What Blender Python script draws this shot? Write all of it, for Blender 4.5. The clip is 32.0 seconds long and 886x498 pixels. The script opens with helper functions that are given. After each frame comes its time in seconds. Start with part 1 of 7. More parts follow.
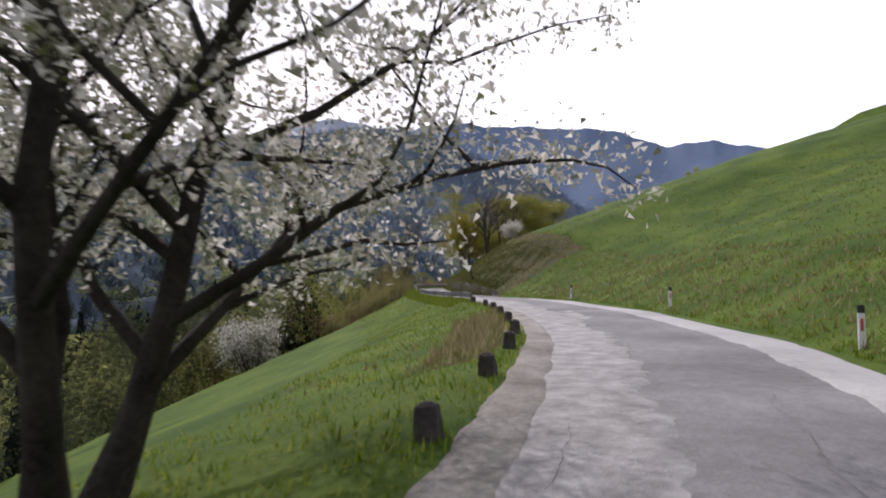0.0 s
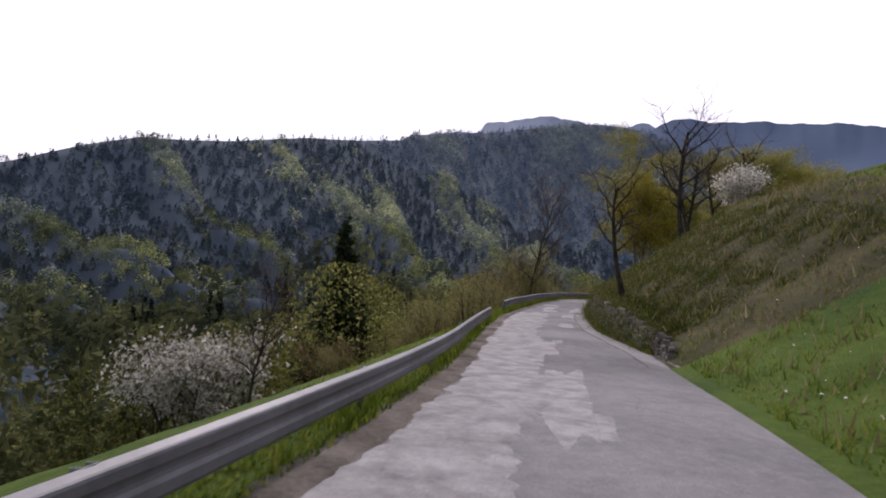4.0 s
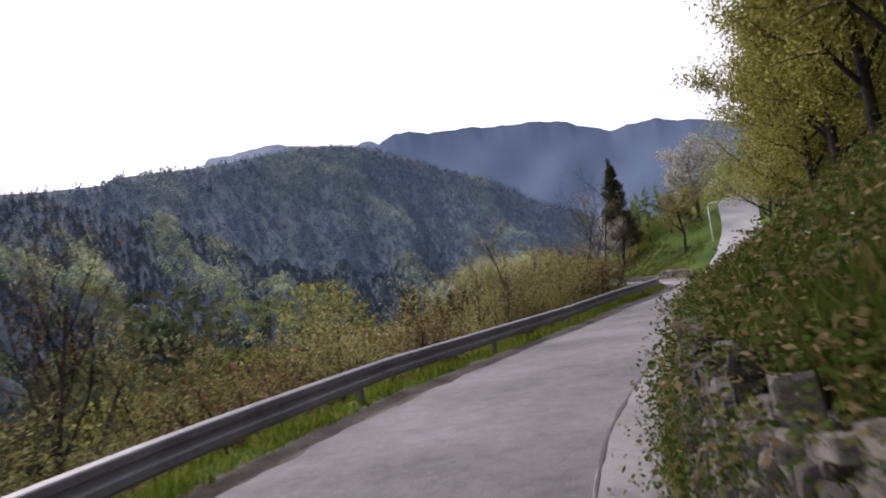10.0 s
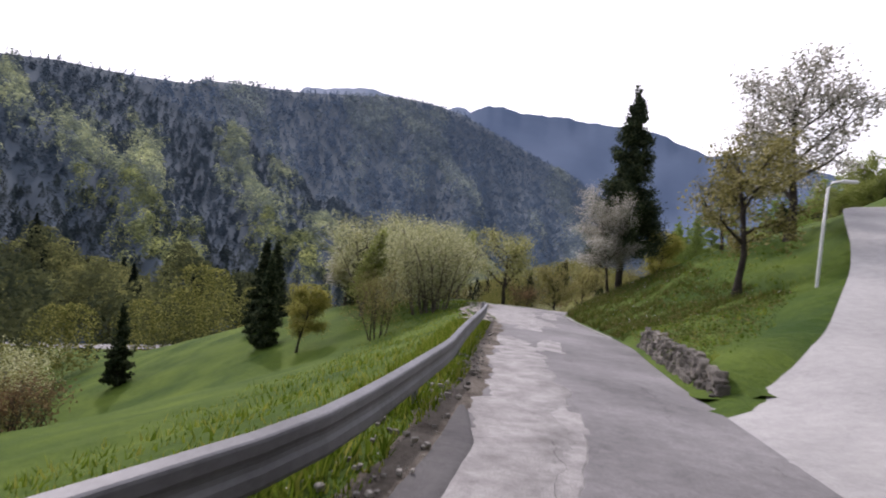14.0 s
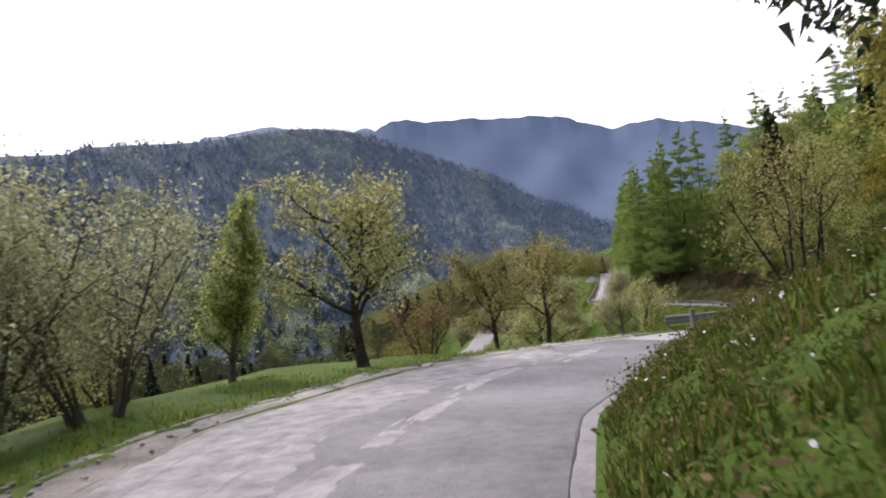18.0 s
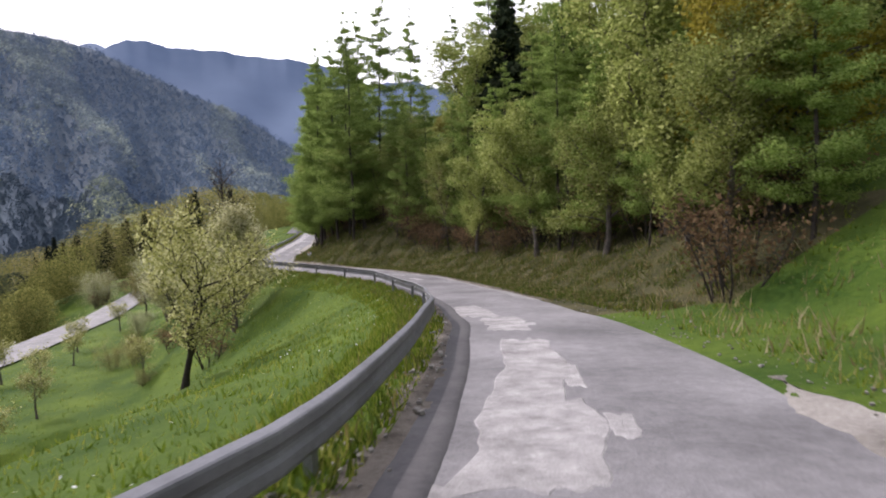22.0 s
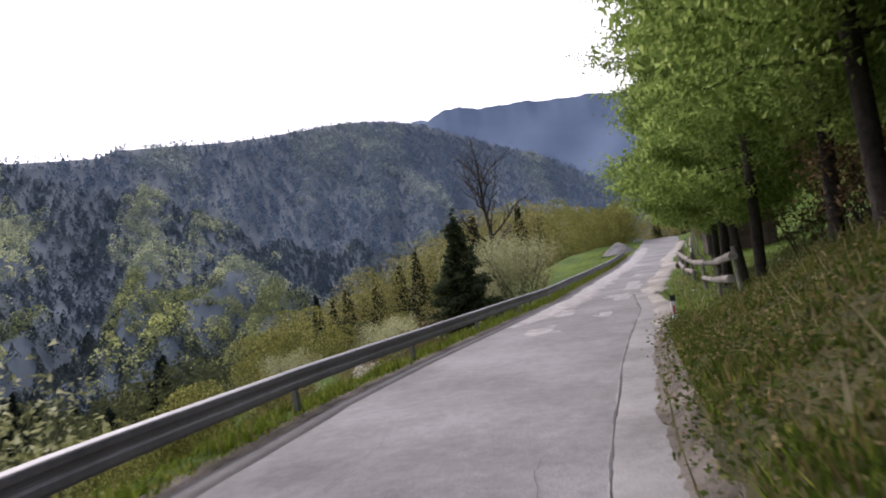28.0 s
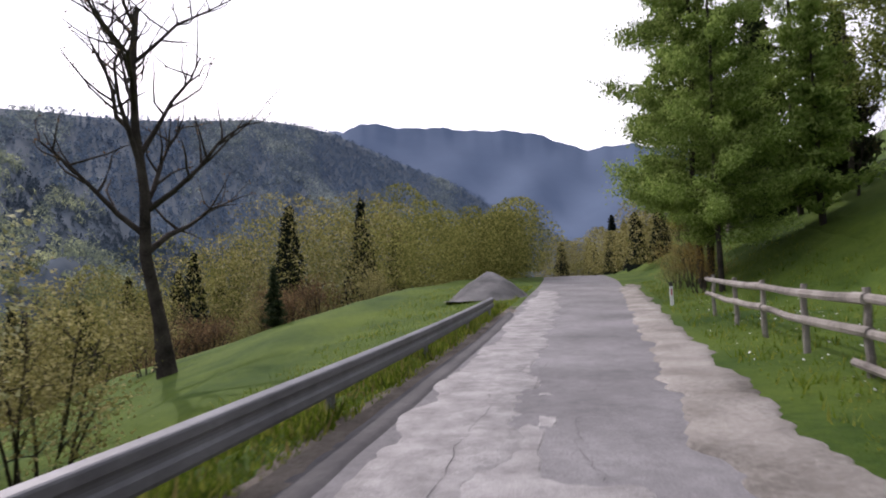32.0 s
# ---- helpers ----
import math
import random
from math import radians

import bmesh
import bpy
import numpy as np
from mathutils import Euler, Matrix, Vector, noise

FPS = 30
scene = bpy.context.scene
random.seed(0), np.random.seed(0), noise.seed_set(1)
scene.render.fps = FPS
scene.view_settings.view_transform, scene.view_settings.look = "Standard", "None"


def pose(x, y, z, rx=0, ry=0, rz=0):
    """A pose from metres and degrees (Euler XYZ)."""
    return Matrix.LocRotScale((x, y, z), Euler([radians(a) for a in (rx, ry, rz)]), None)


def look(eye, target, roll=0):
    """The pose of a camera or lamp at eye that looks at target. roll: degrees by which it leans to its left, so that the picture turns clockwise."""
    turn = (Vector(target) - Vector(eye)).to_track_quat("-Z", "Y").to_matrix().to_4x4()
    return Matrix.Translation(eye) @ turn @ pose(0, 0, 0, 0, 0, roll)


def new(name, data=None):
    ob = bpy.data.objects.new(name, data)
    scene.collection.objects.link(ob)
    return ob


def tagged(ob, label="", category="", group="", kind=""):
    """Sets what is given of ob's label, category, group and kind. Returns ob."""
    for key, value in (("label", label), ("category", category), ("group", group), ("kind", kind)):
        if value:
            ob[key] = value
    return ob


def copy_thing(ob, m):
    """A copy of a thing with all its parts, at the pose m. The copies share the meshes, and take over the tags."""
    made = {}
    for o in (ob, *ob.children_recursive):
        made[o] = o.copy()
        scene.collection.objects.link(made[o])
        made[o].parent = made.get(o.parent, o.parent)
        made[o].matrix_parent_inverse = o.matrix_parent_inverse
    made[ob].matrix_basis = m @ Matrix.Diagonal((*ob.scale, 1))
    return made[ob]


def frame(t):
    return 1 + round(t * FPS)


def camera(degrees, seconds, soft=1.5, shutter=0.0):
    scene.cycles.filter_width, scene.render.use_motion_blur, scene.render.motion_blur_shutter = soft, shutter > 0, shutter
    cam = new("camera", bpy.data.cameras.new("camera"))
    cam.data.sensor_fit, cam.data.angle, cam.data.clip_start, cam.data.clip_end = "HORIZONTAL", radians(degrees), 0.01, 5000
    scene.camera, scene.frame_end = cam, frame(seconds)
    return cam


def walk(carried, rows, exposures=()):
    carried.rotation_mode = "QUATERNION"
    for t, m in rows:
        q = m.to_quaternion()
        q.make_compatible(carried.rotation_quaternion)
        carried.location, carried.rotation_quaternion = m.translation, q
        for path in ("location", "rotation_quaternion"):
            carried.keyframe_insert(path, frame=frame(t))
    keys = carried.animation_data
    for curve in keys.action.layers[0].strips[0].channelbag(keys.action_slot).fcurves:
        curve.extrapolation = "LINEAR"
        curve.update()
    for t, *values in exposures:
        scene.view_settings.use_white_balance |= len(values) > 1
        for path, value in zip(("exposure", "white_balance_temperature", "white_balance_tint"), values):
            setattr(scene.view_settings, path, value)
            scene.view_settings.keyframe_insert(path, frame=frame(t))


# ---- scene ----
# ---------------------------------------------------------------- camera and its ride
cam = camera(70.10, 32.0, soft=1.9, shutter=0.15)
CAM_HEIGHT = 1.364
PATH = [
    (0.0, 6.954, 4.345, 1.364, 91.64, 0.89, 14.38),
    (0.5, 7.192, 8.303, 1.378, 89.19, -2.69, 15.26),
    (1.0, 7.181, 12.265, 1.410, 93.93, -4.47, 22.85),
    (1.5, 6.997, 16.208, 1.369, 92.96, -3.86, 27.24),
    (2.0, 6.491, 20.091, 1.303, 92.29, -4.62, 26.79),
    (2.5, 5.821, 23.982, 1.237, 94.90, -4.65, 31.66),
    (3.0, 4.810, 28.122, 1.197, 92.03, -4.44, 32.52),
    (3.5, 3.688, 31.779, 1.104, 91.49, -3.72, 33.39),
    (4.0, 2.461, 35.335, 1.044, 91.19, -2.77, 32.91),
    (4.5, 1.187, 38.873, 0.918, 90.96, -2.52, 33.42),
    (5.0, -0.168, 42.425, 0.774, 90.78, -2.99, 34.76),
    (5.5, -1.670, 46.009, 0.648, 90.66, -4.27, 36.86),
    (6.0, -3.332, 49.644, 0.590, 93.46, -1.77, 35.69),
    (6.5, -4.882, 53.218, 0.492, 92.95, 1.92, 34.39),
    (7.0, -6.412, 56.949, 0.515, 92.98, 2.35, 31.24),
    (7.5, -7.804, 60.697, 0.498, 93.37, 2.97, 30.21),
    (8.0, -9.041, 64.456, 0.456, 92.11, 4.40, 27.19),
    (8.5, -10.120, 68.230, 0.365, 92.67, 4.97, 25.77),
    (9.0, -11.176, 72.010, 0.260, 93.05, 5.05, 22.66),
    (9.5, -12.039, 75.860, 0.159, 92.13, 7.05, 16.56),
    (10.0, -12.497, 79.788, 0.059, 92.35, 8.78, 10.80),
    (10.5, -12.489, 83.756, -0.043, 93.45, 10.58, 4.05),
    (11.0, -11.885, 87.645, -0.148, 93.35, 11.50, 0.20),
    (11.5, -10.966, 91.416, -0.261, 94.26, 7.98, -4.92),
    (12.0, -9.838, 95.062, -0.365, 93.71, 2.21, -4.89),
    (12.5, -8.754, 98.641, -0.407, 92.46, -3.80, -1.78),
    (13.0, -7.475, 102.285, -0.388, 92.58, -4.01, 6.44),
    (13.5, -6.728, 105.990, -0.537, 92.03, -6.02, 9.97),
    (14.0, -6.514, 109.813, -0.665, 90.21, -6.24, 16.13),
    (14.5, -6.522, 113.605, -0.796, 93.97, -4.64, 26.15),
    (15.0, -6.856, 117.340, -0.884, 93.24, -3.73, 21.99),
    (15.5, -7.206, 121.043, -1.020, 92.72, -2.92, 20.10),
    (16.0, -7.507, 124.735, -1.152, 92.37, -2.24, 19.82),
    (16.5, -7.825, 128.425, -1.285, 92.17, -1.73, 21.14),
    (17.0, -8.230, 132.119, -1.426, 90.74, 2.00, 19.65),
    (17.5, -8.752, 135.825, -1.534, 88.14, 5.02, 16.22),
    (18.0, -9.187, 139.570, -1.647, 91.63, 6.05, 10.29),
    (18.5, -9.477, 143.361, -1.814, 92.17, 8.96, 6.19),
    (19.0, -9.423, 147.197, -2.179, 89.96, 14.79, -3.78),
    (19.5, -8.910, 150.933, -2.464, 91.50, 15.87, -12.48),
    (20.0, -7.469, 154.861, -2.740, 91.33, 14.87, -17.61),
    (20.5, -5.576, 158.388, -3.016, 92.43, 11.41, -18.64),
    (21.0, -3.513, 161.814, -3.316, 89.22, 9.09, -13.97),
    (21.5, -1.459, 165.255, -3.657, 87.33, 6.92, -15.65),
    (22.0, 0.591, 168.666, -4.054, 85.87, 1.86, -11.86),
    (22.5, 2.208, 172.251, -4.399, 86.66, -3.31, -0.47),
    (23.0, 3.618, 176.148, -4.714, 86.53, -5.12, 8.57),
    (23.5, 4.804, 180.032, -5.018, 86.43, -4.57, 13.13),
    (24.0, 5.343, 184.093, -5.349, 88.53, -5.42, 17.10),
    (24.5, 5.296, 188.269, -5.709, 88.45, -6.25, 19.93),
    (25.0, 4.750, 192.560, -5.933, 88.85, -5.00, 20.83),
    (25.5, 3.941, 196.963, -6.101, 89.18, -3.74, 22.11),
    (26.0, 2.940, 201.485, -6.257, 89.45, -2.45, 23.26),
    (26.5, 1.726, 206.117, -6.425, 89.70, -1.08, 23.89),
    (27.0, 0.391, 210.848, -6.628, 90.13, 0.43, 21.67),
    (27.5, -0.240, 215.375, -6.824, 92.49, 4.82, 19.34),
    (28.0, -1.180, 219.949, -7.117, 91.66, 8.79, 16.34),
    (28.5, -1.706, 224.657, -7.368, 93.10, 8.46, 12.15),
    (29.0, -1.961, 229.577, -7.461, 92.80, 5.86, 9.80),
    (29.5, -2.000, 234.561, -7.561, 92.79, 3.99, 9.57),
    (30.0, -1.958, 239.533, -7.592, 93.65, 5.08, 8.76),
    (30.5, -1.794, 244.325, -7.684, 93.98, 5.14, 6.85),
    (31.0, -1.498, 249.233, -7.660, 93.74, 5.98, 6.83),
    (31.5, -1.084, 253.930, -7.661, 94.06, 3.37, 5.83),
    (32.0, -0.606, 258.906, -7.606, 92.76, 1.93, 7.27),
]
walk(cam, [(r[0], pose(*r[1:])) for r in PATH], [(0.0, -0.4, 6130, 22), (1.0, -0.38, 6130, 23), (2.0, -0.7, 6130, 23), (3.0, -0.86, 6130, 27), (6.0, -0.46, 6130, 25), (8.0, -0.45, 6130, 25), (9.0, -0.35, 6130, 24), (11.0, -0.39, 6130, 25), (14.0, -0.26, 6130, 24), (17.0, -0.18, 6130, 24), (18.0, -0.03, 6130, 23), (20.0, -0.1, 6130, 22), (21.0, -0.05, 6130, 22), (22.0, 0.12, 6130, 23), (23.0, 0.4, 6130, 23), (24.0, 0.44, 6130, 24), (27.0, 0.14, 6130, 25), (29.0, -0.27, 6130, 23), (32.0, -0.31, 6130, 24)])

# ---------------------------------------------------------------- sky, sun
SUN_AZ, SUN_EL = 38.0, 38.0
world = bpy.data.worlds.new("world")
scene.world = world
world.use_nodes = True
wn, wl = world.node_tree.nodes, world.node_tree.links
wn.clear()
sky = wn.new("ShaderNodeTexSky")
sky.sky_type = "NISHITA"
sky.sun_disc = False
sky.sun_elevation = radians(SUN_EL)
sky.sun_rotation = radians(-SUN_AZ)
sky.air_density, sky.dust_density, sky.ozone_density = 1.0, 3.5, 1.0
wco = wn.new("ShaderNodeTexCoord")
wmap = wn.new("ShaderNodeMapping")
wmap.inputs["Scale"].default_value = (1.0, 1.0, 3.2)
wnoise = wn.new("ShaderNodeTexNoise")
wnoise.inputs["Scale"].default_value = 2.1
wnoise.inputs["Detail"].default_value = 7.0
wnoise.inputs["Roughness"].default_value = 0.55
wramp = wn.new("ShaderNodeValToRGB")
wramp.color_ramp.elements[0].position = 0.2
wramp.color_ramp.elements[1].position = 0.5
wmix = wn.new("ShaderNodeMixRGB")
wglow = wn.new("ShaderNodeVectorMath")
wglow.operation = "DOT_PRODUCT"
wglow.inputs[1].default_value = (-math.sin(radians(SUN_AZ)) * 0.92, math.cos(radians(SUN_AZ)) * 0.92, 0.39)
whaze = wn.new("ShaderNodeMapRange")
whaze.interpolation_type = "SMOOTHSTEP"
whaze.inputs["From Min"].default_value, whaze.inputs["From Max"].default_value = -0.5, 0.95
wtone = wn.new("ShaderNodeMixRGB")
wtone.inputs["Color1"].default_value = (4.6, 4.9, 5.4, 1)
wtone.inputs["Color2"].default_value = (15.0, 14.9, 14.9, 1)
wl.new(wco.outputs["Generated"], wglow.inputs[0])
wl.new(wglow.outputs["Value"], whaze.inputs["Value"])
wl.new(whaze.outputs[0], wtone.inputs["Fac"])
wl.new(wtone.outputs[0], wmix.inputs["Color2"])
wbg = wn.new("ShaderNodeBackground")
wbg.inputs["Strength"].default_value = 0.135
wout = wn.new("ShaderNodeOutputWorld")
wl.new(wco.outputs["Generated"], wmap.inputs["Vector"])
wl.new(wmap.outputs[0], wnoise.inputs["Vector"])
wl.new(wnoise.outputs["Fac"], wramp.inputs[0])
wl.new(wramp.outputs[0], wmix.inputs["Fac"])
wl.new(sky.outputs[0], wmix.inputs["Color1"])
wl.new(wmix.outputs[0], wbg.inputs["Color"])
wl.new(wbg.outputs[0], wout.inputs["Surface"])

sun_data = bpy.data.lights.new("sun", "SUN")
sun_data.energy = 3.0
sun_data.angle = radians(0.6)
sun_data.color = (1.0, 0.93, 0.82)
sun = new("sun", sun_data)
_d = Vector((-math.sin(radians(SUN_AZ)) * math.cos(radians(SUN_EL)), math.cos(radians(SUN_AZ)) * math.cos(radians(SUN_EL)), math.sin(radians(SUN_EL))))
sun.matrix_world = look(_d * 100, (0, 0, 0))


# ---------------------------------------------------------------- materials
def ramp_of(nt, stops):
    r = nt.nodes.new("ShaderNodeValToRGB")
    els = r.color_ramp.elements
    while len(els) < len(stops):
        els.new(0.5)
    for e, (p, c) in zip(els, stops):
        e.position, e.color = p, (*c, 1)
    return r


def surface(name, dark, light, scale=4.0, big=0.35, rough=0.9, bump=0.3, metal=0.0, vary=0.0, island=False, coord="Object", speck=0.0):
    """A rough procedural surface: grain and blotches of two scales, with fine relief."""
    m = bpy.data.materials.new(name)
    m.use_nodes = True
    nt = m.node_tree
    bs = nt.nodes["Principled BSDF"]
    co = nt.nodes.new("ShaderNodeTexCoord")
    n1, n2 = nt.nodes.new("ShaderNodeTexNoise"), nt.nodes.new("ShaderNodeTexNoise")
    n1.inputs["Scale"].default_value, n2.inputs["Scale"].default_value = scale, scale * big * 0.2
    n1.inputs["Detail"].default_value, n2.inputs["Detail"].default_value = 9, 5
    n1.inputs["Roughness"].default_value = 0.7
    for n in (n1, n2):
        nt.links.new(co.outputs[coord], n.inputs["Vector"])
    mixf = nt.nodes.new("ShaderNodeMath")
    mixf.operation = "MULTIPLY_ADD"
    nt.links.new(n2.outputs["Fac"], mixf.inputs[0])
    mixf.inputs[1].default_value = 0.6
    sub = nt.nodes.new("ShaderNodeMath")
    sub.operation = "MULTIPLY"
    nt.links.new(n1.outputs["Fac"], sub.inputs[0])
    sub.inputs[1].default_value = 0.4
    nt.links.new(sub.outputs[0], mixf.inputs[2])
    r = ramp_of(nt, [(0.36, dark), (0.64, light)])
    nt.links.new(mixf.outputs[0], r.inputs[0])
    out = r.outputs[0]
    if vary:
        inf = nt.nodes.new("ShaderNodeNewGeometry" if island else "ShaderNodeObjectInfo")
        hs = nt.nodes.new("ShaderNodeHueSaturation")
        mp = nt.nodes.new("ShaderNodeMapRange")
        mp.inputs["To Min"].default_value, mp.inputs["To Max"].default_value = 1 - vary, 1 + vary
        nt.links.new(inf.outputs["Random Per Island" if island else "Random"], mp.inputs["Value"])
        nt.links.new(mp.outputs[0], hs.inputs["Value"])
        nt.links.new(out, hs.inputs["Color"])
        out = hs.outputs[0]
    if speck:
        n3 = nt.nodes.new("ShaderNodeTexNoise")
        n3.inputs["Scale"].default_value, n3.inputs["Detail"].default_value = scale * 9, 6
        n3.inputs["Roughness"].default_value = 0.75
        nt.links.new(co.outputs[coord], n3.inputs["Vector"])
        wide = nt.nodes.new("ShaderNodeMapRange")
        wide.inputs["From Min"].default_value, wide.inputs["From Max"].default_value = 0.32, 0.68
        wide.inputs["To Min"].default_value, wide.inputs["To Max"].default_value = 1 - speck, 1 + speck
        nt.links.new(n3.outputs["Fac"], wide.inputs["Value"])
        grain = nt.nodes.new("ShaderNodeHueSaturation")
        nt.links.new(wide.outputs[0], grain.inputs["Value"])
        nt.links.new(out, grain.inputs["Color"])
        out = grain.outputs[0]
    nt.links.new(out, bs.inputs["Base Color"])
    bs.inputs["Roughness"].default_value = rough
    bs.inputs["Metallic"].default_value = metal
    bs.inputs["Specular IOR Level"].default_value = 0.15 if rough > 0.94 else 0.5
    if bump:
        b = nt.nodes.new("ShaderNodeBump")
        b.inputs["Strength"].default_value = bump
        b.inputs["Distance"].default_value = 0.05
        nt.links.new(n1.outputs["Fac"], b.inputs["Height"])
        nt.links.new(b.outputs[0], bs.inputs["Normal"])
    return m


def leafy(name, a, b, c, glow=0.45, stand=0.0):
    """Thin leaves: a, b, c are colours spread over single leaves; light passes through.
    stand: size in metres of single trees, which then also differ from one another, and their stands too."""
    m = bpy.data.materials.new(name)
    m.use_nodes = True
    nt = m.node_tree
    nt.nodes.clear()
    geo = nt.nodes.new("ShaderNodeNewGeometry")
    r = ramp_of(nt, [(0.0, a), (0.55, b), (1.0, c)])
    if stand:
        co = nt.nodes.new("ShaderNodeTexCoord")
        total = geo.outputs["Random Per Island"]
        weights = (0.16, 0.6, 0.55)
        for wgt, size in zip(weights[1:], (stand, stand * 16)):
            nz = nt.nodes.new("ShaderNodeTexNoise")
            nz.inputs["Scale"].default_value = 1.0 / size
            nz.inputs["Detail"].default_value = 2.0
            nt.links.new(co.outputs["Object"], nz.inputs["Vector"])
            wide = nt.nodes.new("ShaderNodeMapRange")
            wide.inputs["From Min"].default_value, wide.inputs["From Max"].default_value = 0.3, 0.7
            wide.inputs["To Max"].default_value = wgt
            nt.links.new(nz.outputs["Fac"], wide.inputs["Value"])
            add = nt.nodes.new("ShaderNodeMath")
            add.operation = "MULTIPLY_ADD"
            nt.links.new(total, add.inputs[0])
            add.inputs[1].default_value = weights[0] if wgt == weights[1] else 1.0
            nt.links.new(wide.outputs[0], add.inputs[2])
            total = add.outputs[0]
        fit = nt.nodes.new("ShaderNodeMapRange")
        fit.inputs["From Min"].default_value, fit.inputs["From Max"].default_value = 0.36, 1.02
        nt.links.new(total, fit.inputs["Value"])
        nt.links.new(fit.outputs[0], r.inputs[0])
    else:
        nt.links.new(geo.outputs["Random Per Island"], r.inputs[0])
    info = nt.nodes.new("ShaderNodeObjectInfo")
    hs = nt.nodes.new("ShaderNodeHueSaturation")
    mp = nt.nodes.new("ShaderNodeMapRange")
    mp.inputs["To Min"].default_value, mp.inputs["To Max"].default_value = 0.82, 1.18
    nt.links.new(info.outputs["Random"], mp.inputs["Value"])
    nt.links.new(mp.outputs[0], hs.inputs["Value"])
    nt.links.new(r.outputs[0], hs.inputs["Color"])
    d, t, mx = nt.nodes.new("ShaderNodeBsdfDiffuse"), nt.nodes.new("ShaderNodeBsdfTranslucent"), nt.nodes.new("ShaderNodeMixShader")
    mx.inputs[0].default_value = glow
    for s in (d, t):
        nt.links.new(hs.outputs[0], s.inputs["Color"])
    o = nt.nodes.new("ShaderNodeOutputMaterial")
    nt.links.new(d.outputs[0], mx.inputs[1])
    nt.links.new(t.outputs[0], mx.inputs[2])
    nt.links.new(mx.outputs[0], o.inputs["Surface"])
    return m


M_ASPHALT = surface("asphalt", (0.1, 0.096, 0.098), (0.23, 0.222, 0.224), 5.0, 0.5, 0.88, 0.5, speck=0.3)
M_PALE = surface("worn_pale_asphalt", (0.19, 0.181, 0.176), (0.4, 0.385, 0.375), 9.0, 1.6, 0.93, 0.7, speck=0.38)
M_CONCRETE = surface("concrete", (0.27, 0.265, 0.26), (0.42, 0.41, 0.4), 6.0, 0.4, 0.9, 0.4, speck=0.25)
M_GUTTER = surface("grey_gutter_concrete", (0.16, 0.155, 0.15), (0.29, 0.28, 0.272), 7.0, 0.6, 0.92, 0.5, speck=0.3)
M_DARKBAND = surface("dark_asphalt_band", (0.045, 0.042, 0.045), (0.1, 0.095, 0.095), 9.0, 0.5, 0.85, 0.5, speck=0.4)
M_GRAVEL = surface("gravel", (0.16, 0.145, 0.125), (0.46, 0.43, 0.39), 16.0, 0.25, 0.95, 1.0, speck=0.5)
M_GRASS = surface("meadow_grass", (0.026, 0.06, 0.006), (0.095, 0.14, 0.016), 6.0, 0.3, 0.95, 1.0, speck=0.45)
M_BANK = surface("bank_turf", (0.032, 0.034, 0.014), (0.1, 0.09, 0.04), 5.0, 0.9, 0.97, 1.0, speck=0.5)
M_STONE = surface("field_stone", (0.045, 0.041, 0.034), (0.25, 0.225, 0.19), 9.0, 0.5, 0.92, 0.8, vary=0.5, speck=0.4)
M_STONE_I = surface("field_stone_joined", (0.045, 0.041, 0.034), (0.25, 0.225, 0.19), 9.0, 0.5, 0.92, 0.8, vary=0.5, island=True, speck=0.4)
M_BOLLARD = surface("weathered_stone", (0.035, 0.03, 0.028), (0.12, 0.105, 0.095), 11.0, 0.5, 0.95, 0.8, speck=0.4)
M_STEEL = surface("galvanised_steel", (0.1, 0.102, 0.11), (0.19, 0.193, 0.206), 7.0, 0.7, 0.55, 0.14, metal=0.3, speck=0.2)
M_POST = surface("dull_steel_post", (0.16, 0.165, 0.175), (0.28, 0.285, 0.3), 8.0, 0.6, 0.55, 0.1, metal=0.6)
M_BARK = surface("dark_bark", (0.02, 0.017, 0.015), (0.085, 0.072, 0.06), 14.0, 0.6, 0.95, 1.0)
M_BARKG = surface("grey_bark", (0.05, 0.043, 0.037), (0.17, 0.15, 0.125), 14.0, 0.6, 0.95, 1.0)
M_BIRCH = surface("birch_bark", (0.12, 0.11, 0.1), (0.62, 0.6, 0.56), 5.0, 2.2, 0.85, 0.5)
M_WOOD = surface("weathered_wood", (0.12, 0.105, 0.09), (0.36, 0.33, 0.29), 10.0, 0.7, 0.9, 0.7)
M_HUTWOOD = surface("brown_boards", (0.035, 0.025, 0.018), (0.12, 0.085, 0.06), 10.0, 0.7, 0.9, 0.7, vary=0.25)
M_TILE = surface("red_roof_tile", (0.12, 0.045, 0.03), (0.32, 0.13, 0.085), 9.0, 0.6, 0.85, 0.5, vary=0.2)
M_WHITE = surface("white_plastic", (0.7, 0.7, 0.7), (0.82, 0.82, 0.81), 20.0, 0.5, 0.5, 0.05)
M_BLACK = surface("black_plastic", (0.012, 0.012, 0.012), (0.03, 0.03, 0.03), 20.0, 0.5, 0.5, 0.05)
M_RED = surface("red_reflector", (0.32, 0.03, 0.025), (0.5, 0.05, 0.04), 30.0, 0.5, 0.3, 0.05)
M_ORANGE = surface("orange_sign_paint", (0.75, 0.33, 0.02), (0.82, 0.4, 0.03), 20.0, 0.5, 0.5, 0.03)
M_PEBBLE = surface("pale_pebbles", (0.1, 0.092, 0.08), (0.34, 0.32, 0.285), 12.0, 0.5, 0.92, 0.5, vary=0.3, island=True)
M_DIRT = surface("stony_dirt", (0.07, 0.058, 0.045), (0.26, 0.23, 0.195), 18.0, 0.4, 0.97, 1.0, speck=0.5)
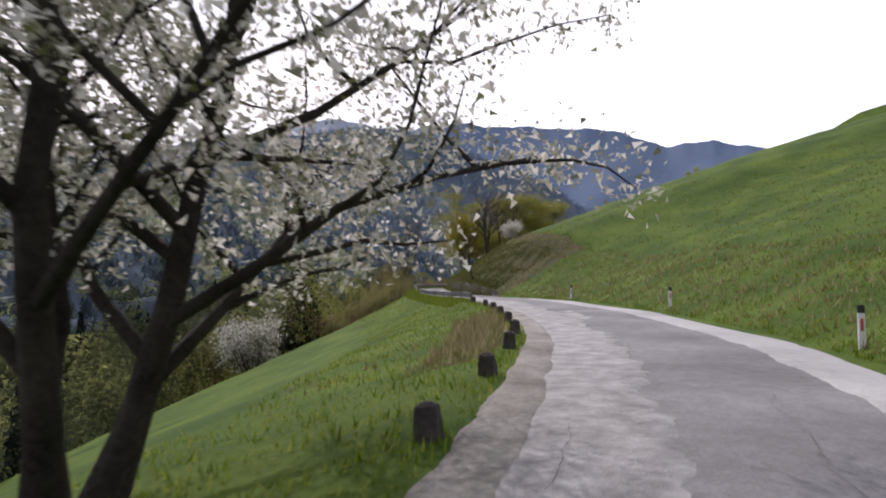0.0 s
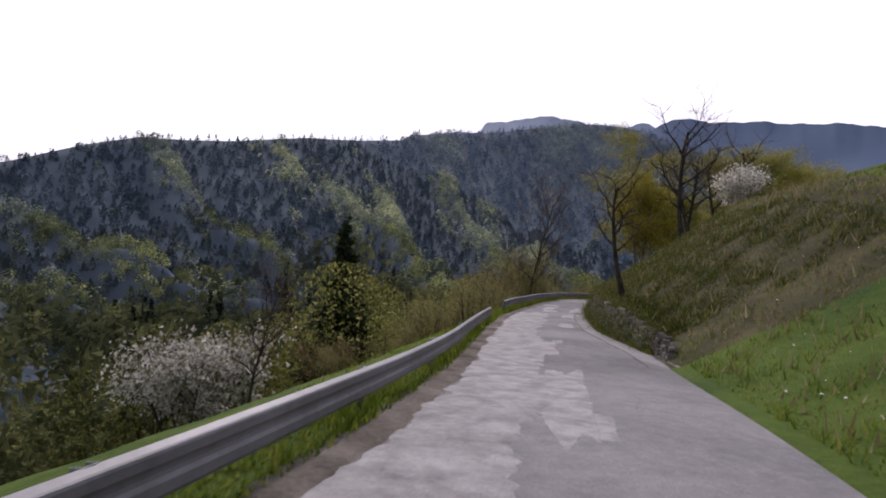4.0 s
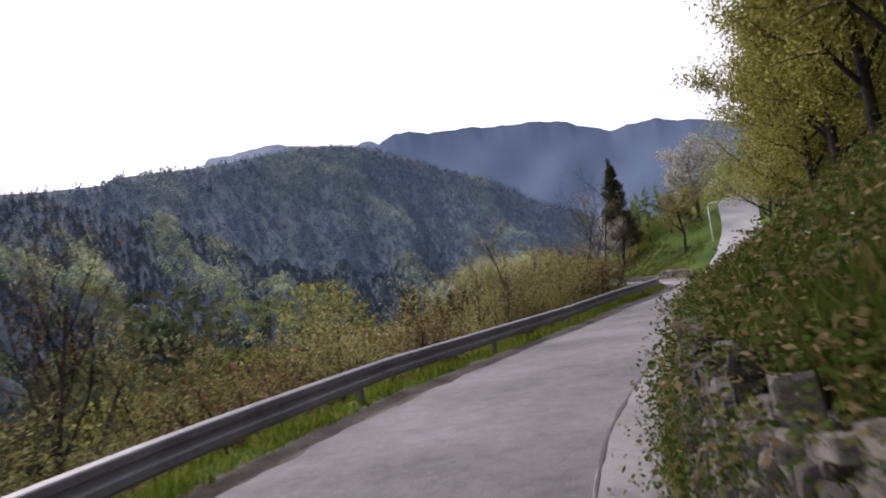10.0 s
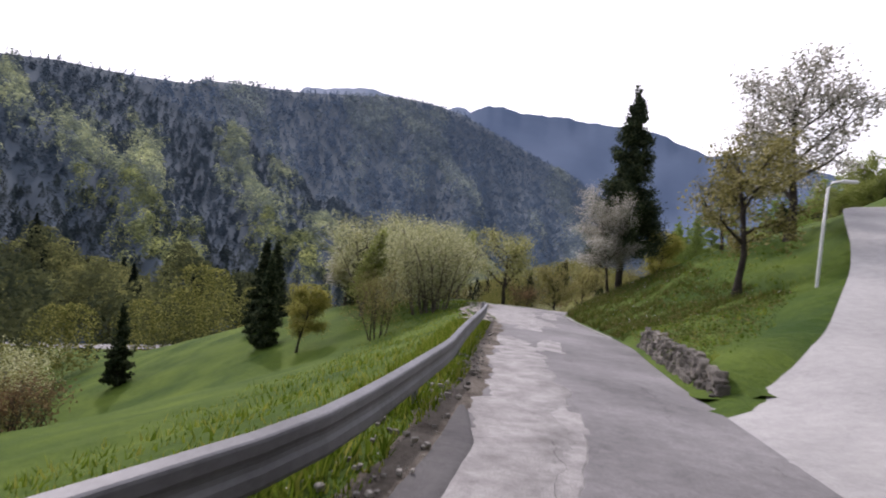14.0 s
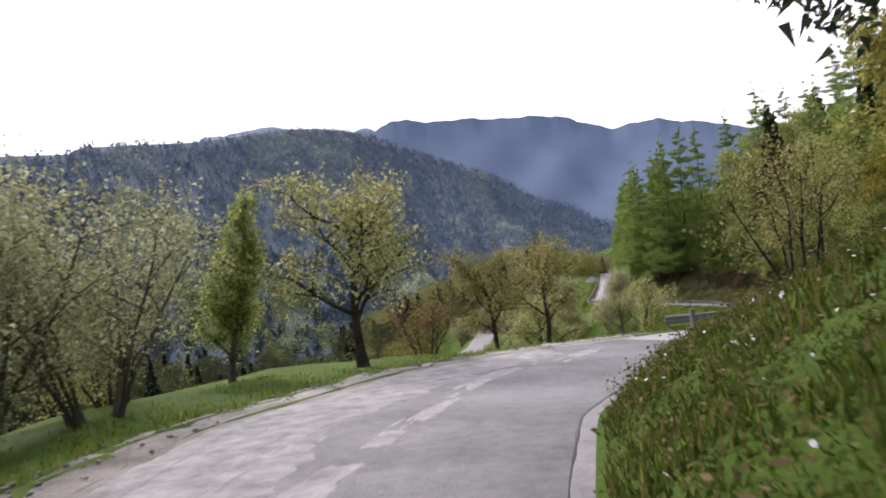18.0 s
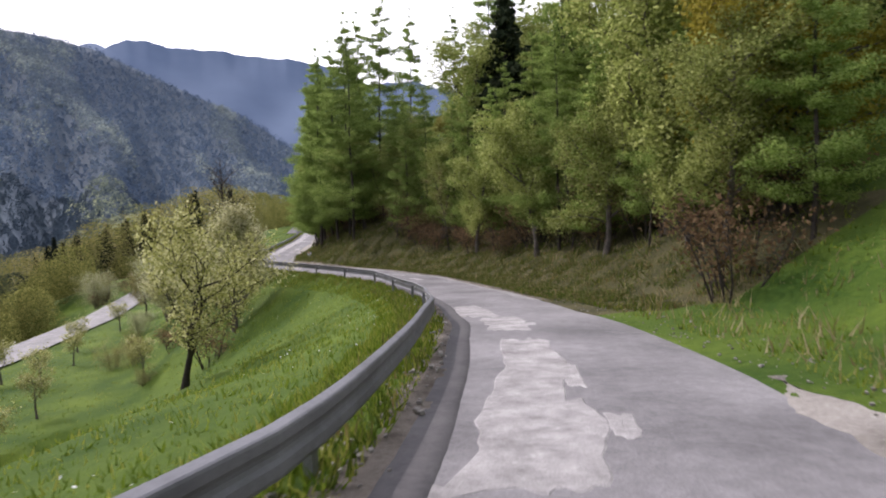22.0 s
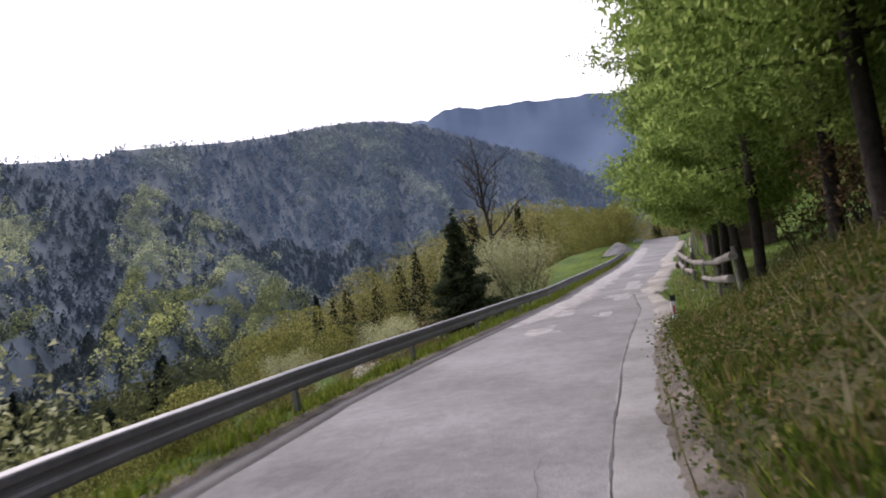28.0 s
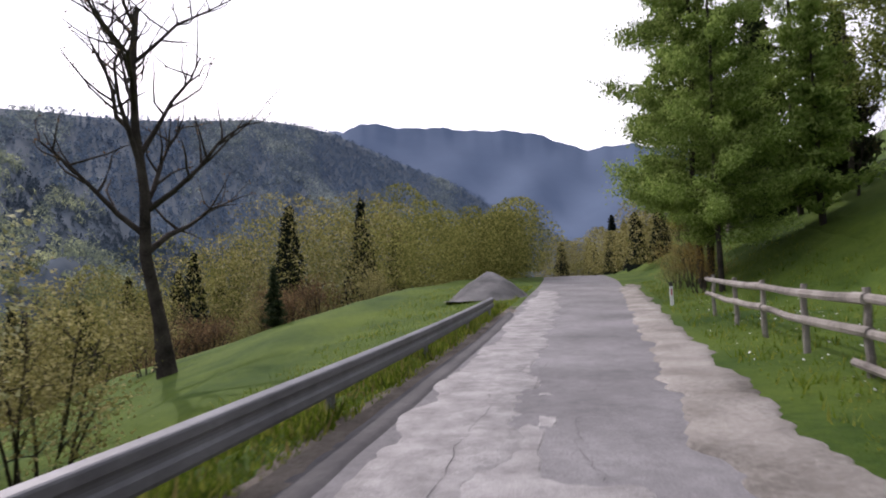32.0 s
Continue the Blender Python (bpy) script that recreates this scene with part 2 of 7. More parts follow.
M_HEAP = surface("grey_grit", (0.1, 0.1, 0.1), (0.24, 0.235, 0.23), 24.0, 0.3, 0.95, 1.0)

L_OLIVE = leafy("olive_leaves", (0.14, 0.135, 0.026), (0.29, 0.285, 0.065), (0.46, 0.42, 0.14), 0.52)
L_FRESH = leafy("fresh_green_leaves", (0.13, 0.16, 0.04), (0.29, 0.335, 0.09), (0.46, 0.49, 0.19), 0.6)
L_LARCH = leafy("larch_needles", (0.105, 0.16, 0.037), (0.225, 0.315, 0.075), (0.38, 0.46, 0.15), 0.56)
L_SPRUCE = leafy("spruce_needles", (0.022, 0.034, 0.02), (0.046, 0.062, 0.034), (0.1, 0.115, 0.06), 0.35)
L_CREAM = leafy("cream_blossom", (0.22, 0.22, 0.08), (0.48, 0.47, 0.24), (0.7, 0.68, 0.45), 0.5)
L_SILVER = leafy("silvery_young_leaves", (0.19, 0.2, 0.08), (0.4, 0.41, 0.21), (0.62, 0.62, 0.42), 0.5)
L_YELLOW = leafy("yellow_catkins", (0.14, 0.12, 0.014), (0.3, 0.26, 0.035), (0.45, 0.38, 0.08))
L_ORANGE = leafy("orange_buds", (0.16, 0.1, 0.025), (0.32, 0.21, 0.06), (0.44, 0.33, 0.12))
L_BLOSSOM = leafy("white_blossom", (0.14, 0.15, 0.06), (0.6, 0.57, 0.5), (0.84, 0.81, 0.77), 0.52)
L_PALE = leafy("pale_young_leaves", (0.17, 0.18, 0.045), (0.37, 0.37, 0.14), (0.58, 0.56, 0.32), 0.5)
L_BROWN = leafy("reddish_buds", (0.09, 0.06, 0.03), (0.17, 0.11, 0.06), (0.28, 0.2, 0.11), 0.4)
L_GRASS = leafy("grass_blades", (0.055, 0.095, 0.009), (0.14, 0.2, 0.02), (0.29, 0.29, 0.065))
L_DRY = leafy("dry_grass_blades", (0.12, 0.1, 0.045), (0.24, 0.2, 0.1), (0.38, 0.33, 0.2))
L_HAZEL = leafy("hazel_leaves", (0.12, 0.112, 0.035), (0.25, 0.232, 0.085), (0.42, 0.38, 0.19), 0.52)
L_BANKLEAF = leafy("bank_weed_leaves", (0.035, 0.06, 0.012), (0.085, 0.115, 0.026), (0.26, 0.19, 0.1), 0.3)
L_WEED = leafy("bank_weeds", (0.04, 0.075, 0.011), (0.1, 0.13, 0.026), (0.25, 0.19, 0.085))


# ---------------------------------------------------------------- building helpers
def mesh_ob(name, verts, faces, material, smooth=False):
    me = bpy.data.meshes.new(name)
    v = np.asarray(verts, np.float32)
    f = np.asarray(faces, np.int32)
    me.vertices.add(len(v))
    me.vertices.foreach_set("co", v.ravel())
    k = f.shape[1]
    me.loops.add(f.size)
    me.loops.foreach_set("vertex_index", f.ravel())
    me.polygons.add(len(f))
    me.polygons.foreach_set("loop_start", np.arange(0, f.size, k, dtype=np.int32))
    me.polygons.foreach_set("loop_total", np.full(len(f), k, np.int32))
    me.polygons.foreach_set("use_smooth", np.full(len(f), smooth))
    me.update(calc_edges=True)
    me.materials.append(material)
    return me


def part(name, data, parent, label="", m=None):
    ob = new(name, data)
    if parent is not None:
        ob.parent = parent
    if m is not None:
        ob.matrix_basis = m
    return tagged(ob, label)


def bm_mesh(name, bm, material, smooth=False):
    me = bpy.data.meshes.new(name)
    bm.to_mesh(me)
    bm.free()
    me.materials.append(material)
    if smooth:
        for p in me.polygons:
            p.use_smooth = True
    return me


def box_mesh(name, sx, sy, sz, material, bevel=0.01, base=True):
    """A bevelled box, on its base or round its middle."""
    bm = bmesh.new()
    bmesh.ops.create_cube(bm, size=1)
    bmesh.ops.scale(bm, vec=(sx, sy, sz), verts=bm.verts)
    if base:
        bmesh.ops.translate(bm, vec=(0, 0, sz / 2), verts=bm.verts)
    if bevel:
        bmesh.ops.bevel(bm, geom=bm.edges[:], offset=bevel, segments=1, affect="EDGES")
    return bm_mesh(name, bm, material)


def tube_mesh(name, pts, radii, material, sides=8, wobble=0.0, seed=0):
    r = np.random.RandomState(seed)
    V, F = [], []
    add_tube(V, F, np.array(pts, float), np.array(radii, float), sides, r if wobble else None, wobble)
    me = mesh_ob(name, np.concatenate(V), np.concatenate(F), material, True)
    return me


def add_tube(V, F, pts, radii, sides, r=None, wobble=0.0):
    """Appends a closed tapered tube along pts to the lists of vertices and quads."""
    n = len(pts)
    d = np.gradient(pts, axis=0)
    d /= np.linalg.norm(d, axis=1)[:, None] + 1e-9
    ref = np.where(np.abs(d[:, 2:3]) < 0.9, np.array([[0, 0, 1.0]]), np.array([[1.0, 0, 0]]))
    a = np.cross(d, ref)
    a /= np.linalg.norm(a, axis=1)[:, None] + 1e-9
    b = np.cross(d, a)
    ang = np.arange(sides) * 2 * math.pi / sides
    rad = radii[:, None] * np.ones(sides)
    if r is not None:
        rad = rad * (1 + wobble * (r.rand(n, sides) - 0.5))
    ring = pts[:, None] + rad[..., None] * (np.cos(ang)[None, :, None] * a[:, None] + np.sin(ang)[None, :, None] * b[:, None])
    base = sum(len(v) for v in V)
    V.append(ring.reshape(-1, 3))
    i, j = np.meshgrid(np.arange(n - 1), np.arange(sides), indexing="ij")
    q = np.stack([i * sides + j, i * sides + (j + 1) % sides, (i + 1) * sides + (j + 1) % sides, (i + 1) * sides + j], -1).reshape(-1, 4)
    F.append(q + base)


# ---------------------------------------------------------------- the road's line
ROWS = np.array([r[1:4] for r in PATH])
_ahead = ROWS[-1] - ROWS[-3]
_ahead[2] = 0
_more = [ROWS[-1] + _ahead * k / 2 for k in range(1, 8)]
_last = _more[-1]
_h = math.atan2(-_ahead[0], _ahead[1])
for k in range(1, 60):
    _h += radians(1.5 if k < 14 else -0.5)
    _last = _last + np.array([-math.sin(_h) * 5, math.cos(_h) * 5, 0])
    _more.append(_last)
for p in _more:  # it climbs to a low crest, then falls away
    p[2] += np.interp(math.hypot(*(p - ROWS[-1])[:2]), (0, 10, 24, 34, 42, 50, 110, 300), (0, 0.08, 0.45, 0.95, 1.3, 1.35, -3.6, -9))
_back = ROWS[0] - (ROWS[2] - ROWS[0]) / np.linalg.norm(ROWS[2] - ROWS[0]) * 40
_line = np.vstack([_back, ROWS, np.array(_more)])
EYE = CAM_HEIGHT


def smoothed(a, n):
    k = np.hanning(n + 2)[1:-1]
    return np.convolve(np.pad(a, n // 2, mode="edge"), k / k.sum(), "valid")


_s = np.r_[0, np.cumsum(np.linalg.norm(np.diff(_line[:, :2], axis=0), axis=1))] - 40.0
SS = np.arange(-40.0, _s[-1], 0.25)
CX, CY, CZ = (np.interp(SS, _s, _line[:, k]) for k in range(3))
CX, CY, CZ = smoothed(CX, 17), smoothed(CY, 17), smoothed(CZ - EYE, 61)
TX, TY = np.gradient(CX), np.gradient(CY)
_n = np.hypot(TX, TY)
TX, TY = TX / _n, TY / _n

LEFT = ((-40,-1.0),(4,-1.04),(13,-1.15),(19,-1.47),(27,-1.63),(45,-1.75),(51,-1.85),(56,-1.85),(63,-1.6),(67,-1.82),(75,-2.24),(80,-3.2),(83.2,-3.15),(87,-3.1),(90,-2.8),(95,-2.5),(100,-2.3),(105,-1.92),(108,-1.58),(112.5,-1.08),(117.5,-1.2),(123.5,-1.7),(131.5,-2.35),(135,-3.05),(139,-3.1),(143.8,-3.97),(147,-4.75),(152,-4.5),(155.5,-3.5),(159.8,-2.35),(163.5,-1.45),(170,-1.4),(174,-1.1),(181,-1.5),(186,-1.6),(194,-1.0),(199.5,-0.45),(206,-0.95),(212.8,-1.75),(215,-2.05),(223.8,-3.0),(228,-3.45),(232,-3.5),(241,-2.7),(247.5,-2.05),(266,-1.95),(288,-2.25),(480,-2.3))
RIGHT = ((-40,2.9),(8.5,2.95),(16.8,2.72),(26.5,2.28),(33,2.15),(46,1.85),(52,1.18),(57,0.95),(63,1.0),(67,1.23),(70,0.99),(75,0.86),(79.8,0.38),(82.5,0.33),(84.5,0.35),(86.5,0.45),(89,0.52),(94,0.56),(98,0.6),(102.8,0.85),(106.8,1.4),(110.5,1.78),(113.2,2.08),(119.8,1.64),(126,1.56),(132.5,0.89),(136,0.5),(141,0.2),(143,0.3),(147,0.46),(150,0.92),(154.8,1.87),(162.5,2.25),(167.5,2.2),(173.5,2.15),(178,2.0),(185,1.28),(190,1.4),(196,2.1),(200,2.4),(207.5,2.2),(213.5,1.5),(217,0.98),(224.5,0.45),(227,0.5),(231.5,0.8),(240.8,1.35),(247,1.05),(261,1.5),(268,1.0),(293,1.8),(480,1.8))


def along(table, s):
    a = np.array(table)
    return np.interp(s, a[:, 0], a[:, 1])


def edge_left(s):
    return along(LEFT, s)


def edge_right(s):
    return along(RIGHT, s)


def on_road(s, u, dz=0.0):
    """The place at s metres along the road, u metres to the right of its line, dz above it."""
    x, y, z, tx, ty = (np.interp(s, SS, a) for a in (CX, CY, CZ, TX, TY))
    return np.stack([x + ty * u, y - tx * u, z + dz + 0 * np.asarray(u, float)], -1)


# ---------------------------------------------------------------- the lie of the land
SLOPE_L = ((-40, 0.28), (25, 0.34), (45, 0.42), (58, 0.5), (64, 0.65), (94, 0.65), (102, 0.36), (128, 0.36), (136, 0.45), (146, 0.15), (154, 0.06), (165, 0.12), (175, 0.3), (194, 0.34), (203, 0.6), (211, 0.85), (235, 0.8), (256, 0.5), (270, 0.32), (280, 0.12), (287, 0.03), (304, 0.06), (330, 0.3), (480, 0.4))
WALL_R = ((-40, 0), (43, 0), (50, 0.7), (60, 0.85), (90, 0.75), (98, 0.4), (106, 0.45), (111.5, 0.5), (113.4, 0.35), (113.7, 0), (118.4, 0), (119, 0.35), (126, 0.45), (130, 0.15), (148, 0.2), (151, 0.35), (155, 0.3), (159, 0), (211, 0), (216, 0.4), (230, 0.42), (237, 0), (480, 0))
MID_R = ((-40, 0.3), (20, 0.335), (44, 0.335), (60, 0.33), (110, 0.28), (131, 0.33), (143, 0.48), (150, 0.58), (188, 0.66), (206, 0.5), (240, 0.4), (262, 0.5), (480, 0.35))
SHELF_R = ((-40, 0.4), (44, 0.3), (112, 0.2), (118, 0.3), (150, 0.2), (155, 0.3), (160, 0.9), (172, 1.0), (182, 3.2), (190, 1.8), (206, 1.0), (215, 0.5), (236, 0.8), (246, 2.5), (256, 7.0), (276, 5.0), (292, 1.6), (480, 2.0))
SLOPE_R = ((-40, 0.33), (36, 0.34), (48, 0.72), (62, 0.74), (98, 0.66), (112, 0.45), (120, 0.36), (131, 0.4), (137, 0.6), (148, 0.55), (156, 0.6), (182, 0.62), (192, 0.35), (206, 0.35), (214, 0.5), (236, 0.5), (250, 0.35), (290, 0.5), (480, 0.4))
SIDE_ROAD = np.array([(-5.9, 114.6, -2.3), (-4.6, 116.9, -2.15), (-2.1, 121.0, -1.5), (0.1, 127.3, 0.0), (1.35, 132.0, 1.4), (2.5, 136.3, 2.65), (4.4, 138.6, 3.1), (8.0, 139.8, 3.7), (14.0, 141.0, 4.6), (24.0, 142.0, 5.8)])
LOWER_ROAD = np.array([(-120.0, 176.0, -24.0), (-78.0, 186.0, -20.0), (-48.0, 198.0, -17.2), (-33.0, 214.0, -16.5), (-27.0, 228.0, -16.5), (-24.5, 250.0, -16.3), (-26.0, 285.0, -16.5), (-28.5, 303.0, -16.8)])


def dense(line, step=0.5):
    d = np.r_[0, np.cumsum(np.linalg.norm(np.diff(line[:, :2], axis=0), axis=1))]
    t = np.arange(0, d[-1], step)
    out = np.stack([np.interp(t, d, line[:, k]) for k in range(3)], 1)
    n = int(4 / step) | 1
    return np.stack([smoothed(out[:, k], n) for k in range(3)], 1)


SIDE, LOWER = dense(SIDE_ROAD), dense(LOWER_ROAD)
_k = np.arange(len(SIDE))
SIDE_HALF = 1.3 + 0.4 * np.clip((_k - 34) / 20, 0, 1) + 1.5 * np.clip(1 - _k / 12, 0, 1) ** 1.6


def ripple(x, y):
    return 0.10 * np.sin(0.9 * x + 1.3 * np.sin(0.5 * y)) * np.sin(0.8 * y + np.sin(0.7 * x)) + 0.35 * np.sin(0.13 * x + 2 * np.sin(0.05 * y)) * np.sin(0.11 * y)


def side_height(s, lat, right, x, y):
    """Height over the road, lat metres out from its edge."""
    if right:
        shelf, slope, wall = along(SHELF_R, s), along(SLOPE_R, s), along(WALL_R, s)
        bank = np.maximum(lat - shelf, 0)
        near = np.minimum(bank, 5.0)
        mid = np.clip(bank - 5.0, 0, 55)
        far = np.maximum(bank - 60, 0)
        up = wall * np.clip(lat / 0.35 - 0.35, 0, 1) + 0.05 * np.minimum(lat, shelf) + slope * near + along(MID_R, s) * mid + 0.15 * far
        return up + ripple(x, y) * np.clip(bank / 3, 0, 1)
    slope = along(SLOPE_L, s)
    bank = np.maximum(lat - 0.8, 0)
    near = np.minimum(bank, 7.0)
    mid = np.clip(bank - 7, 0, 30)
    far = np.maximum(bank - 37, 0)
    down = slope * near + (0.35 * slope + 0.27) * mid + 0.35 * np.minimum(far, 60)
    return -down + 0.02 + ripple(x, y) * np.clip(bank / 4, 0, 1)


def land(x, y, dip=True):
    """Height of the ground at x, y (arrays). dip: sunk under the road and the verges, which lie over it."""
    x, y = np.asarray(x, float).ravel(), np.asarray(y, float).ravel()
    out = np.empty(len(x))
    step = 4
    px, py, pz, ps, ptx, pty = CX[::step], CY[::step], CZ[::step], SS[::step], TX[::step], TY[::step]
    pl, pr = edge_left(ps), edge_right(ps)
    for a in range(0, len(x), 4000):
        xx, yy = x[a:a + 4000, None], y[a:a + 4000, None]
        d2 = (xx - px) ** 2 + (yy - py) ** 2
        k = d2.argmin(1)
        dm = np.sqrt(d2.min(1))
        r = np.arange(len(k))
        wgt = np.exp(-(d2 - d2.min(1)[:, None]) / (2 * (0.6 + 0.22 * dm[:, None]) ** 2 + 0.15 * dm[:, None] ** 2))
        wgt /= wgt.sum(1)[:, None]
        s, z0 = (wgt * ps).sum(1), (wgt * pz).sum(1)
        u = (xx[:, 0] - px[k]) * pty[k] - (yy[:, 0] - py[k]) * ptx[k]
        sgn = np.where(u >= 0, 1.0, -1.0)
        u = sgn * np.maximum(np.abs(u), dm * 0.98)
        lat_r, lat_l = u - pr[k], pl[k] - u
        zr = side_height(s, np.maximum(lat_r, 0), True, xx[:, 0], yy[:, 0])
        zl = side_height(s, np.maximum(lat_l, 0), False, xx[:, 0], yy[:, 0])
        h = np.where(lat_r > 0, zr, np.where(lat_l > 0, zl, -0.05))
        if dip:
            lat = np.maximum(lat_r, lat_l)
            gap = (lat_r > 0) & (ps[k] > 112.5) & (ps[k] < 119.8)
            low = np.minimum(h - 0.45, -0.5)
            w = np.clip((6.2 - lat) / 1.6, 0, 1)
            h = np.where(gap, h - 0.14, h * (1 - w) + low * w)
        out[a:a + 4000] = z0 + h
    return carve(x, y, out)


def carve(x, y, out):
    """Beds the lane and the lower road into the heights out at x, y."""
    for line, half, soft in ((SIDE, SIDE_HALF - 0.1, 1.0), (LOWER, 2.6 + 0 * LOWER[:, 0], 3.5)):
        d2 = (x[:, None] - line[::2, 0]) ** 2 + (y[:, None] - line[::2, 1]) ** 2
        k = d2.argmin(1)
        w = np.clip((half[::2][k] + soft - np.sqrt(d2.min(1))) / soft, 0, 1)
        w = w * w * (3 - 2 * w)
        if line is LOWER:
            dd = np.sqrt(d2.min(1))
            bank = line[::2, 2][k] - 0.3 + 0.1 * dd
            out = np.where((x > line[::2, 0][k]) & (dd < 26) & (k > 4) & (k < len(line) // 2 - 3), np.maximum(out, bank), out)
        out = out * (1 - w) + (line[::2, 2][k] - (0.28 if line is SIDE else 0.12)) * w
    return out


def ground_at(x, y):
    return float(land([x], [y], False)[0])

# ---------------------------------------------------------------- ground, road, verges
def grid_sheet(x0, x1, y0, y1, step, keep):
    xs, ys = np.arange(x0, x1 + step / 2, step), np.arange(y0, y1 + step / 2, step)
    gx, gy = np.meshgrid(xs, ys, indexing="ij")
    d = np.full(gx.size, 1e9)
    for a in range(0, gx.size, 6000):
        d[a:a + 6000] = np.sqrt(((gx.ravel()[a:a + 6000, None] - CX[::8]) ** 2 + (gy.ravel()[a:a + 6000, None] - CY[::8]) ** 2).min(1))
    near = d.reshape(gx.shape)
    cell = keep(np.minimum.reduce([near[:-1, :-1], near[1:, :-1], near[:-1, 1:], near[1:, 1:]]))
    i, j = np.nonzero(cell)
    w = len(ys)
    q = np.stack([i * w + j, (i + 1) * w + j, (i + 1) * w + j + 1, i * w + j + 1], 1)
    used = np.unique(q)
    idx = np.zeros(gx.size, int)
    idx[used] = np.arange(len(used))
    X, Y = gx.ravel()[used], gy.ravel()[used]
    return np.stack([X, Y, land(X, Y)], 1), idx[q]


v1, f1 = grid_sheet(-60, 62, -45, 345, 1.25, lambda d: d < 42)
v2, f2 = grid_sheet(-330, 205, -150, 620, 6.0, lambda d: (d >= 37) & (d < 290))
v2[:, 2] -= 0.02
ground = new("ground", mesh_ob("ground", np.vstack([v1, v2]), np.vstack([f1, f2 + len(v1)]), M_GRASS, True))
tagged(ground, "sloping meadow of fresh green spring grass", "ground", kind="structure")


def strip(name, s0, s1, ds, us, zs, material, label, category, rag=0.0, seed=3, sink=0.0):
    """A sheet along the road: us(s) and zs(s, u) give its cross-section."""
    r = np.random.RandomState(seed)
    s = np.arange(s0, s1 + 1e-6, ds)
    rows = []
    U = us(s)
    if rag:
        w = 2 if sink else 1
        for c in (slice(0, w), slice(-w, None)):
            coarse = np.interp(s, np.arange(s0 - 2, s1 + 3, 0.9), r.rand(len(np.arange(s0 - 2, s1 + 3, 0.9))))
            mid = np.interp(s, np.arange(s0 - 2, s1 + 3, 0.3), r.rand(len(np.arange(s0 - 2, s1 + 3, 0.3))))
            U[:, c] += (rag * (0.8 * coarse + 0.7 * mid + 0.3 * r.rand(len(s)) - 0.9) * 1.2)[:, None]
    for k in range(U.shape[1]):
        p = on_road(s, U[:, k])
        p[:, 2] += zs(s, U[:, k], p) - (sink if k in (0, U.shape[1] - 1) else 0)
        rows.append(p)
    v = np.stack(rows, 1)
    n, w = v.shape[:2]
    i, j = np.meshgrid(np.arange(n - 1), np.arange(w - 1), indexing="ij")
    q = np.stack([i * w + j, i * w + j + 1, (i + 1) * w + j + 1, (i + 1) * w + j], -1).reshape(-1, 4)
    ob = new(name, mesh_ob(name, v.reshape(-1, 3), q, material, True))
    return tagged(ob, label, category, kind="structure")


def crown_z(s, u, p):
    return 0.03 * np.sin(s * 0.7) * 0.3 - 0.012 * np.abs(u - 0.5 * (edge_left(s) + edge_right(s)))


def road_us(s):
    l, r = edge_left(s), edge_right(s)
    return l[:, None] + (r - l)[:, None] * np.linspace(0, 1, 9)


road = strip("road", -40, 440, 0.5, road_us, crown_z, M_ASPHALT, "narrow grey asphalt mountain road with pale worn patches", "road")


def verge_r(s):
    return edge_right(s)[:, None] + np.array([-0.06, 0.04, 0.14, 0.24, 0.34, 0.45, 0.7, 1.05, 1.5, 2.1, 2.8, 3.6, 4.5, 5.5, 6.6])


def verge_l(s):
    return edge_left(s)[:, None] - np.array([-0.06, 0.1, 0.25, 0.5, 0.8, 1.2, 1.8, 2.6, 3.5, 4.5, 5.6, 6.8])[::-1]


def verge_rz(s, u, p):
    lat = u - edge_right(s)
    z = np.where(lat < 0, -0.05, side_height(s, np.maximum(lat, 0), True, p[:, 0], p[:, 1]) - 0.01 + 0.04 * np.sin(5.1 * s) * np.sin(3.3 * u + s) * np.clip(lat - 0.4, 0, 1))
    return carve(p[:, 0], p[:, 1], p[:, 2] + z) - p[:, 2]


def verge_lz(s, u, p):
    lat = edge_left(s) - u
    return np.where(lat < 0, -0.05, side_height(s, np.maximum(lat, 0), False, p[:, 0], p[:, 1]) - 0.02 + 0.04 * np.sin(4.3 * s) * np.sin(3.7 * u + s) * np.clip(lat - 0.3, 0, 1))


SIDE_GAP = (113.6, 118.6)
for k, (a, b, m, lab) in enumerate(((-40, 44, M_GRASS, "grassy hillside verge rising beside the road"), (44, SIDE_GAP[0], M_BANK, "steep overgrown turf bank above the road"), (SIDE_GAP[1], 150, M_GRASS, "grassy bank beside the road"), (150, 184, M_GRASS, "grassy verge at the foot of a meadow slope"), (184, 235, M_BANK, "weedy verge in front of the larch wood"), (235, 440, M_GRASS, "grassy verge with a gravel edge"))):
    strip("verge_right_%d" % (k + 1), a, b, 0.5, verge_r, verge_rz, m, lab, "verge")
strip("verge_left", -40, 440, 0.5, verge_l, verge_lz, M_GRASS, "grassy verge between the road and the drop", "verge")


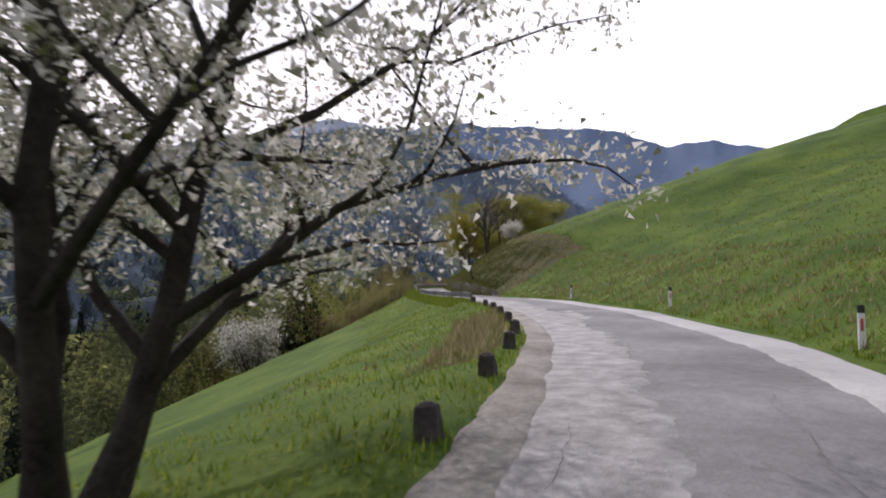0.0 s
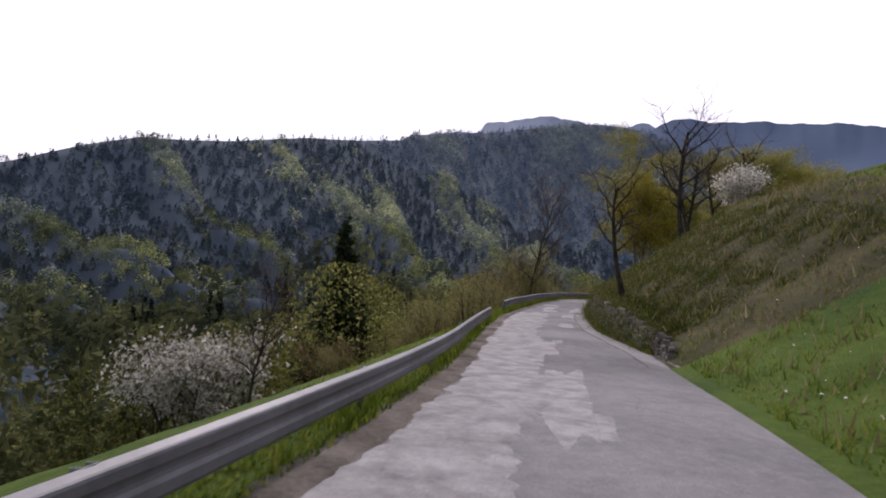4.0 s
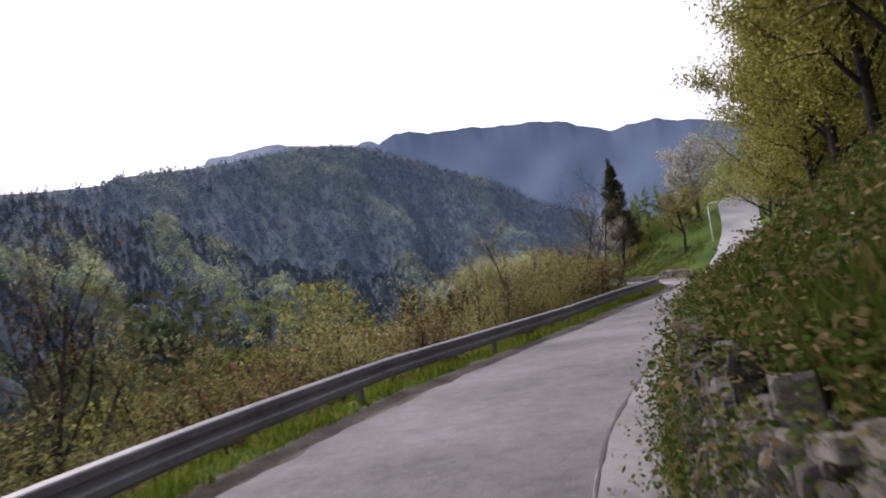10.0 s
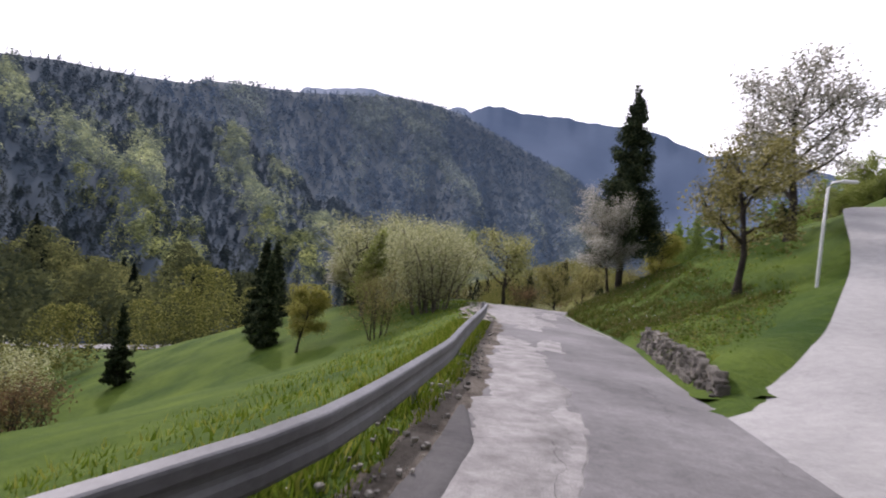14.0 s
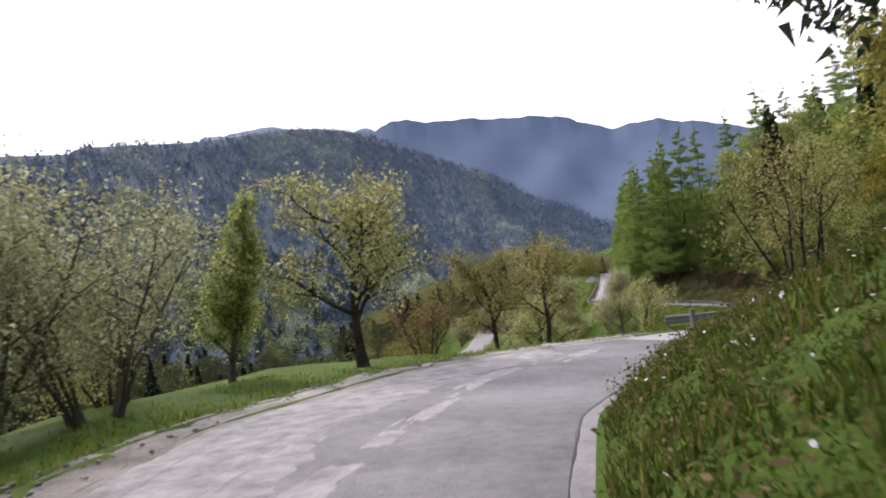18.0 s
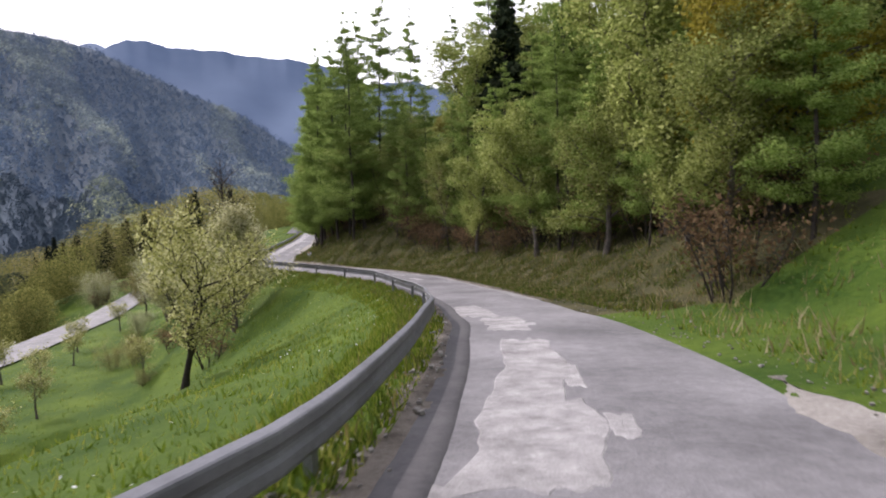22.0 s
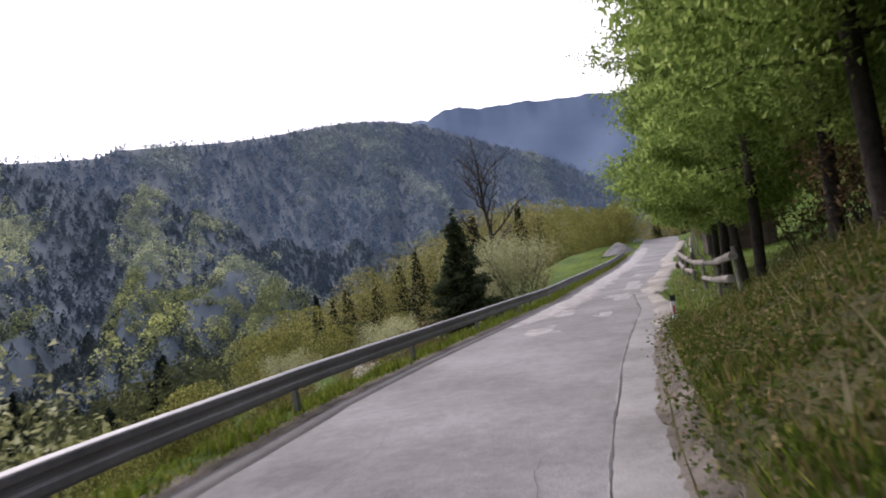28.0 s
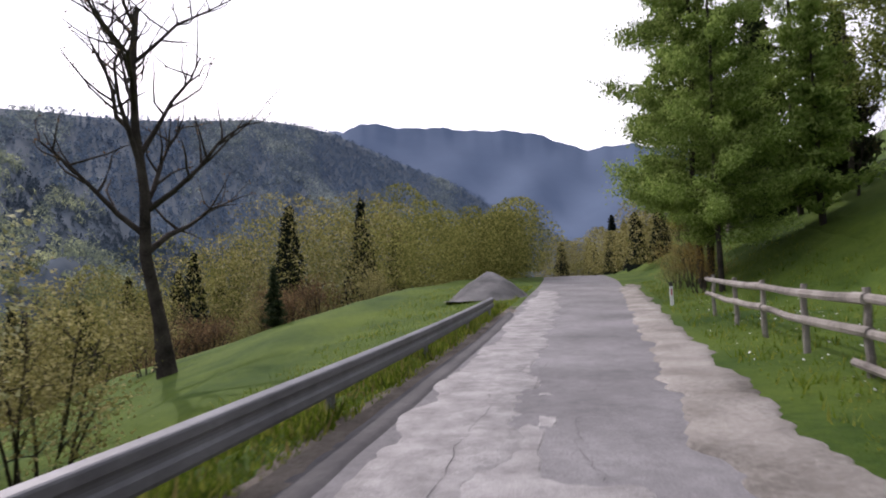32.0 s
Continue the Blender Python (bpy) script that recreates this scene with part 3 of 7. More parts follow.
# bands along the edges: pale worn asphalt, concrete gutters, dark kerb bands, gravel
def band(name, s0, s1, side, a, b, dz, material, label, rag=0.12, seed=1, ds=0.12, pad=0.05):
    def us(s):
        e = edge_left(s) if side == "l" else edge_right(s)
        sg = 1 if side == "l" else -1
        taper = np.clip(np.minimum(s - s0, s1 - s) / 1.5 + 0.15, 0, 1)
        lo, hi = e + sg * a * (taper if a < -0.2 else 1), e + sg * (a + (b - a) * taper)
        m = np.sort(np.stack([lo + (hi - lo) * q for q in (0, 0.33, 0.67, 1)], 1), axis=1)
        return np.concatenate([m[:, :1] - pad, m, m[:, -1:] + pad], 1)
    ob = strip(name, s0, s1, ds, us, lambda s, u, p: np.maximum(crown_z(s, u, p), np.where(u > edge_right(s), verge_rz(s, u, p), np.where(u < edge_left(s), verge_lz(s, u, p), -1)) if material in (M_GRAVEL, M_DIRT) else -1) + dz, material, label, "road", rag, seed, dz + 0.012)
    ob.parent = road
    for key in ("category", "kind"):
        if key in ob:
            del ob[key]
    return ob


band("pale_band", -20, 58, "l", 0.05, 1.25, 0.014, M_PALE, "pale crumbled asphalt strip", 0.25, 1)
band("pale_band", -20, 36, "r", -0.15, 0.75, 0.014, M_CONCRETE, "pale concrete edge strip", 0.12, 2)
band("pale_band", 102, 125, "l", 0.1, 0.95, 0.014, M_PALE, "pale crumbled asphalt strip", 0.3, 3)
band("pale_band", 129, 156, "l", -0.15, 1.9, 0.014, M_PALE, "pale crumbled asphalt strip", 0.3, 4)
band("pale_band", 240, 292, "l", 0.3, 1.25, 0.014, M_PALE, "pale crumbled asphalt strip", 0.3, 5)
band("gutter", 44, 113, "r", -0.06, 0.42, 0.008, M_GUTTER, "concrete gutter strip", 0.03, 6)
band("gutter", 129, 150, "r", -0.1, 0.14, 0.008, M_GUTTER, "concrete gutter strip", 0.03, 7)
band("gutter", 188, 214, "r", -0.1, 0.16, 0.008, M_GUTTER, "pale concrete edge strip", 0.04, 18)
band("gutter", 213, 247, "r", -0.08, 0.44, 0.008, M_GUTTER, "concrete gutter strip", 0.03, 8)
for _a, _b, _w in ((44, 113, 0.42), (129, 158, 0.16), (213, 247, 0.44)):
    band("seam", _a, _b, "r", _w - 0.01, _w + 0.015, 0.011, M_DARKBAND, "dark open joint between asphalt and gutter", 0.03, 60 + _a, pad=0.006)
band("dirt_edge", 31, 131, "l", -0.34, 0.05, 0.004, M_DIRT, "stony dirt at the road edge", 0.16, 70)
band("dirt_edge", 162, 284, "l", -0.4, 0.02, 0.004, M_DIRT, "stony dirt at the road edge", 0.16, 71)
band("dirt_edge", 44, 113, "r", -0.16, 0.02, 0.004, M_DIRT, "leaf litter and dirt along the wall foot", 0.1, 72)
band("dirt_edge", 188, 247, "r", -0.24, 0.02, 0.004, M_DIRT, "stony dirt at the road edge", 0.12, 73)
band("dark_kerb", 98, 116, "l", -0.08, 0.2, 0.03, M_DARKBAND, "dark asphalt kerb band", 0.02, 9)
band("dark_kerb", 162, 198, "l", -0.08, 0.22, 0.03, M_DARKBAND, "dark asphalt kerb band", 0.02, 10)
band("dark_kerb", 205, 282, "l", -0.08, 0.16, 0.03, M_DARKBAND, "dark asphalt kerb band", 0.02, 11)
band("gravel_edge", 129, 161, "l", -1.0, 0.15, 0.006, M_GRAVEL, "loose gravel shoulder", 0.2, 12)
band("gravel_edge", 245, 294, "r", -0.6, 0.12, 0.03, M_GRAVEL, "loose pale gravel shoulder", 0.2, 13)
band("gravel_edge", 156, 178, "r", -0.4, 0.1, 0.006, M_GRAVEL, "loose pale gravel shoulder", 0.12, 14)
band("gravel_edge", 236, 247, "r", -0.3, 0.1, 0.006, M_GRAVEL, "crumbling gravel edge", 0.1, 16)
band("gravel_edge", -20, 31, "l", -0.3, 0.15, 0.03, M_GRAVEL, "loose gravel shoulder", 0.07, 15)


def side_strip(name, line, half, material, label, category, lift=0.0):
    half = half + 0 * line[:, :1]
    d = np.gradient(line[:, :2], axis=0)
    d /= np.linalg.norm(d, axis=1)[:, None]
    nrm = np.stack([d[:, 1], -d[:, 0]], 1)
    rows = [np.concatenate([line[:, :2] + nrm * half * w, line[:, 2:] + lift - 0.012 * abs(w)], 1) for w in np.linspace(-1, 1, 13)]
    v = np.stack(rows, 1)
    n, w = v.shape[:2]
    d2 = ((v.reshape(-1, 1, 3)[..., :2] - np.stack([CX, CY], 1)[None, ::2]) ** 2).sum(2)
    k = d2.argmin(1) * 2
    u = (v.reshape(-1, 3)[:, 0] - CX[k]) * TY[k] - (v.reshape(-1, 3)[:, 1] - CY[k]) * TX[k]
    inside = (u < edge_right(SS[k]) - 0.05) & (d2.min(1) < 16)
    near = (d2.min(1) < 30) & ~inside
    lat = np.clip((u - edge_right(SS[k])) / 2.0, 0, 1)
    flat = CZ[k] - 0.02
    z = v[..., 2].ravel()
    v[..., 2] = np.where(inside, CZ[k] - 0.12, np.where(near, flat + (z - flat) * lat, z)).reshape(n, w)
    i, j = np.meshgrid(np.arange(n - 1), np.arange(w - 1), indexing="ij")
    q = np.stack([i * w + j, i * w + j + 1, (i + 1) * w + j + 1, (i + 1) * w + j], -1).reshape(-1, 4)
    return tagged(new(name, mesh_ob(name, v.reshape(-1, 3), q, material, True)), label, category, kind="structure")


side_road = side_strip("side_road", SIDE, SIDE_HALF[:, None], M_CONCRETE, "steep pale concrete lane climbing from the road", "road", 0.03)
lower_road = side_strip("lower_road", LOWER, 2.0, M_GUTTER, "grey road running below the meadow", "road", 0.05)

# ---------------------------------------------------------------- mountains
NEAR_EL = ((-25, 1.0), (-12, 2.0), (-4, 4.2), (0, 5.9), (4, 7.3), (9, 9.4), (13, 11.2), (16, 12.5), (18, 12.9), (20, 13.2), (22.5, 13.3), (24.5, 13.1), (28, 12.75), (31, 12.5), (35, 12.4), (39.3, 12.2), (39.8, 11.7), (45, 11.45), (50, 11.45), (54, 11.0), (58, 10.5), (62, 10.1), (66, 9.8), (70, 8.6), (76, 6.2), (90, 5.5), (110, 5.5), (150, 5.0), (200, 5.0))
BLUE_EL = ((-60, 5.0), (-30, 7.0), (-16, 8.8), (-12.5, 9.8), (-9.6, 10.7), (-8.6, 10.6), (-6.0, 10.25), (-2.2, 11.9), (3, 12.65), (8.8, 12.95), (12.2, 13.4), (13.6, 13.35), (15.3, 12.5), (20, 11.5), (40, 8.0))
PALE_EL = ((10, 9.0), (14, 12.2), (15.8, 12.9), (17.6, 12.6), (20, 12.8), (22, 13.2), (25.6, 13.65), (28.6, 13.1), (30.2, 12.7), (30.8, 11.9), (33.8, 12.1), (35.4, 11.6), (37, 11.0), (42, 9.5))
CREST_R = ((-25, 2500), (13, 2500), (20, 2200), (30, 1500), (36, 1180), (41, 1000), (47, 820), (58, 660), (200, 660))
HUB = np.array([-4.0, 130.0, -1.5])


def crest(table, az, seed, amp):
    r = np.random.RandomState(seed)
    e = along(table, az)
    for f in (0.9, 2.3, 5.1, 11.0):
        e = e + amp / f ** 0.8 * np.sin(az * f + r.rand() * 6.28)
    return e


def slope_part(az, r):
    """How far up the slope a place lies, 0 to 1, and how far out on a spur (1) or down in a gully (-1)."""
    k = np.clip(np.log(np.maximum(r, 61.0) / 60.0) / np.log(along(CREST_R, az) / 60.0), 0, 1)
    warp = 0.5 * np.sin(az * 0.23 + 5 * k) + 0.3 * np.sin(az * 0.51 - 9 * k)
    spur = 1 - 1.9 * np.abs(np.sin(math.pi * (az / 15.0 - 1.5 * k) + warp)) + 0.35 * np.sin(az * 1.1 + 13 * k) + 0.2 * np.sin(az * 2.3 - 21 * k)
    return k, spur


def near_mountain(az, r):
    """Height of the wooded slope: spurs run down to the right between dark gullies."""
    k, spur = slope_part(az, r)
    top = along(NEAR_EL, az)
    el = -13.0 + (top + 13.0) * (0.25 * k + 0.75 * k ** 2.0) + spur * 2.1 * np.sin(math.pi * k ** 1.3) ** 1.2
    return r * np.tan(np.radians(np.minimum(el, top - 0.4 * (1 - k) ** 0.5)))


def polar(az, r, z):
    a = np.radians(az)
    return np.stack([HUB[0] - np.sin(a) * r, HUB[1] + np.cos(a) * r, HUB[2] + z], -1)


# The floor's blue-grey is valley haze painted into its base colour.
M_HAZED_WOOD = surface("hazed_wood_floor", (0.055, 0.076, 0.098), (0.077, 0.102, 0.126), 0.02, 1.0, 1.0, 0.0)
# Wooded ridge: the blue is air haze painted on as colour.
M_HAZE_RIDGE = surface("far_hazed_ridge", (0.1, 0.14, 0.215), (0.12, 0.165, 0.245), 0.006, 1.5, 1.0, 0.0)
# Snow streaks on rock, both blued by haze mixed into the colours.
M_SNOW_HAZE = surface("far_hazed_snow_peak", (0.24, 0.3, 0.4), (0.5, 0.54, 0.62), 0.004, 3.0, 1.0, 0.0)

az, kk = np.meshgrid(np.arange(-25, 130, 0.5), np.r_[np.linspace(0, 1, 80), 1.01, 1.03], indexing="ij")
rr = 60.0 * (along(CREST_R, az) / 60.0) ** kk
zz = near_mountain(az, rr)
zz = np.where(kk > 1, zz - (rr - along(CREST_R, az)) * 1.2, zz)
v = polar(az, rr, zz)
n, w = v.shape[:2]
dist = np.sqrt(((v.reshape(-1, 1, 3)[..., :2] - np.stack([CX, CY], 1)[SS < 320][::16]) ** 2).sum(2).min(1)).reshape(n, w)
v[..., 2] -= 1.2 * np.clip(95 - dist, 0, 60)
i, j = np.meshgrid(np.arange(n - 1), np.arange(w - 1), indexing="ij")
ok = (dist[:-1, :-1] > 60) & ((az[:-1, :-1] > -2) | (rr[:-1, :-1] > 330))
q = np.stack([i * w + j, (i + 1) * w + j, (i + 1) * w + j + 1, i * w + j + 1], -1)[ok]
tagged(new("wooded_mountain", mesh_ob("wooded_mountain", v.reshape(-1, 3), q, M_HAZED_WOOD, True)), "haze-tinted dark forest floor of the wooded mountain across the valley", "mountain", kind="structure")


def ridge(name, table, dist0, dist1, az0, az1, material, label, amp, seed):
    a = np.arange(az0, az1, 0.25)
    e = crest(table, a, seed, amp)
    r = np.linspace(dist0, dist1, 24)
    k = (np.linspace(0, 1, 24) ** 0.8)[None, :]
    A, R = np.meshgrid(a, r, indexing="ij")
    soft = smoothed(e, 41)[:, None]
    spur = np.sin(0.55 * A + 0.006 * R + 1.5 * np.sin(0.2 * A)) + 0.6 * np.sin(1.3 * A - 0.011 * R + seed)
    el = -2 + (soft + 2) * k + 0.35 * spur * np.sin(math.pi * k) + (e[:, None] - soft) * np.clip(k * 6 - 5, 0, 1)
    vv = polar(A, R, R * np.tan(np.radians(el)))
    n, w = vv.shape[:2]
    i, j = np.meshgrid(np.arange(n - 1), np.arange(w - 1), indexing="ij")
    q = np.stack([i * w + j, (i + 1) * w + j, (i + 1) * w + j + 1, i * w + j + 1], -1).reshape(-1, 4)
    return tagged(new(name, mesh_ob(name, vv.reshape(-1, 3), q, material, True)), label, "mountain", kind="structure")


ridge("blue_ridge", BLUE_EL, 1700, 3000, -60, 42, M_HAZE_RIDGE, "distant wooded ridge with blue haze in its colour", 0.10, 5)
ridge("pale_peak", PALE_EL, 3300, 4300, 9, 43, M_SNOW_HAZE, "distant mountain with snow streaks and pale haze in its colour", 0.12, 6)

# ---------------------------------------------------------------- road patches
def patch_mesh(s0, u0, ls, wu, seed, dz=0.007):
    """A ragged thin sheet of pale filler, ls long and wu wide."""
    r = np.random.RandomState(seed)
    n = 64
    a = np.linspace(0, 2 * math.pi, n, endpoint=False)
    rad = 0.82 + 0.06 * np.sin(3 * a + 6 * r.rand()) + 0.05 * np.sin(5 * a + 6 * r.rand()) + 0.26 * (np.convolve(np.tile(r.rand(n), 3), (0.25, 0.5, 0.25), "same")[n:2 * n] - 0.5)
    sq = 1 / np.maximum(np.abs(np.cos(a)), np.abs(np.sin(a))) ** 0.85
    s, u = s0 + np.cos(a) * ls / 2 * rad * sq, u0 + np.sin(a) * wu / 2 * rad * sq
    out = lambda v, c, g: c + (v - c) * (1 + g / max(wu, 0.2))
    s, u = np.r_[s0, s, out(s, s0, 0.05)], np.r_[u0, u, out(u, u0, 0.1)]
    u = np.clip(u, edge_left(s) + 0.05, edge_right(s) - 0.05)
    p = on_road(s, u)
    p[:, 2] += crown_z(s, u, p) + np.r_[dz + 0 * s[:n + 1], -0.01 + 0 * s[n + 1:]]
    f = [(0, 1 + k, 1 + (k + 1) % n) for k in range(n)]
    f += [t for k in range(n) for t in ((1 + k, n + 1 + k, n + 1 + (k + 1) % n), (1 + k, n + 1 + (k + 1) % n, 1 + (k + 1) % n))]
    return mesh_ob("patch", p, f, M_PALE)


PATCHES = ((54.2, -1.0, 3.0, 0.7), (57.0, -0.85, 3.2, 0.75), (62.3, -0.85, 2.6, 0.6), (65.3, -1.05, 2.2, 0.8), (57.2, 0.3, 2.0, 0.6), (61.2, 0.5, 2.4, 0.7), (63.0, 0.55, 1.6, 0.6), (53.0, 0.25, 1.8, 0.5), (60.0, -0.6, 1.6, 0.7), (76.3, -1.7, 2.6, 1.0), (102.5, -0.26, 1.7, 0.35), (108.0, 0.2, 1.6, 0.4), (107.3, 0.3, 1.0, 0.4), (114.8, -0.3, 4.0, 0.7), (116.5, -0.32, 2.0, 0.45), (119.8, -0.9, 3.0, 0.7), (123.8, -0.5, 3.0, 0.6), (129.5, -1.2, 4.0, 0.9), (136.4, -0.5, 4.0, 0.7), (139.5, -0.5, 3.0, 0.6), (141.3, -1.3, 3.0, 0.8), (151.0, -2.0, 2.8, 0.5), (147.8, -1.75, 2.2, 0.3), (146.0, -1.8, 1.0, 0.35), (144.2, -1.85, 1.6, 0.45), (154.8, -1.5, 2.0, 0.5), (155.0, -1.6, 2.4, 0.35), (178.6, -0.35, 5.5, 0.9), (183.2, -0.6, 3.0, 0.9), (175.8, -0.3, 3.2, 1.2), (186.3, -1.0, 3.6, 1.1), (199.8, 1.2, 1.4, 0.3), (203.0, 1.5, 1.6, 0.3), (195.5, -0.4, 2.0, 0.5), (198.6, -0.1, 1.2, 0.3), (217.3, -0.73, 5.4, 0.42), (223.5, -1.41, 2.2, 0.8), (220.6, -1.0, 2.4, 0.35), (238.3, -1.4, 1.6, 0.7), (242.2, -1.2, 2.0, 0.6), (240.6, 0.0, 1.2, 0.35), (245.2, 0.3, 1.8, 0.6), (246.5, 0.1, 1.2, 0.8), (251.8, 0.4, 3.4, 0.55), (249.7, 0.5, 1.8, 0.65), (257.5, 0.2, 1.6, 0.4), (266.6, -0.2, 1.0, 1.3), (272.0, -1.0, 1.6, 0.5), (270.6, -0.85, 1.0, 0.6), (267.3, -0.6, 2.6, 0.5), (18.8, 0.1, 3.0, 0.6), (30.0, -0.3, 5.0, 0.7), (40.0, -0.1, 6.0, 0.7), (46.0, -0.4, 3.0, 0.6))
RP = random.Random(4)
for k, (a, b, c, d) in enumerate(PATCHES):
    part("patch", patch_mesh(a, b, c, d, 100 + k), road, "pale ragged asphalt patch")
    for j in range(2):
        part("patch", patch_mesh(a + c * RP.uniform(-0.75, 0.75), b + d * RP.uniform(-0.7, 0.7), c * RP.uniform(0.12, 0.3), d * RP.uniform(0.2, 0.45), 300 + 2 * k + j, 0.0055), road, "pale ragged asphalt patch")


# fine dark cracks
def cracks(spans, seed):
    r = np.random.RandomState(seed)
    V, F, base = [], [], 0
    for s0, s1, n in spans:
        for _ in range(n):
            m = 14
            s = s0 + (s1 - s0) * r.rand() + np.cumsum(0.06 + 0.2 * r.rand(m)) * (1 if r.rand() > 0.3 else 0.3)
            l, rr_ = edge_left(s) + 0.25, edge_right(s) - 0.25
            u = l + (rr_ - l) * r.rand() + np.cumsum(r.normal(size=m)) * 0.035
            u = np.clip(u, l, rr_)
            w = 0.0028 * (0.4 + r.rand(m))
            w[[0, -1]] = 0.001
            pl, pr = on_road(s, u - w), on_road(s, u + w)
            for p, uu in ((pl, u - w), (pr, u + w)):
                p[:, 2] += crown_z(s, uu, p) + 0.019
            V.append(np.stack([pl, pr], 1).reshape(-1, 3))
            i = np.arange(m - 1) * 2
            F.append(np.stack([i, i + 1, i + 3, i + 2], 1) + base)
            base += 2 * m
    ob = part("cracks", mesh_ob("cracks", np.concatenate(V), np.concatenate(F), M_DARKBAND), road, "fine dark cracks in the asphalt")
    tagged(ob, kind="stuff")


cracks(((-5, 50, 30), (50, 110, 24), (110, 132, 16), (130, 153, 40), (176, 235, 34), (235, 292, 28)), 12)


def slab(s_from, s_to, lo, hi, material, label, dz, n=30, w=10):
    """A thin sheet laid on the road; s_from(v), lo(s) and hi(s) give its ragged sides."""
    b, v = np.meshgrid(np.linspace(0, 1, n), np.linspace(0, 1, w), indexing="ij")
    s = s_from(v) + (s_to - s_from(v)) * b
    u = lo(s) + (hi(s) - lo(s)) * v
    p = on_road(s.ravel(), u.ravel())
    p[:, 2] += crown_z(s.ravel(), u.ravel(), p) + dz
    i, j = np.meshgrid(np.arange(n - 1), np.arange(w - 1), indexing="ij")
    q = np.stack([i * w + j, i * w + j + 1, (i + 1) * w + j + 1, (i + 1) * w + j], -1).reshape(-1, 4)
    part("slab", mesh_ob("slab", p, q, material), road, label)


M_NEW = surface("fresh_pale_surfacing", (0.28, 0.276, 0.272), (0.36, 0.356, 0.352), 12.0, 0.3, 0.9, 0.3, speck=0.12)
SLAB_LO = ((156, -2.3), (159, -2.3), (161, -1.9), (163, -1.4), (166, -1.2), (170, -1.15), (174, -0.9))
slab(lambda v: 159.0 - 2.2 * v, 167.0, lambda s: along(SLAB_LO, s), lambda s: 1.98 + 0.02 * (s - 157), M_NEW, "large pale resurfaced road slab", 0.012)
slab(lambda v: 166.95 + 0 * v, 174.0, lambda s: along(SLAB_LO, s), lambda s: 0.26 + 0.05 * (s - 167), M_NEW, "narrow pale resurfaced road strip", 0.012)

# ---------------------------------------------------------------- guard rails
RAIL_PROFILE = np.array([(-0.07, -0.03), (-0.072, -0.006), (-0.065, 0.0), (-0.01, -0.016), (0.002, -0.024), (0.008, -0.038), (0.007, -0.09), (-0.008, -0.118), (-0.013, -0.142), (-0.008, -0.166), (0.008, -0.192), (0.011, -0.252), (0.002, -0.276), (-0.025, -0.284)])
RAIL_TOP = ((30, 0.46), (53, 0.44), (60, 0.5), (175, 0.5), (182, 0.56), (205, 0.57), (214, 0.62), (228, 0.62), (240, 0.55), (282, 0.5))


def rail_u(s):
    return edge_left(s) - 0.42


def beam_mesh(s0, s1):
    s = np.linspace(s0, s1, 7)
    prof = RAIL_PROFILE
    back = prof[::-1] + np.array([-0.006, -0.004])
    ring = np.vstack([prof, back])
    rows = []
    for d, z in ring:
        p = on_road(s, rail_u(s) + d)
        p[:, 2] += z + along(RAIL_TOP, s)
        rows.append(p)
    v = np.stack(rows, 1)
    n, w = v.shape[:2]
    i, j = np.meshgrid(np.arange(n - 1), np.arange(w), indexing="ij")
    q = np.stack([i * w + j, i * w + (j + 1) % w, (i + 1) * w + (j + 1) % w, (i + 1) * w + j], -1).reshape(-1, 4)
    return mesh_ob("beam", v.reshape(-1, 3), q, M_STEEL, False)


def c_post_mesh():
    """A folded steel post, open to one side."""
    out = [(-0.05, -0.03), (0.05, -0.03), (0.05, 0.03), (0.042, 0.03), (0.042, -0.022), (-0.042, -0.022), (-0.042, 0.03), (-0.05, 0.03)]
    v = [(x, y, -0.6) for x, y in out] + [(x, y, 0.46) for x, y in out]
    n = len(out)
    me = bpy.data.meshes.new("post")
    me.from_pydata(v, [], [(k, (k + 1) % n, (k + 1) % n + n, k + n) for k in range(n)] + [(7, 6, 5, 0), (0, 5, 4, 1), (1, 4, 3, 2), (8, 13, 14, 15), (9, 12, 13, 8), (10, 11, 12, 9)])
    me.materials.append(M_POST)
    return me


POST_MESH = c_post_mesh()
BOLT_MESH = box_mesh("bolt", 0.03, 0.05, 0.03, M_WHITE, 0.006, False)


def turn_at(s):
    return math.atan2(-float(np.interp(s, SS, TX)), float(np.interp(s, SS, TY)))


def guard_rail(s0, s1, label):
    base = new("guard_rail")
    tagged(base, label, "guard rail", "guard rails along the road")
    step = 4.1
    n = max(1, int(round((s1 - s0) / step)))
    step = (s1 - s0) / n
    for k in range(n):
        part("beam", beam_mesh(s0 + k * step, s0 + (k + 1) * step + (0.05 if k < n - 1 else 0)), base)
    for k in range(n + 1):
        s = min(max(s0 + k * step, s0 + 0.25), s1 - 0.25)
        p = on_road(s, rail_u(s) - 0.09)
        ob = part("post", POST_MESH, base, m=Matrix.Translation(Vector(p)) @ Matrix.Rotation(turn_at(s), 4, "Z") @ Matrix.Rotation(math.pi / 2, 4, "Z"))
        for d in (-0.22, 0.22):
            q = on_road(s + d, rail_u(s + d) - 0.04) + np.array([0, 0, float(along(RAIL_TOP, s)) - 0.135])
            part("bolt", BOLT_MESH, base, m=Matrix.Translation(Vector(q)) @ Matrix.Rotation(turn_at(s), 4, "Z"))
    return base


guard_rail(30.2, 53.2, "short galvanised steel guard rail beside the drop")
guard_rail(57.0, 132.4, "long galvanised steel guard rail following the bends")
guard_rail(162.2, 281.0, "long weathered steel guard rail above the meadow")

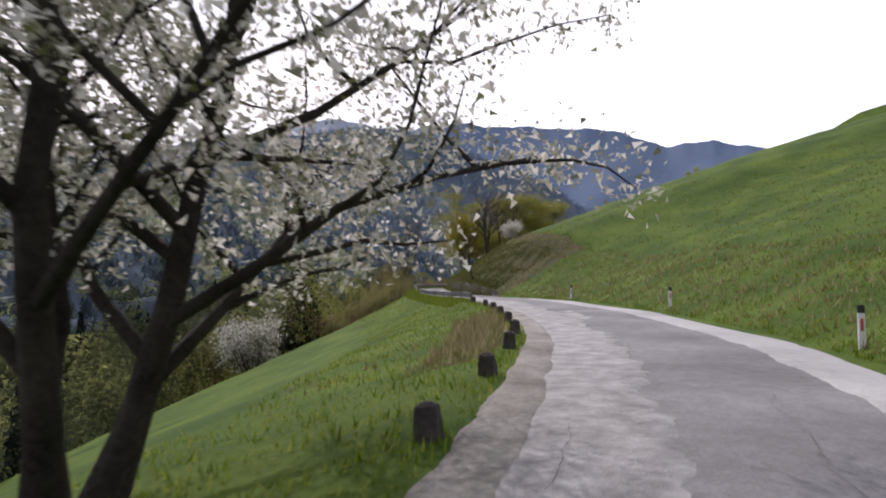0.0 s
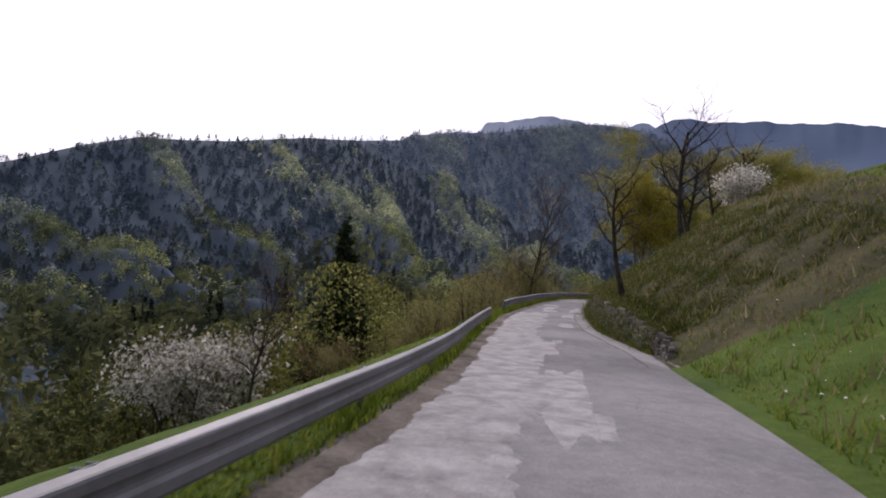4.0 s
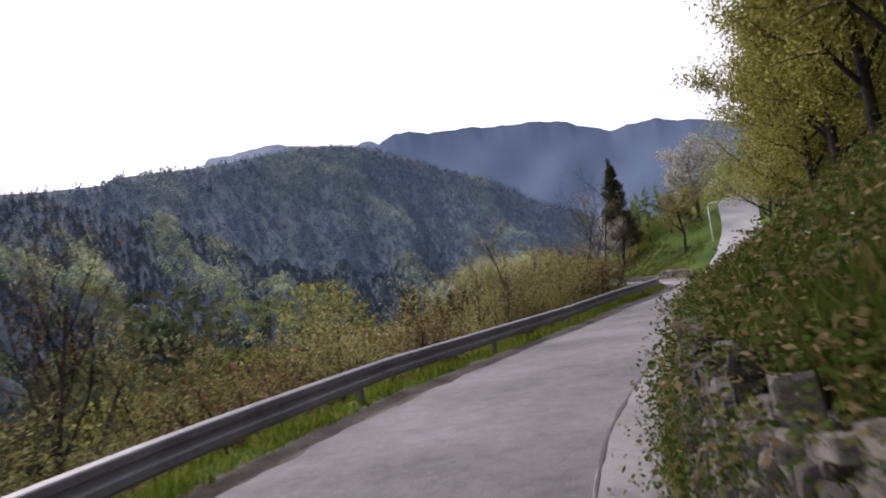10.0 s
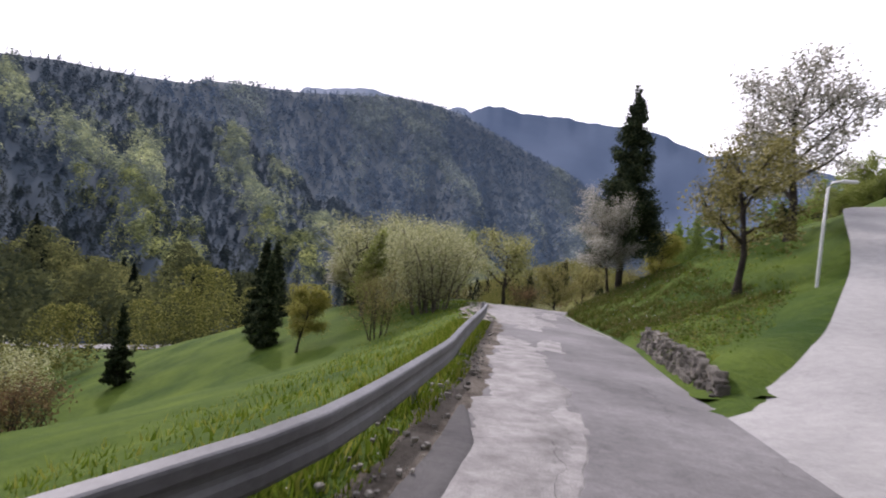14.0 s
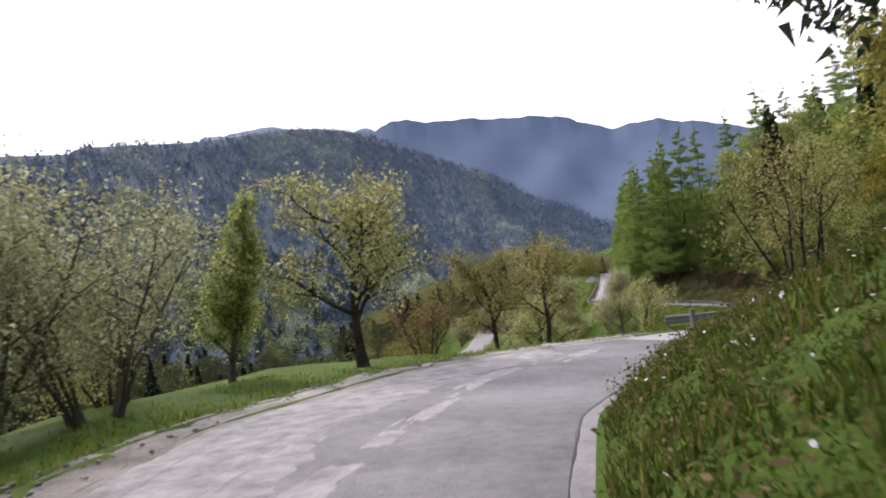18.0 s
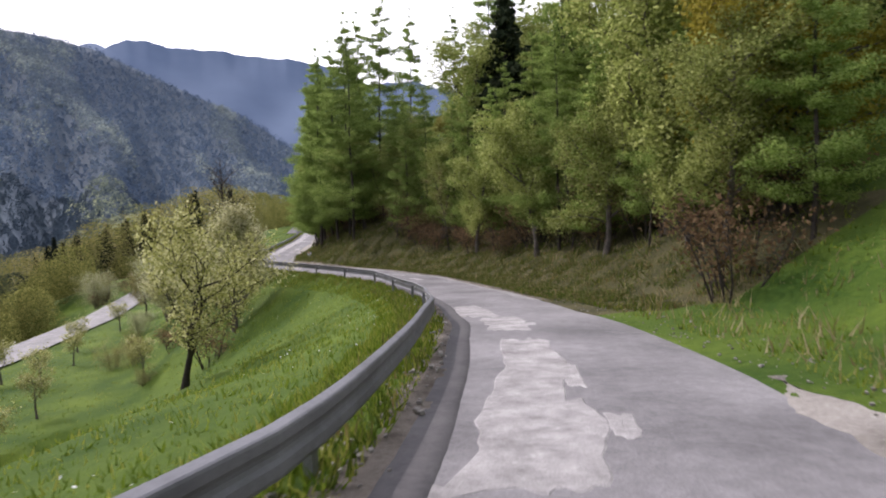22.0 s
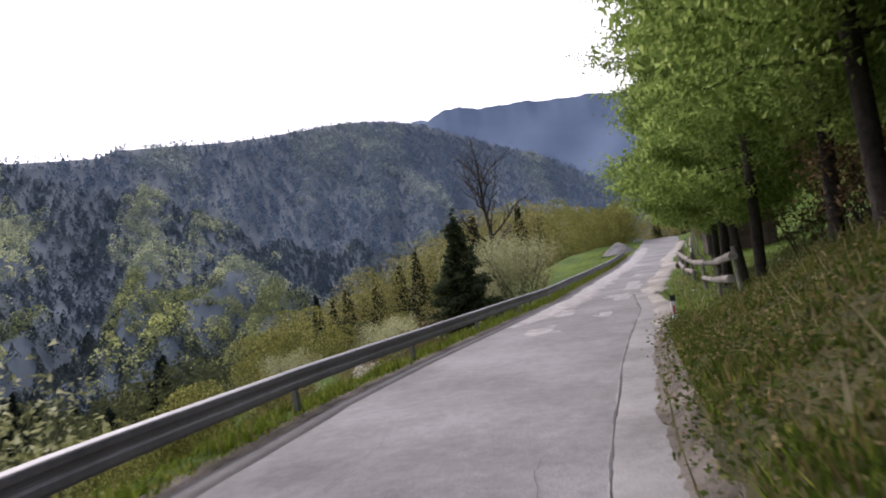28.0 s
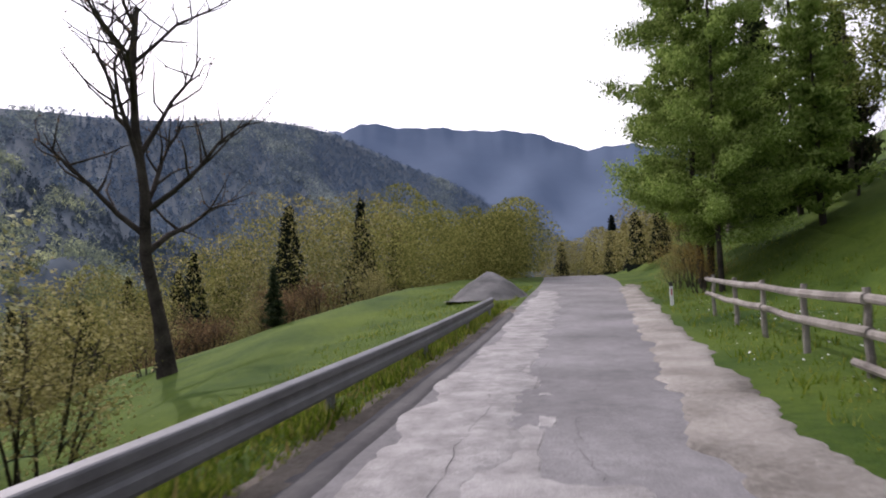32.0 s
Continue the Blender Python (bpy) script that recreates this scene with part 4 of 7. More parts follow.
# ---------------------------------------------------------------- stone bollards, marker posts
def bollard_mesh(seed):
    bm = bmesh.new()
    bmesh.ops.create_cube(bm, size=1)
    bmesh.ops.subdivide_edges(bm, edges=bm.edges[:], cuts=2, use_grid_fill=True)
    r = random.Random(seed)
    for v in bm.verts:
        k = v.co.z + 0.5
        v.co.x *= (0.36 - 0.1 * k) * (1 + 0.12 * (r.random() - 0.5))
        v.co.y *= (0.30 - 0.08 * k) * (1 + 0.12 * (r.random() - 0.5))
        rim = max(abs(v.co.x) / 0.14, abs(v.co.y) / 0.12)
        v.co.z = -0.27 + k * (0.72 - 0.09 * min(rim, 1) * (k > 0.9)) + 0.02 * (r.random() - 0.5)
    return bm_mesh("stone_bollard", bm, M_BOLLARD, False)


BOLLARDS = [bollard_mesh(k) for k in range(3)]
for k, s in enumerate((1.8, 4.8, 7.7, 10.5, 13.2, 16.3, 19.4, 22.3, 25.2, 29.3)):
    u = float(edge_left(s)) - 0.55
    p = on_road(s, u)
    z = p[2] + float(side_height(np.array([s]), np.array([0.5]), False, p[:1], p[1:2])[0])
    ob = new("stone_bollard", BOLLARDS[k % 3])
    ob.matrix_basis = Matrix.Translation((p[0], p[1], z)) @ Matrix.Rotation(turn_at(s) + 0.2 * math.sin(3 * k), 4, "Z") @ Matrix.Rotation(0.07 * math.sin(5 * k), 4, "Y") @ Matrix.Diagonal((0.66, 0.66, 0.64, 1))
    tagged(ob, "squat dark weathered stone bollard in the verge grass", "bollard", "stone bollards along the drop")


def marker_post():
    base = new("marker_post")
    bm = bmesh.new()
    n = 10
    rings = []
    for z, k in ((-0.2, 1.0), (0.0, 1.0), (0.82, 0.92), (0.86, 0.92)):
        rings.append([bm.verts.new((0.055 * k * math.cos(a), 0.035 * k * (math.sin(a) if math.sin(a) > -0.3 else -0.6), z)) for a in [2 * math.pi * j / n for j in range(n)]])
    for a, b in zip(rings, rings[1:]):
        for j in range(n):
            bm.faces.new((a[j], a[(j + 1) % n], b[(j + 1) % n], b[j]))
    part("shaft", bm_mesh("shaft", bm, M_WHITE), base)
    bm = bmesh.new()
    r2 = []
    for z, k in ((0.858, 0.96), (0.96, 0.93), (0.975, 0.8)):
        r2.append([bm.verts.new((0.055 * k * math.cos(a), 0.035 * k * (math.sin(a) if math.sin(a) > -0.3 else -0.6), z)) for a in [2 * math.pi * j / n for j in range(n)]])
    for a, b in zip(r2, r2[1:]):
        for j in range(n):
            bm.faces.new((a[j], a[(j + 1) % n], b[(j + 1) % n], b[j]))
    bm.faces.new(r2[-1])
    part("cap", bm_mesh("cap", bm, M_BLACK), base, "black cap")
    part("reflector", box_mesh("reflector", 0.035, 0.008, 0.18, M_RED, 0.002), base, "red reflector", Matrix.Translation((0, -0.026, 0.6)))
    return tagged(base, "white plastic road marker post with a black cap", "marker post", "road marker posts")


_first = marker_post()
_places = ((10.2, 3.45), (20.2, 3.25), (30.8, 2.75), (166.4, 2.85), (236.85, 1.48), (282.3, 2.5))
for k, (s, u) in enumerate(_places):
    p = on_road(s, u)
    lat = u - float(edge_right(s))
    z = p[2] + float(side_height(np.array([s]), np.array([max(lat, 0)]), True, p[:1], p[1:2])[0])
    m = Matrix.Translation((p[0], p[1], z - (0.45 if k == 4 else 0.36 if k < 3 else 0.3))) @ Matrix.Rotation(turn_at(s), 4, "Z") @ Matrix.Rotation(0.04 * math.sin(7 * k), 4, "Y")
    if k == 0:
        _first.matrix_basis = m
    else:
        copy_thing(_first, m)


# ---------------------------------------------------------------- kilometre sign
def text_mesh(body, size, material, name):
    cu = bpy.data.curves.new(name, "FONT")
    cu.body, cu.size, cu.extrude = body, size, 0.002
    cu.align_x, cu.align_y = "CENTER", "CENTER"
    cu.materials.append(material)
    return cu


sign = new("kilometre_sign")
p = on_road(221.8, 1.18)
sign.matrix_basis = Matrix.Translation((p[0], p[1], ground_at(p[0], p[1]) - 0.02)) @ Matrix.Rotation(turn_at(221.8) + 0.1, 4, "Z") @ Matrix.Scale(0.68, 4)
tagged(sign, "small white kilometre sign with orange field on steel post", "road sign")
part("post", tube_mesh("post", [(0, 0.02, -0.3), (0, 0.02, 0.3), (0, 0.02, 0.62)], [0.028, 0.028, 0.028], M_POST, 10), sign, "grey steel post")
board = part("board", box_mesh("board", 0.46, 0.02, 0.36, M_WHITE, 0.006), sign, "white board", Matrix.Translation((0, 0, 0.36)))
part("orange_field", box_mesh("orange_field", 0.19, 0.006, 0.11, M_ORANGE, 0.002, False), board, "orange field", Matrix.Translation((-0.085, -0.012, 0.275)))
part("divider", box_mesh("divider", 0.4, 0.006, 0.012, M_BLACK, 0.002, False), board, "black divider line", Matrix.Translation((0, -0.012, 0.2)))
stand = Matrix.Rotation(math.pi / 2, 4, "X")
part("road_number", text_mesh("635", 0.09, M_BLACK, "road_number"), board, "black road number", Matrix.Translation((-0.085, -0.017, 0.275)) @ stand)
part("section_number", text_mesh("1122", 0.085, M_BLACK, "section_number"), board, "black section number", Matrix.Translation((0.115, -0.013, 0.275)) @ stand)
part("distance", text_mesh("km 13,5", 0.115, M_BLACK, "distance"), board, "black kilometre figures", Matrix.Translation((0, -0.013, 0.095)) @ stand)


# ---------------------------------------------------------------- wooden fences, logs, hut
def log_mesh(name, a, b, r0, r1, material, seed, sag=0.0):
    t = np.linspace(0, 1, 6)[:, None]
    rr = np.random.RandomState(seed)
    pts = np.array(a) * (1 - t) + np.array(b) * t
    pts = pts + (rr.rand(6, 3) - 0.5) * 0.03
    pts[:, 2] -= sag * np.sin(math.pi * t[:, 0])
    V, F = [], []
    rad = np.linspace(r0, r1, 6)
    pts = np.vstack([pts[:1], pts, pts[-1:]])
    rad = np.r_[0.004, rad, 0.004]
    add_tube(V, F, pts + np.array([1e-4, 0, 0]) * np.arange(8)[:, None], rad, 8, rr, 0.22)
    return mesh_ob(name, np.concatenate(V), np.concatenate(F), material, False)


def spot(s, u, dz=0.0):
    p = on_road(s, u)
    return np.array([p[0], p[1], ground_at(p[0], p[1]) + dz])


fence = tagged(new("wooden_fence"), "weathered rail fence of split logs under the larches", "fence", "wooden fences")
for k, s in enumerate((237.0, 240.2, 243.6, 247.0, 249.6, 252.3)):
    b = spot(s, 2.75 - 0.04 * max(0, s - 245))
    part("post", log_mesh("post", b - [0, 0, 0.3], b + [0.03 * math.sin(k), 0.04 * math.cos(3 * k), 0.98], 0.055, 0.045, M_WOOD, 30 + k), fence)
for k, (a, b, h0, h1) in enumerate(((236.6, 241.8, 0.82, 0.8), (241.4, 247.4, 0.84, 0.78), (247.0, 252.6, 0.8, 0.95), (237.4, 242.5, 0.42, 0.4), (245.6, 251.2, 0.4, 0.42), (248.9, 252.5, 0.42, 0.5))):
    part("rail", log_mesh("rail", spot(a, 2.66 - 0.04 * max(0, a - 245), h0), spot(b, 2.66 - 0.04 * max(0, b - 245), h1), 0.085, 0.06, M_WOOD, 50 + k, 0.04), fence)

gate = tagged(new("wooden_fence"), "short broken wooden fence with leaning props beside the hut", "fence", "wooden fences")
for k, (s, lean) in enumerate(((256.6, 0.1), (258.6, 0.0), (260.6, 0.0), (257.0, -0.4), (262.4, 0.05))):
    b = spot(s, 2.42)
    part("post", log_mesh("post", b - [0, 0, 0.3], b + [lean * 0.3, -lean * 0.6, 0.7 if k == 3 else 0.92], 0.07, 0.06, M_WOOD, 70 + k), gate)
for k, h in enumerate((0.86, 0.55, 0.25)):
    part("rail", log_mesh("rail", spot(256.3, 2.36, h), spot(259.8, 2.38, h + 0.04), 0.085, 0.07, M_WOOD, 80 + k), gate)
    part("rail", log_mesh("rail", spot(259.3, 2.4, h + 0.02), spot(262.8, 2.4, h), 0.08, 0.06, M_WOOD, 85 + k), gate)

fence2 = tagged(new("wooden_fence"), "pale two-rail wooden fence along the gravel edge", "fence", "wooden fences")
for k, s in enumerate((261.6, 263.8, 266.0, 268.2, 270.4, 272.4, 274.4, 276.4, 278.6)):
    b = spot(s, 2.95)
    part("post", log_mesh("post", b - [0, 0, 0.3], b + [0, 0.02, 0.95], 0.05, 0.045, M_WOOD, 90 + k), fence2)
for k, (a, b) in enumerate(((261.2, 266.2), (265.8, 270.6), (270.2, 274.6), (274.2, 279.0))):
    for j, h in enumerate((0.86, 0.5, 0.14)):
        if j == 2 and k > 1:
            continue
        part("rail", log_mesh("rail", spot(a, 2.88, h), spot(b, 2.88, h), 0.065, 0.05, M_WOOD, 110 + 7 * k + j, 0.03), fence2)
for k, s in enumerate((268.0, 268.5)):
    b = spot(s, 3.1)
    ob = tagged(new("pole", log_mesh("pole", b - [0, 0, 0.3], b + [0.02, 0.06 - 0.1 * k, 1.95], 0.05, 0.04, M_WOOD, 140 + k)), "tall thin grey wooden stake standing at the fence", "stake", "fence stakes")

for k, (a, b, u0, u1, r, h) in enumerate(((257.4, 260.3, 2.2, 2.22, 0.14, 0.14), (259.6, 263.0, 2.2, 2.22, 0.12, 0.12))):
    tagged(new("tree_log", log_mesh("tree_log", spot(a, u0, h), spot(b, u1, h), r, r * 0.85, M_BARKG, 150 + k)), "thick felled log with rough grey bark lying by the road", "log", "felled logs")

# meadow fence posts
for k, (s, u, h) in enumerate(((151.2, 1.75, 0.5), (153.2, 2.3, 0.52), (155.2, 3.0, 0.55), (167.5, 5.0, 0.95), (170.75, 5.17, 0.85), (171.5, 4.17, 0.85), (174.5, 4.7, 0.85), (177.0, 5.5, 0.85), (181.5, 6.3, 0.9), (184.0, 8.0, 0.9))):
    b = spot(s, u)
    tagged(new("fence_post", log_mesh("fence_post", b - [0, 0, 0.4], b + [0.05 * math.sin(2 * k), 0.05 * math.cos(k), h], 0.05, 0.042, M_WOOD, 170 + k)), "leaning grey wooden fence post in the meadow grass", "fence post", "meadow fence posts")

# stump with torn roots in the bank
b = spot(170.8, 4.1)
stump = tagged(new("root_stump"), "torn brown root stump lying on the meadow bank", "stump")
part("trunk", log_mesh("trunk", b + [-0.35, 0, 0.22], b + [0.4, 0.1, 0.34], 0.2, 0.25, M_HUTWOOD, 190), stump)
for k in range(7):
    a = k * 0.9
    part("root", log_mesh("root", b + [0.35, 0.1, 0.32], b + [0.5 + 0.1 * math.cos(a), 0.1 + 0.45 * math.cos(a), 0.32 + 0.36 * math.sin(a)], 0.07, 0.02, M_HUTWOOD, 200 + k), stump)

# hut
hut = new("wooden_hut")
HX, HY = 3.32, 259.6
HZ = min(ground_at(3.6, 260.2), -8.75)
hut.matrix_basis = Matrix.Translation((HX, HY, HZ - 0.05))
tagged(hut, "small dark wooden hut with a rusty red tiled roof", "hut")
W, LEN, HW, APX, APZ = 3.7, 2.5, 1.72, 3.75, 2.85
R2 = random.Random(5)
for k in range(19):
    y = 0.09 + k * LEN / 19
    part("board", box_mesh("board", 0.03, LEN / 19 - 0.012, 1.78 + 0.03 * R2.random(), M_HUTWOOD, 0.004), hut, m=Matrix.Translation((0.015, y, 0)))
    part("board", box_mesh("board", 0.03, LEN / 19 - 0.012, 2.7, M_HUTWOOD, 0.004), hut, m=Matrix.Translation((W - 0.015, y, 0)))
for k in range(20):
    x = 0.1 + k * W / 20
    h = 1.72 + (APZ - 1.85) * x / APX
    for y in (0.0, LEN):
        part("board", box_mesh("board", W / 20 - 0.012, 0.03, h, M_HUTWOOD, 0.004), hut, m=Matrix.Translation((x, y, 0)))
for x, y, h in ((-0.32, LEN + 0.25, 1.62), (-0.05, -0.05, 1.75), (1.35, -0.05, 2.0)):
    part("post", log_mesh("post", (x, y, -0.2), (x, y, h), 0.05, 0.045, M_WOOD, 220), hut)
slope = math.atan2(APZ - HW, APX + 0.42)
run = math.hypot(APX + 0.42, APZ - HW)
RF = Matrix.Translation((-0.42, -0.45, HW)) @ Matrix.Rotation(-slope, 4, "Y")
roof = part("roof", box_mesh("roof", run, LEN + 0.9, 0.04, M_HUTWOOD, 0.004), hut, "boarded roof", RF @ Matrix.Translation((run / 2, (LEN + 0.9) / 2, 0)))
tile = bmesh.new()
for k in range(5):
    for e in (0, 1):
        tile.verts.new((e * 0.36, k * 0.06, 0.022 * math.sin(k * math.pi / 4) + 0.018 * (1 - e)))
tile.verts.ensure_lookup_table()
for k in range(4):
    tile.faces.new((tile.verts[2 * k], tile.verts[2 * k + 1], tile.verts[2 * k + 3], tile.verts[2 * k + 2]))
bmesh.ops.solidify(tile, geom=tile.faces[:], thickness=0.012)
TILE = bm_mesh("tile", tile, M_TILE)
for i in range(14):
    for j in range(14):
        part("tile", TILE, roof, m=Matrix.Translation((-run / 2 + 0.31 * i - 0.02, -(LEN + 0.9) / 2 + 0.242 * j, 0.045 + 0.006 * R2.random())) @ Matrix.Rotation(0.03 * (R2.random() - 0.5), 4, "Z"))
east = math.hypot(1.2, 0.5)
part("roof_east", box_mesh("roof_east", east, LEN + 0.9, 0.04, M_HUTWOOD, 0.004), hut, "short rear roof slope", Matrix.Translation((APX, -0.45, APZ)) @ Matrix.Rotation(math.atan2(0.5, 1.2), 4, "Y") @ Matrix.Translation((east / 2, (LEN + 0.9) / 2, 0)))
for y in (-0.45, LEN + 0.45):
    part("verge_board", log_mesh("verge_board", (-0.46, y, HW + 0.06), (APX, y, APZ + 0.07), 0.05, 0.045, M_WOOD, 230), hut, "pale weathered edge board")

# lamp post at the lane, utility pole, grit heap
b = np.array([-1.7, 128.3, ground_at(-1.7, 128.3)])
lamp = tagged(new("street_lamp"), "thin white metal street lamp beside the concrete lane", "street lamp")
part("pole", tube_mesh("pole", [b - [0, 0, 0.3], b + [0, 0, 1.4], b + [0.02, 0, 2.6], b + [0.1, 0, 2.75], b + [0.35, 0, 2.8]], [0.045, 0.042, 0.036, 0.033, 0.03], M_WHITE, 8), lamp)
part("lamp_head", box_mesh("lamp_head", 0.4, 0.14, 0.09, M_WHITE, 0.03, False), lamp, "pale lamp head", Matrix.Translation(Vector(b + [0.5, 0, 2.8])))
b = np.array([14.5, 289.8, ground_at(14.5, 289.8)])
pole = tagged(new("utility_pole"), "tall dark wooden utility pole on the hillside", "utility pole")
part("pole", tube_mesh("pole", [b - [0, 0, 0.5], b + [0, 0, 4], b + [0.05, 0, 8.0]], [0.14, 0.12, 0.1], M_BARKG, 8), pole)
part("crossarm", box_mesh("crossarm", 1.2, 0.09, 0.09, M_WOOD, 0.01, False), pole, m=Matrix.Translation(Vector(b + [0.05, 0, 7.7])))
rh = np.random.RandomState(9)
n = 22
gx, gy = np.meshgrid(np.linspace(-1, 1, n), np.linspace(-1, 1, n), indexing="ij")
rad = np.sqrt(gx ** 2 + gy ** 2)
hz = np.maximum(0, 1 - rad ** 1.3) * (1 + 0.15 * np.sin(5 * gx + 2) * np.sin(4 * gy)) + 0.03 * rh.rand(n, n)
hp = on_road(289.5, -3.9)
hz0 = ground_at(hp[0], hp[1]) - 0.12
q = np.array([(i * n + j, (i + 1) * n + j, (i + 1) * n + j + 1, i * n + j + 1) for i in range(n - 1) for j in range(n - 1)])
hv = np.stack([hp[0] + gx * 1.7, hp[1] + gy * 2.6, hz0 + hz * 1.15], -1).reshape(-1, 3)
tagged(new("grit_mound", mesh_ob("grit_mound", hv, q, M_HEAP, True)), "low heap of grey road grit beside the rail's end", "heap")

# ---------------------------------------------------------------- trees: shapes
def leaves(points, size, r, flat=0.0, stretch=1.7, down=0.0):
    """One small pointed leaf for every point, turned at random."""
    n = len(points)
    a = r.normal(size=(n, 3))
    a[:, 2] = a[:, 2] * (1 - flat) - down * 2
    a /= np.linalg.norm(a, axis=1)[:, None]
    b = np.cross(a, r.normal(size=(n, 3)))
    b /= np.linalg.norm(b, axis=1)[:, None] + 1e-9
    s = size * (0.55 + 0.9 * r.rand(n))[:, None]
    a, b = a * s * stretch / 2, b * s / 2
    v = np.stack([points - a * 0.8 + b, points + a, points - a * 0.8 - b], 1).reshape(-1, 3)
    return v, np.arange(3 * n).reshape(-1, 3)


def limb(r, start, heading, length, n, bend, rise):
    pts = [np.array(start, float)]
    d = np.array(heading, float)
    for _ in range(n):
        d = d + r.normal(size=3) * bend + np.array([0, 0, rise])
        d /= np.linalg.norm(d)
        pts.append(pts[-1] + d * length / n)
    return np.array(pts)


def broadleaf(seed, height, spread, trunk_r, bark, leaf, n_leaf, leaf_size, first=0.3, stems=1, levels=3, kids=(9, 6, 5), rise=0.05, cone=False, lean=(0, 0), cloud=0.22, names=("trunk", "crown")):
    """Trunk with limbs and twigs as one mesh, leaves as another. Returns both."""
    r = np.random.RandomState(seed)
    V, F, tips, heft = [], [], [], []

    def branch(start, heading, length, rad, level):
        n = 6 if level == 0 else 4
        pts = limb(r, start, heading, length, n, 0.09 if level == 0 else 0.2, rise if level else 0.04)
        radii = rad * np.linspace(1, 0.35 if level == 0 else 0.25, n + 1)
        if level == 0:
            radii[0] *= 1.5
        add_tube(V, F, pts, radii, (8, 6, 4, 3)[min(level, 3)])
        if level >= levels - 1:
            tips.append(pts[1:])
            heft.append(np.full(n, length))
        if level < levels - 1 or level == 0:
            k = kids[level]
            for c in range(k):
                t = first + (0.98 - first) * (c + r.rand()) / k if level == 0 else 0.25 + 0.75 * (c + r.rand()) / k
                f = t * n
                i = min(int(f), n - 1)
                at = pts[i] + (pts[i + 1] - pts[i]) * (f - i)
                ax = pts[i + 1] - pts[i]
                ax /= np.linalg.norm(ax)
                ang = c * 2.4 + r.rand() * 1.2
                side = np.array([math.cos(ang), math.sin(ang), 0.0])
                out = 0.9 if level == 0 else 0.8
                d = ax * (1 - out * 0.55) + side * out + np.array([0, 0, 0.25 if level == 0 else 0.1])
                d /= np.linalg.norm(d)
                if level == 0:
                    ln = spread * ((1.15 - t) if cone else (1 - 0.45 * abs(t - 0.55))) * (0.75 + 0.4 * r.rand())
                else:
                    ln = length * (0.62 - 0.2 * t) * (0.7 + 0.5 * r.rand())
                branch(at, d, ln, rad * (0.5 if level == 0 else 0.5) * (1.15 - 0.6 * t), level + 1)

    for q in range(stems):
        a = q * 6.28 / max(stems, 1) + r.rand()
        off = np.array([math.cos(a), math.sin(a), 0]) * (0.0 if stems == 1 else 0.12 * math.sqrt(stems))
        tilt = np.array([lean[0], lean[1], 1.0]) + (off * (1.1 if stems > 1 else 0)) + r.normal(size=3) * 0.03
        branch(off + np.array([0, 0, -0.25]), tilt / np.linalg.norm(tilt), height * (1 if stems == 1 else 0.75 + 0.3 * r.rand()), trunk_r * (1 if stems == 1 else 0.6), 0)
    wood = mesh_ob(names[0], np.concatenate(V), np.concatenate(F), bark, True)
    tp = np.concatenate(tips)
    heft = np.concatenate(heft)
    pick = tp[r.choice(len(tp), n_leaf, p=heft / heft.sum())] + r.normal(size=(n_leaf, 3)) * cloud
    pick[:, 2] = np.maximum(pick[:, 2], 0.25)
    lv, lf = leaves(pick, leaf_size, r)
    return wood, mesh_ob(names[1], lv, lf, leaf)


def conifer(seed, height, radius, trunk_r, leaf, needle=0.34, bare=0.05, dens=1.0, larch=False, bark=None, gap=None, loose=0.09):
    r = np.random.RandomState(seed)
    V, F, pts_all = [], [], []
    trunk = np.array([(0.05 * math.sin(k * 1.3 + seed), 0.05 * math.cos(k * 1.7), -0.3 + (height + 0.3) * k / 8) for k in range(9)])
    add_tube(V, F, trunk, trunk_r * np.linspace(1.15, 0.06, 9), 8)
    z = height * bare
    while z < height * 0.985:
        k = z / height
        reach = radius * ((1 - k) ** (0.75 if larch else 0.85)) * (1.0 if k > 0.12 else 0.75)
        n = 5 if larch else 7
        a0 = r.rand() * 6.28
        for c in range(n):
            if r.rand() < (0.22 if larch else 0.08):
                continue
            a = a0 + c * 6.28 / n + 0.4 * r.normal()
            L = reach * (0.4 + 0.8 * r.rand()) + 0.08
            lift = height * 0.022 * r.normal()
            t = np.linspace(0, 1, 5)
            droop = (-0.12 if larch else -0.42) * L * t + (0.22 if larch else 0.28) * L * t * t
            b = np.stack([math.cos(a) * L * t, math.sin(a) * L * t, z + lift * t[-1] + droop + 0.05 * r.normal(size=5)], 1)
            add_tube(V, F, b, trunk_r * 0.16 * (1.2 - k) * np.linspace(1, 0.2, 5) + 0.004, 3)
            m = max(3, int((9 if larch else 13) * dens * L / 1.2))
            tt = 0.12 + 0.88 * r.rand(m) ** 0.7
            q = np.stack([np.interp(tt, t, b[:, j]) for j in range(3)], 1)
            q += r.normal(size=(m, 3)) * np.array([0.16, 0.16, loose]) * (0.4 + L * 0.35)
            q[:, 2] -= 0.1 * r.rand(m) * L
            pts_all.append(q)
        z += height * (gap or (0.035 if larch else 0.03)) * (0.8 + 0.5 * r.rand())
    wood = mesh_ob("trunk", np.concatenate(V), np.concatenate(F), bark or M_BARK, True)
    P = np.concatenate(pts_all)
    lv, lf = leaves(P, needle, r, flat=0.2, stretch=2.4, down=0.35)
    return wood, mesh_ob("crown", lv, lf, leaf)


def proto(pair, label, category="tree", group=""):
    base = new("tree")
    part("trunk", pair[0], base)
    part("crown", pair[1], base)
    tagged(base, label, category, group)
    base["spare"] = True
    return base


USED = set()


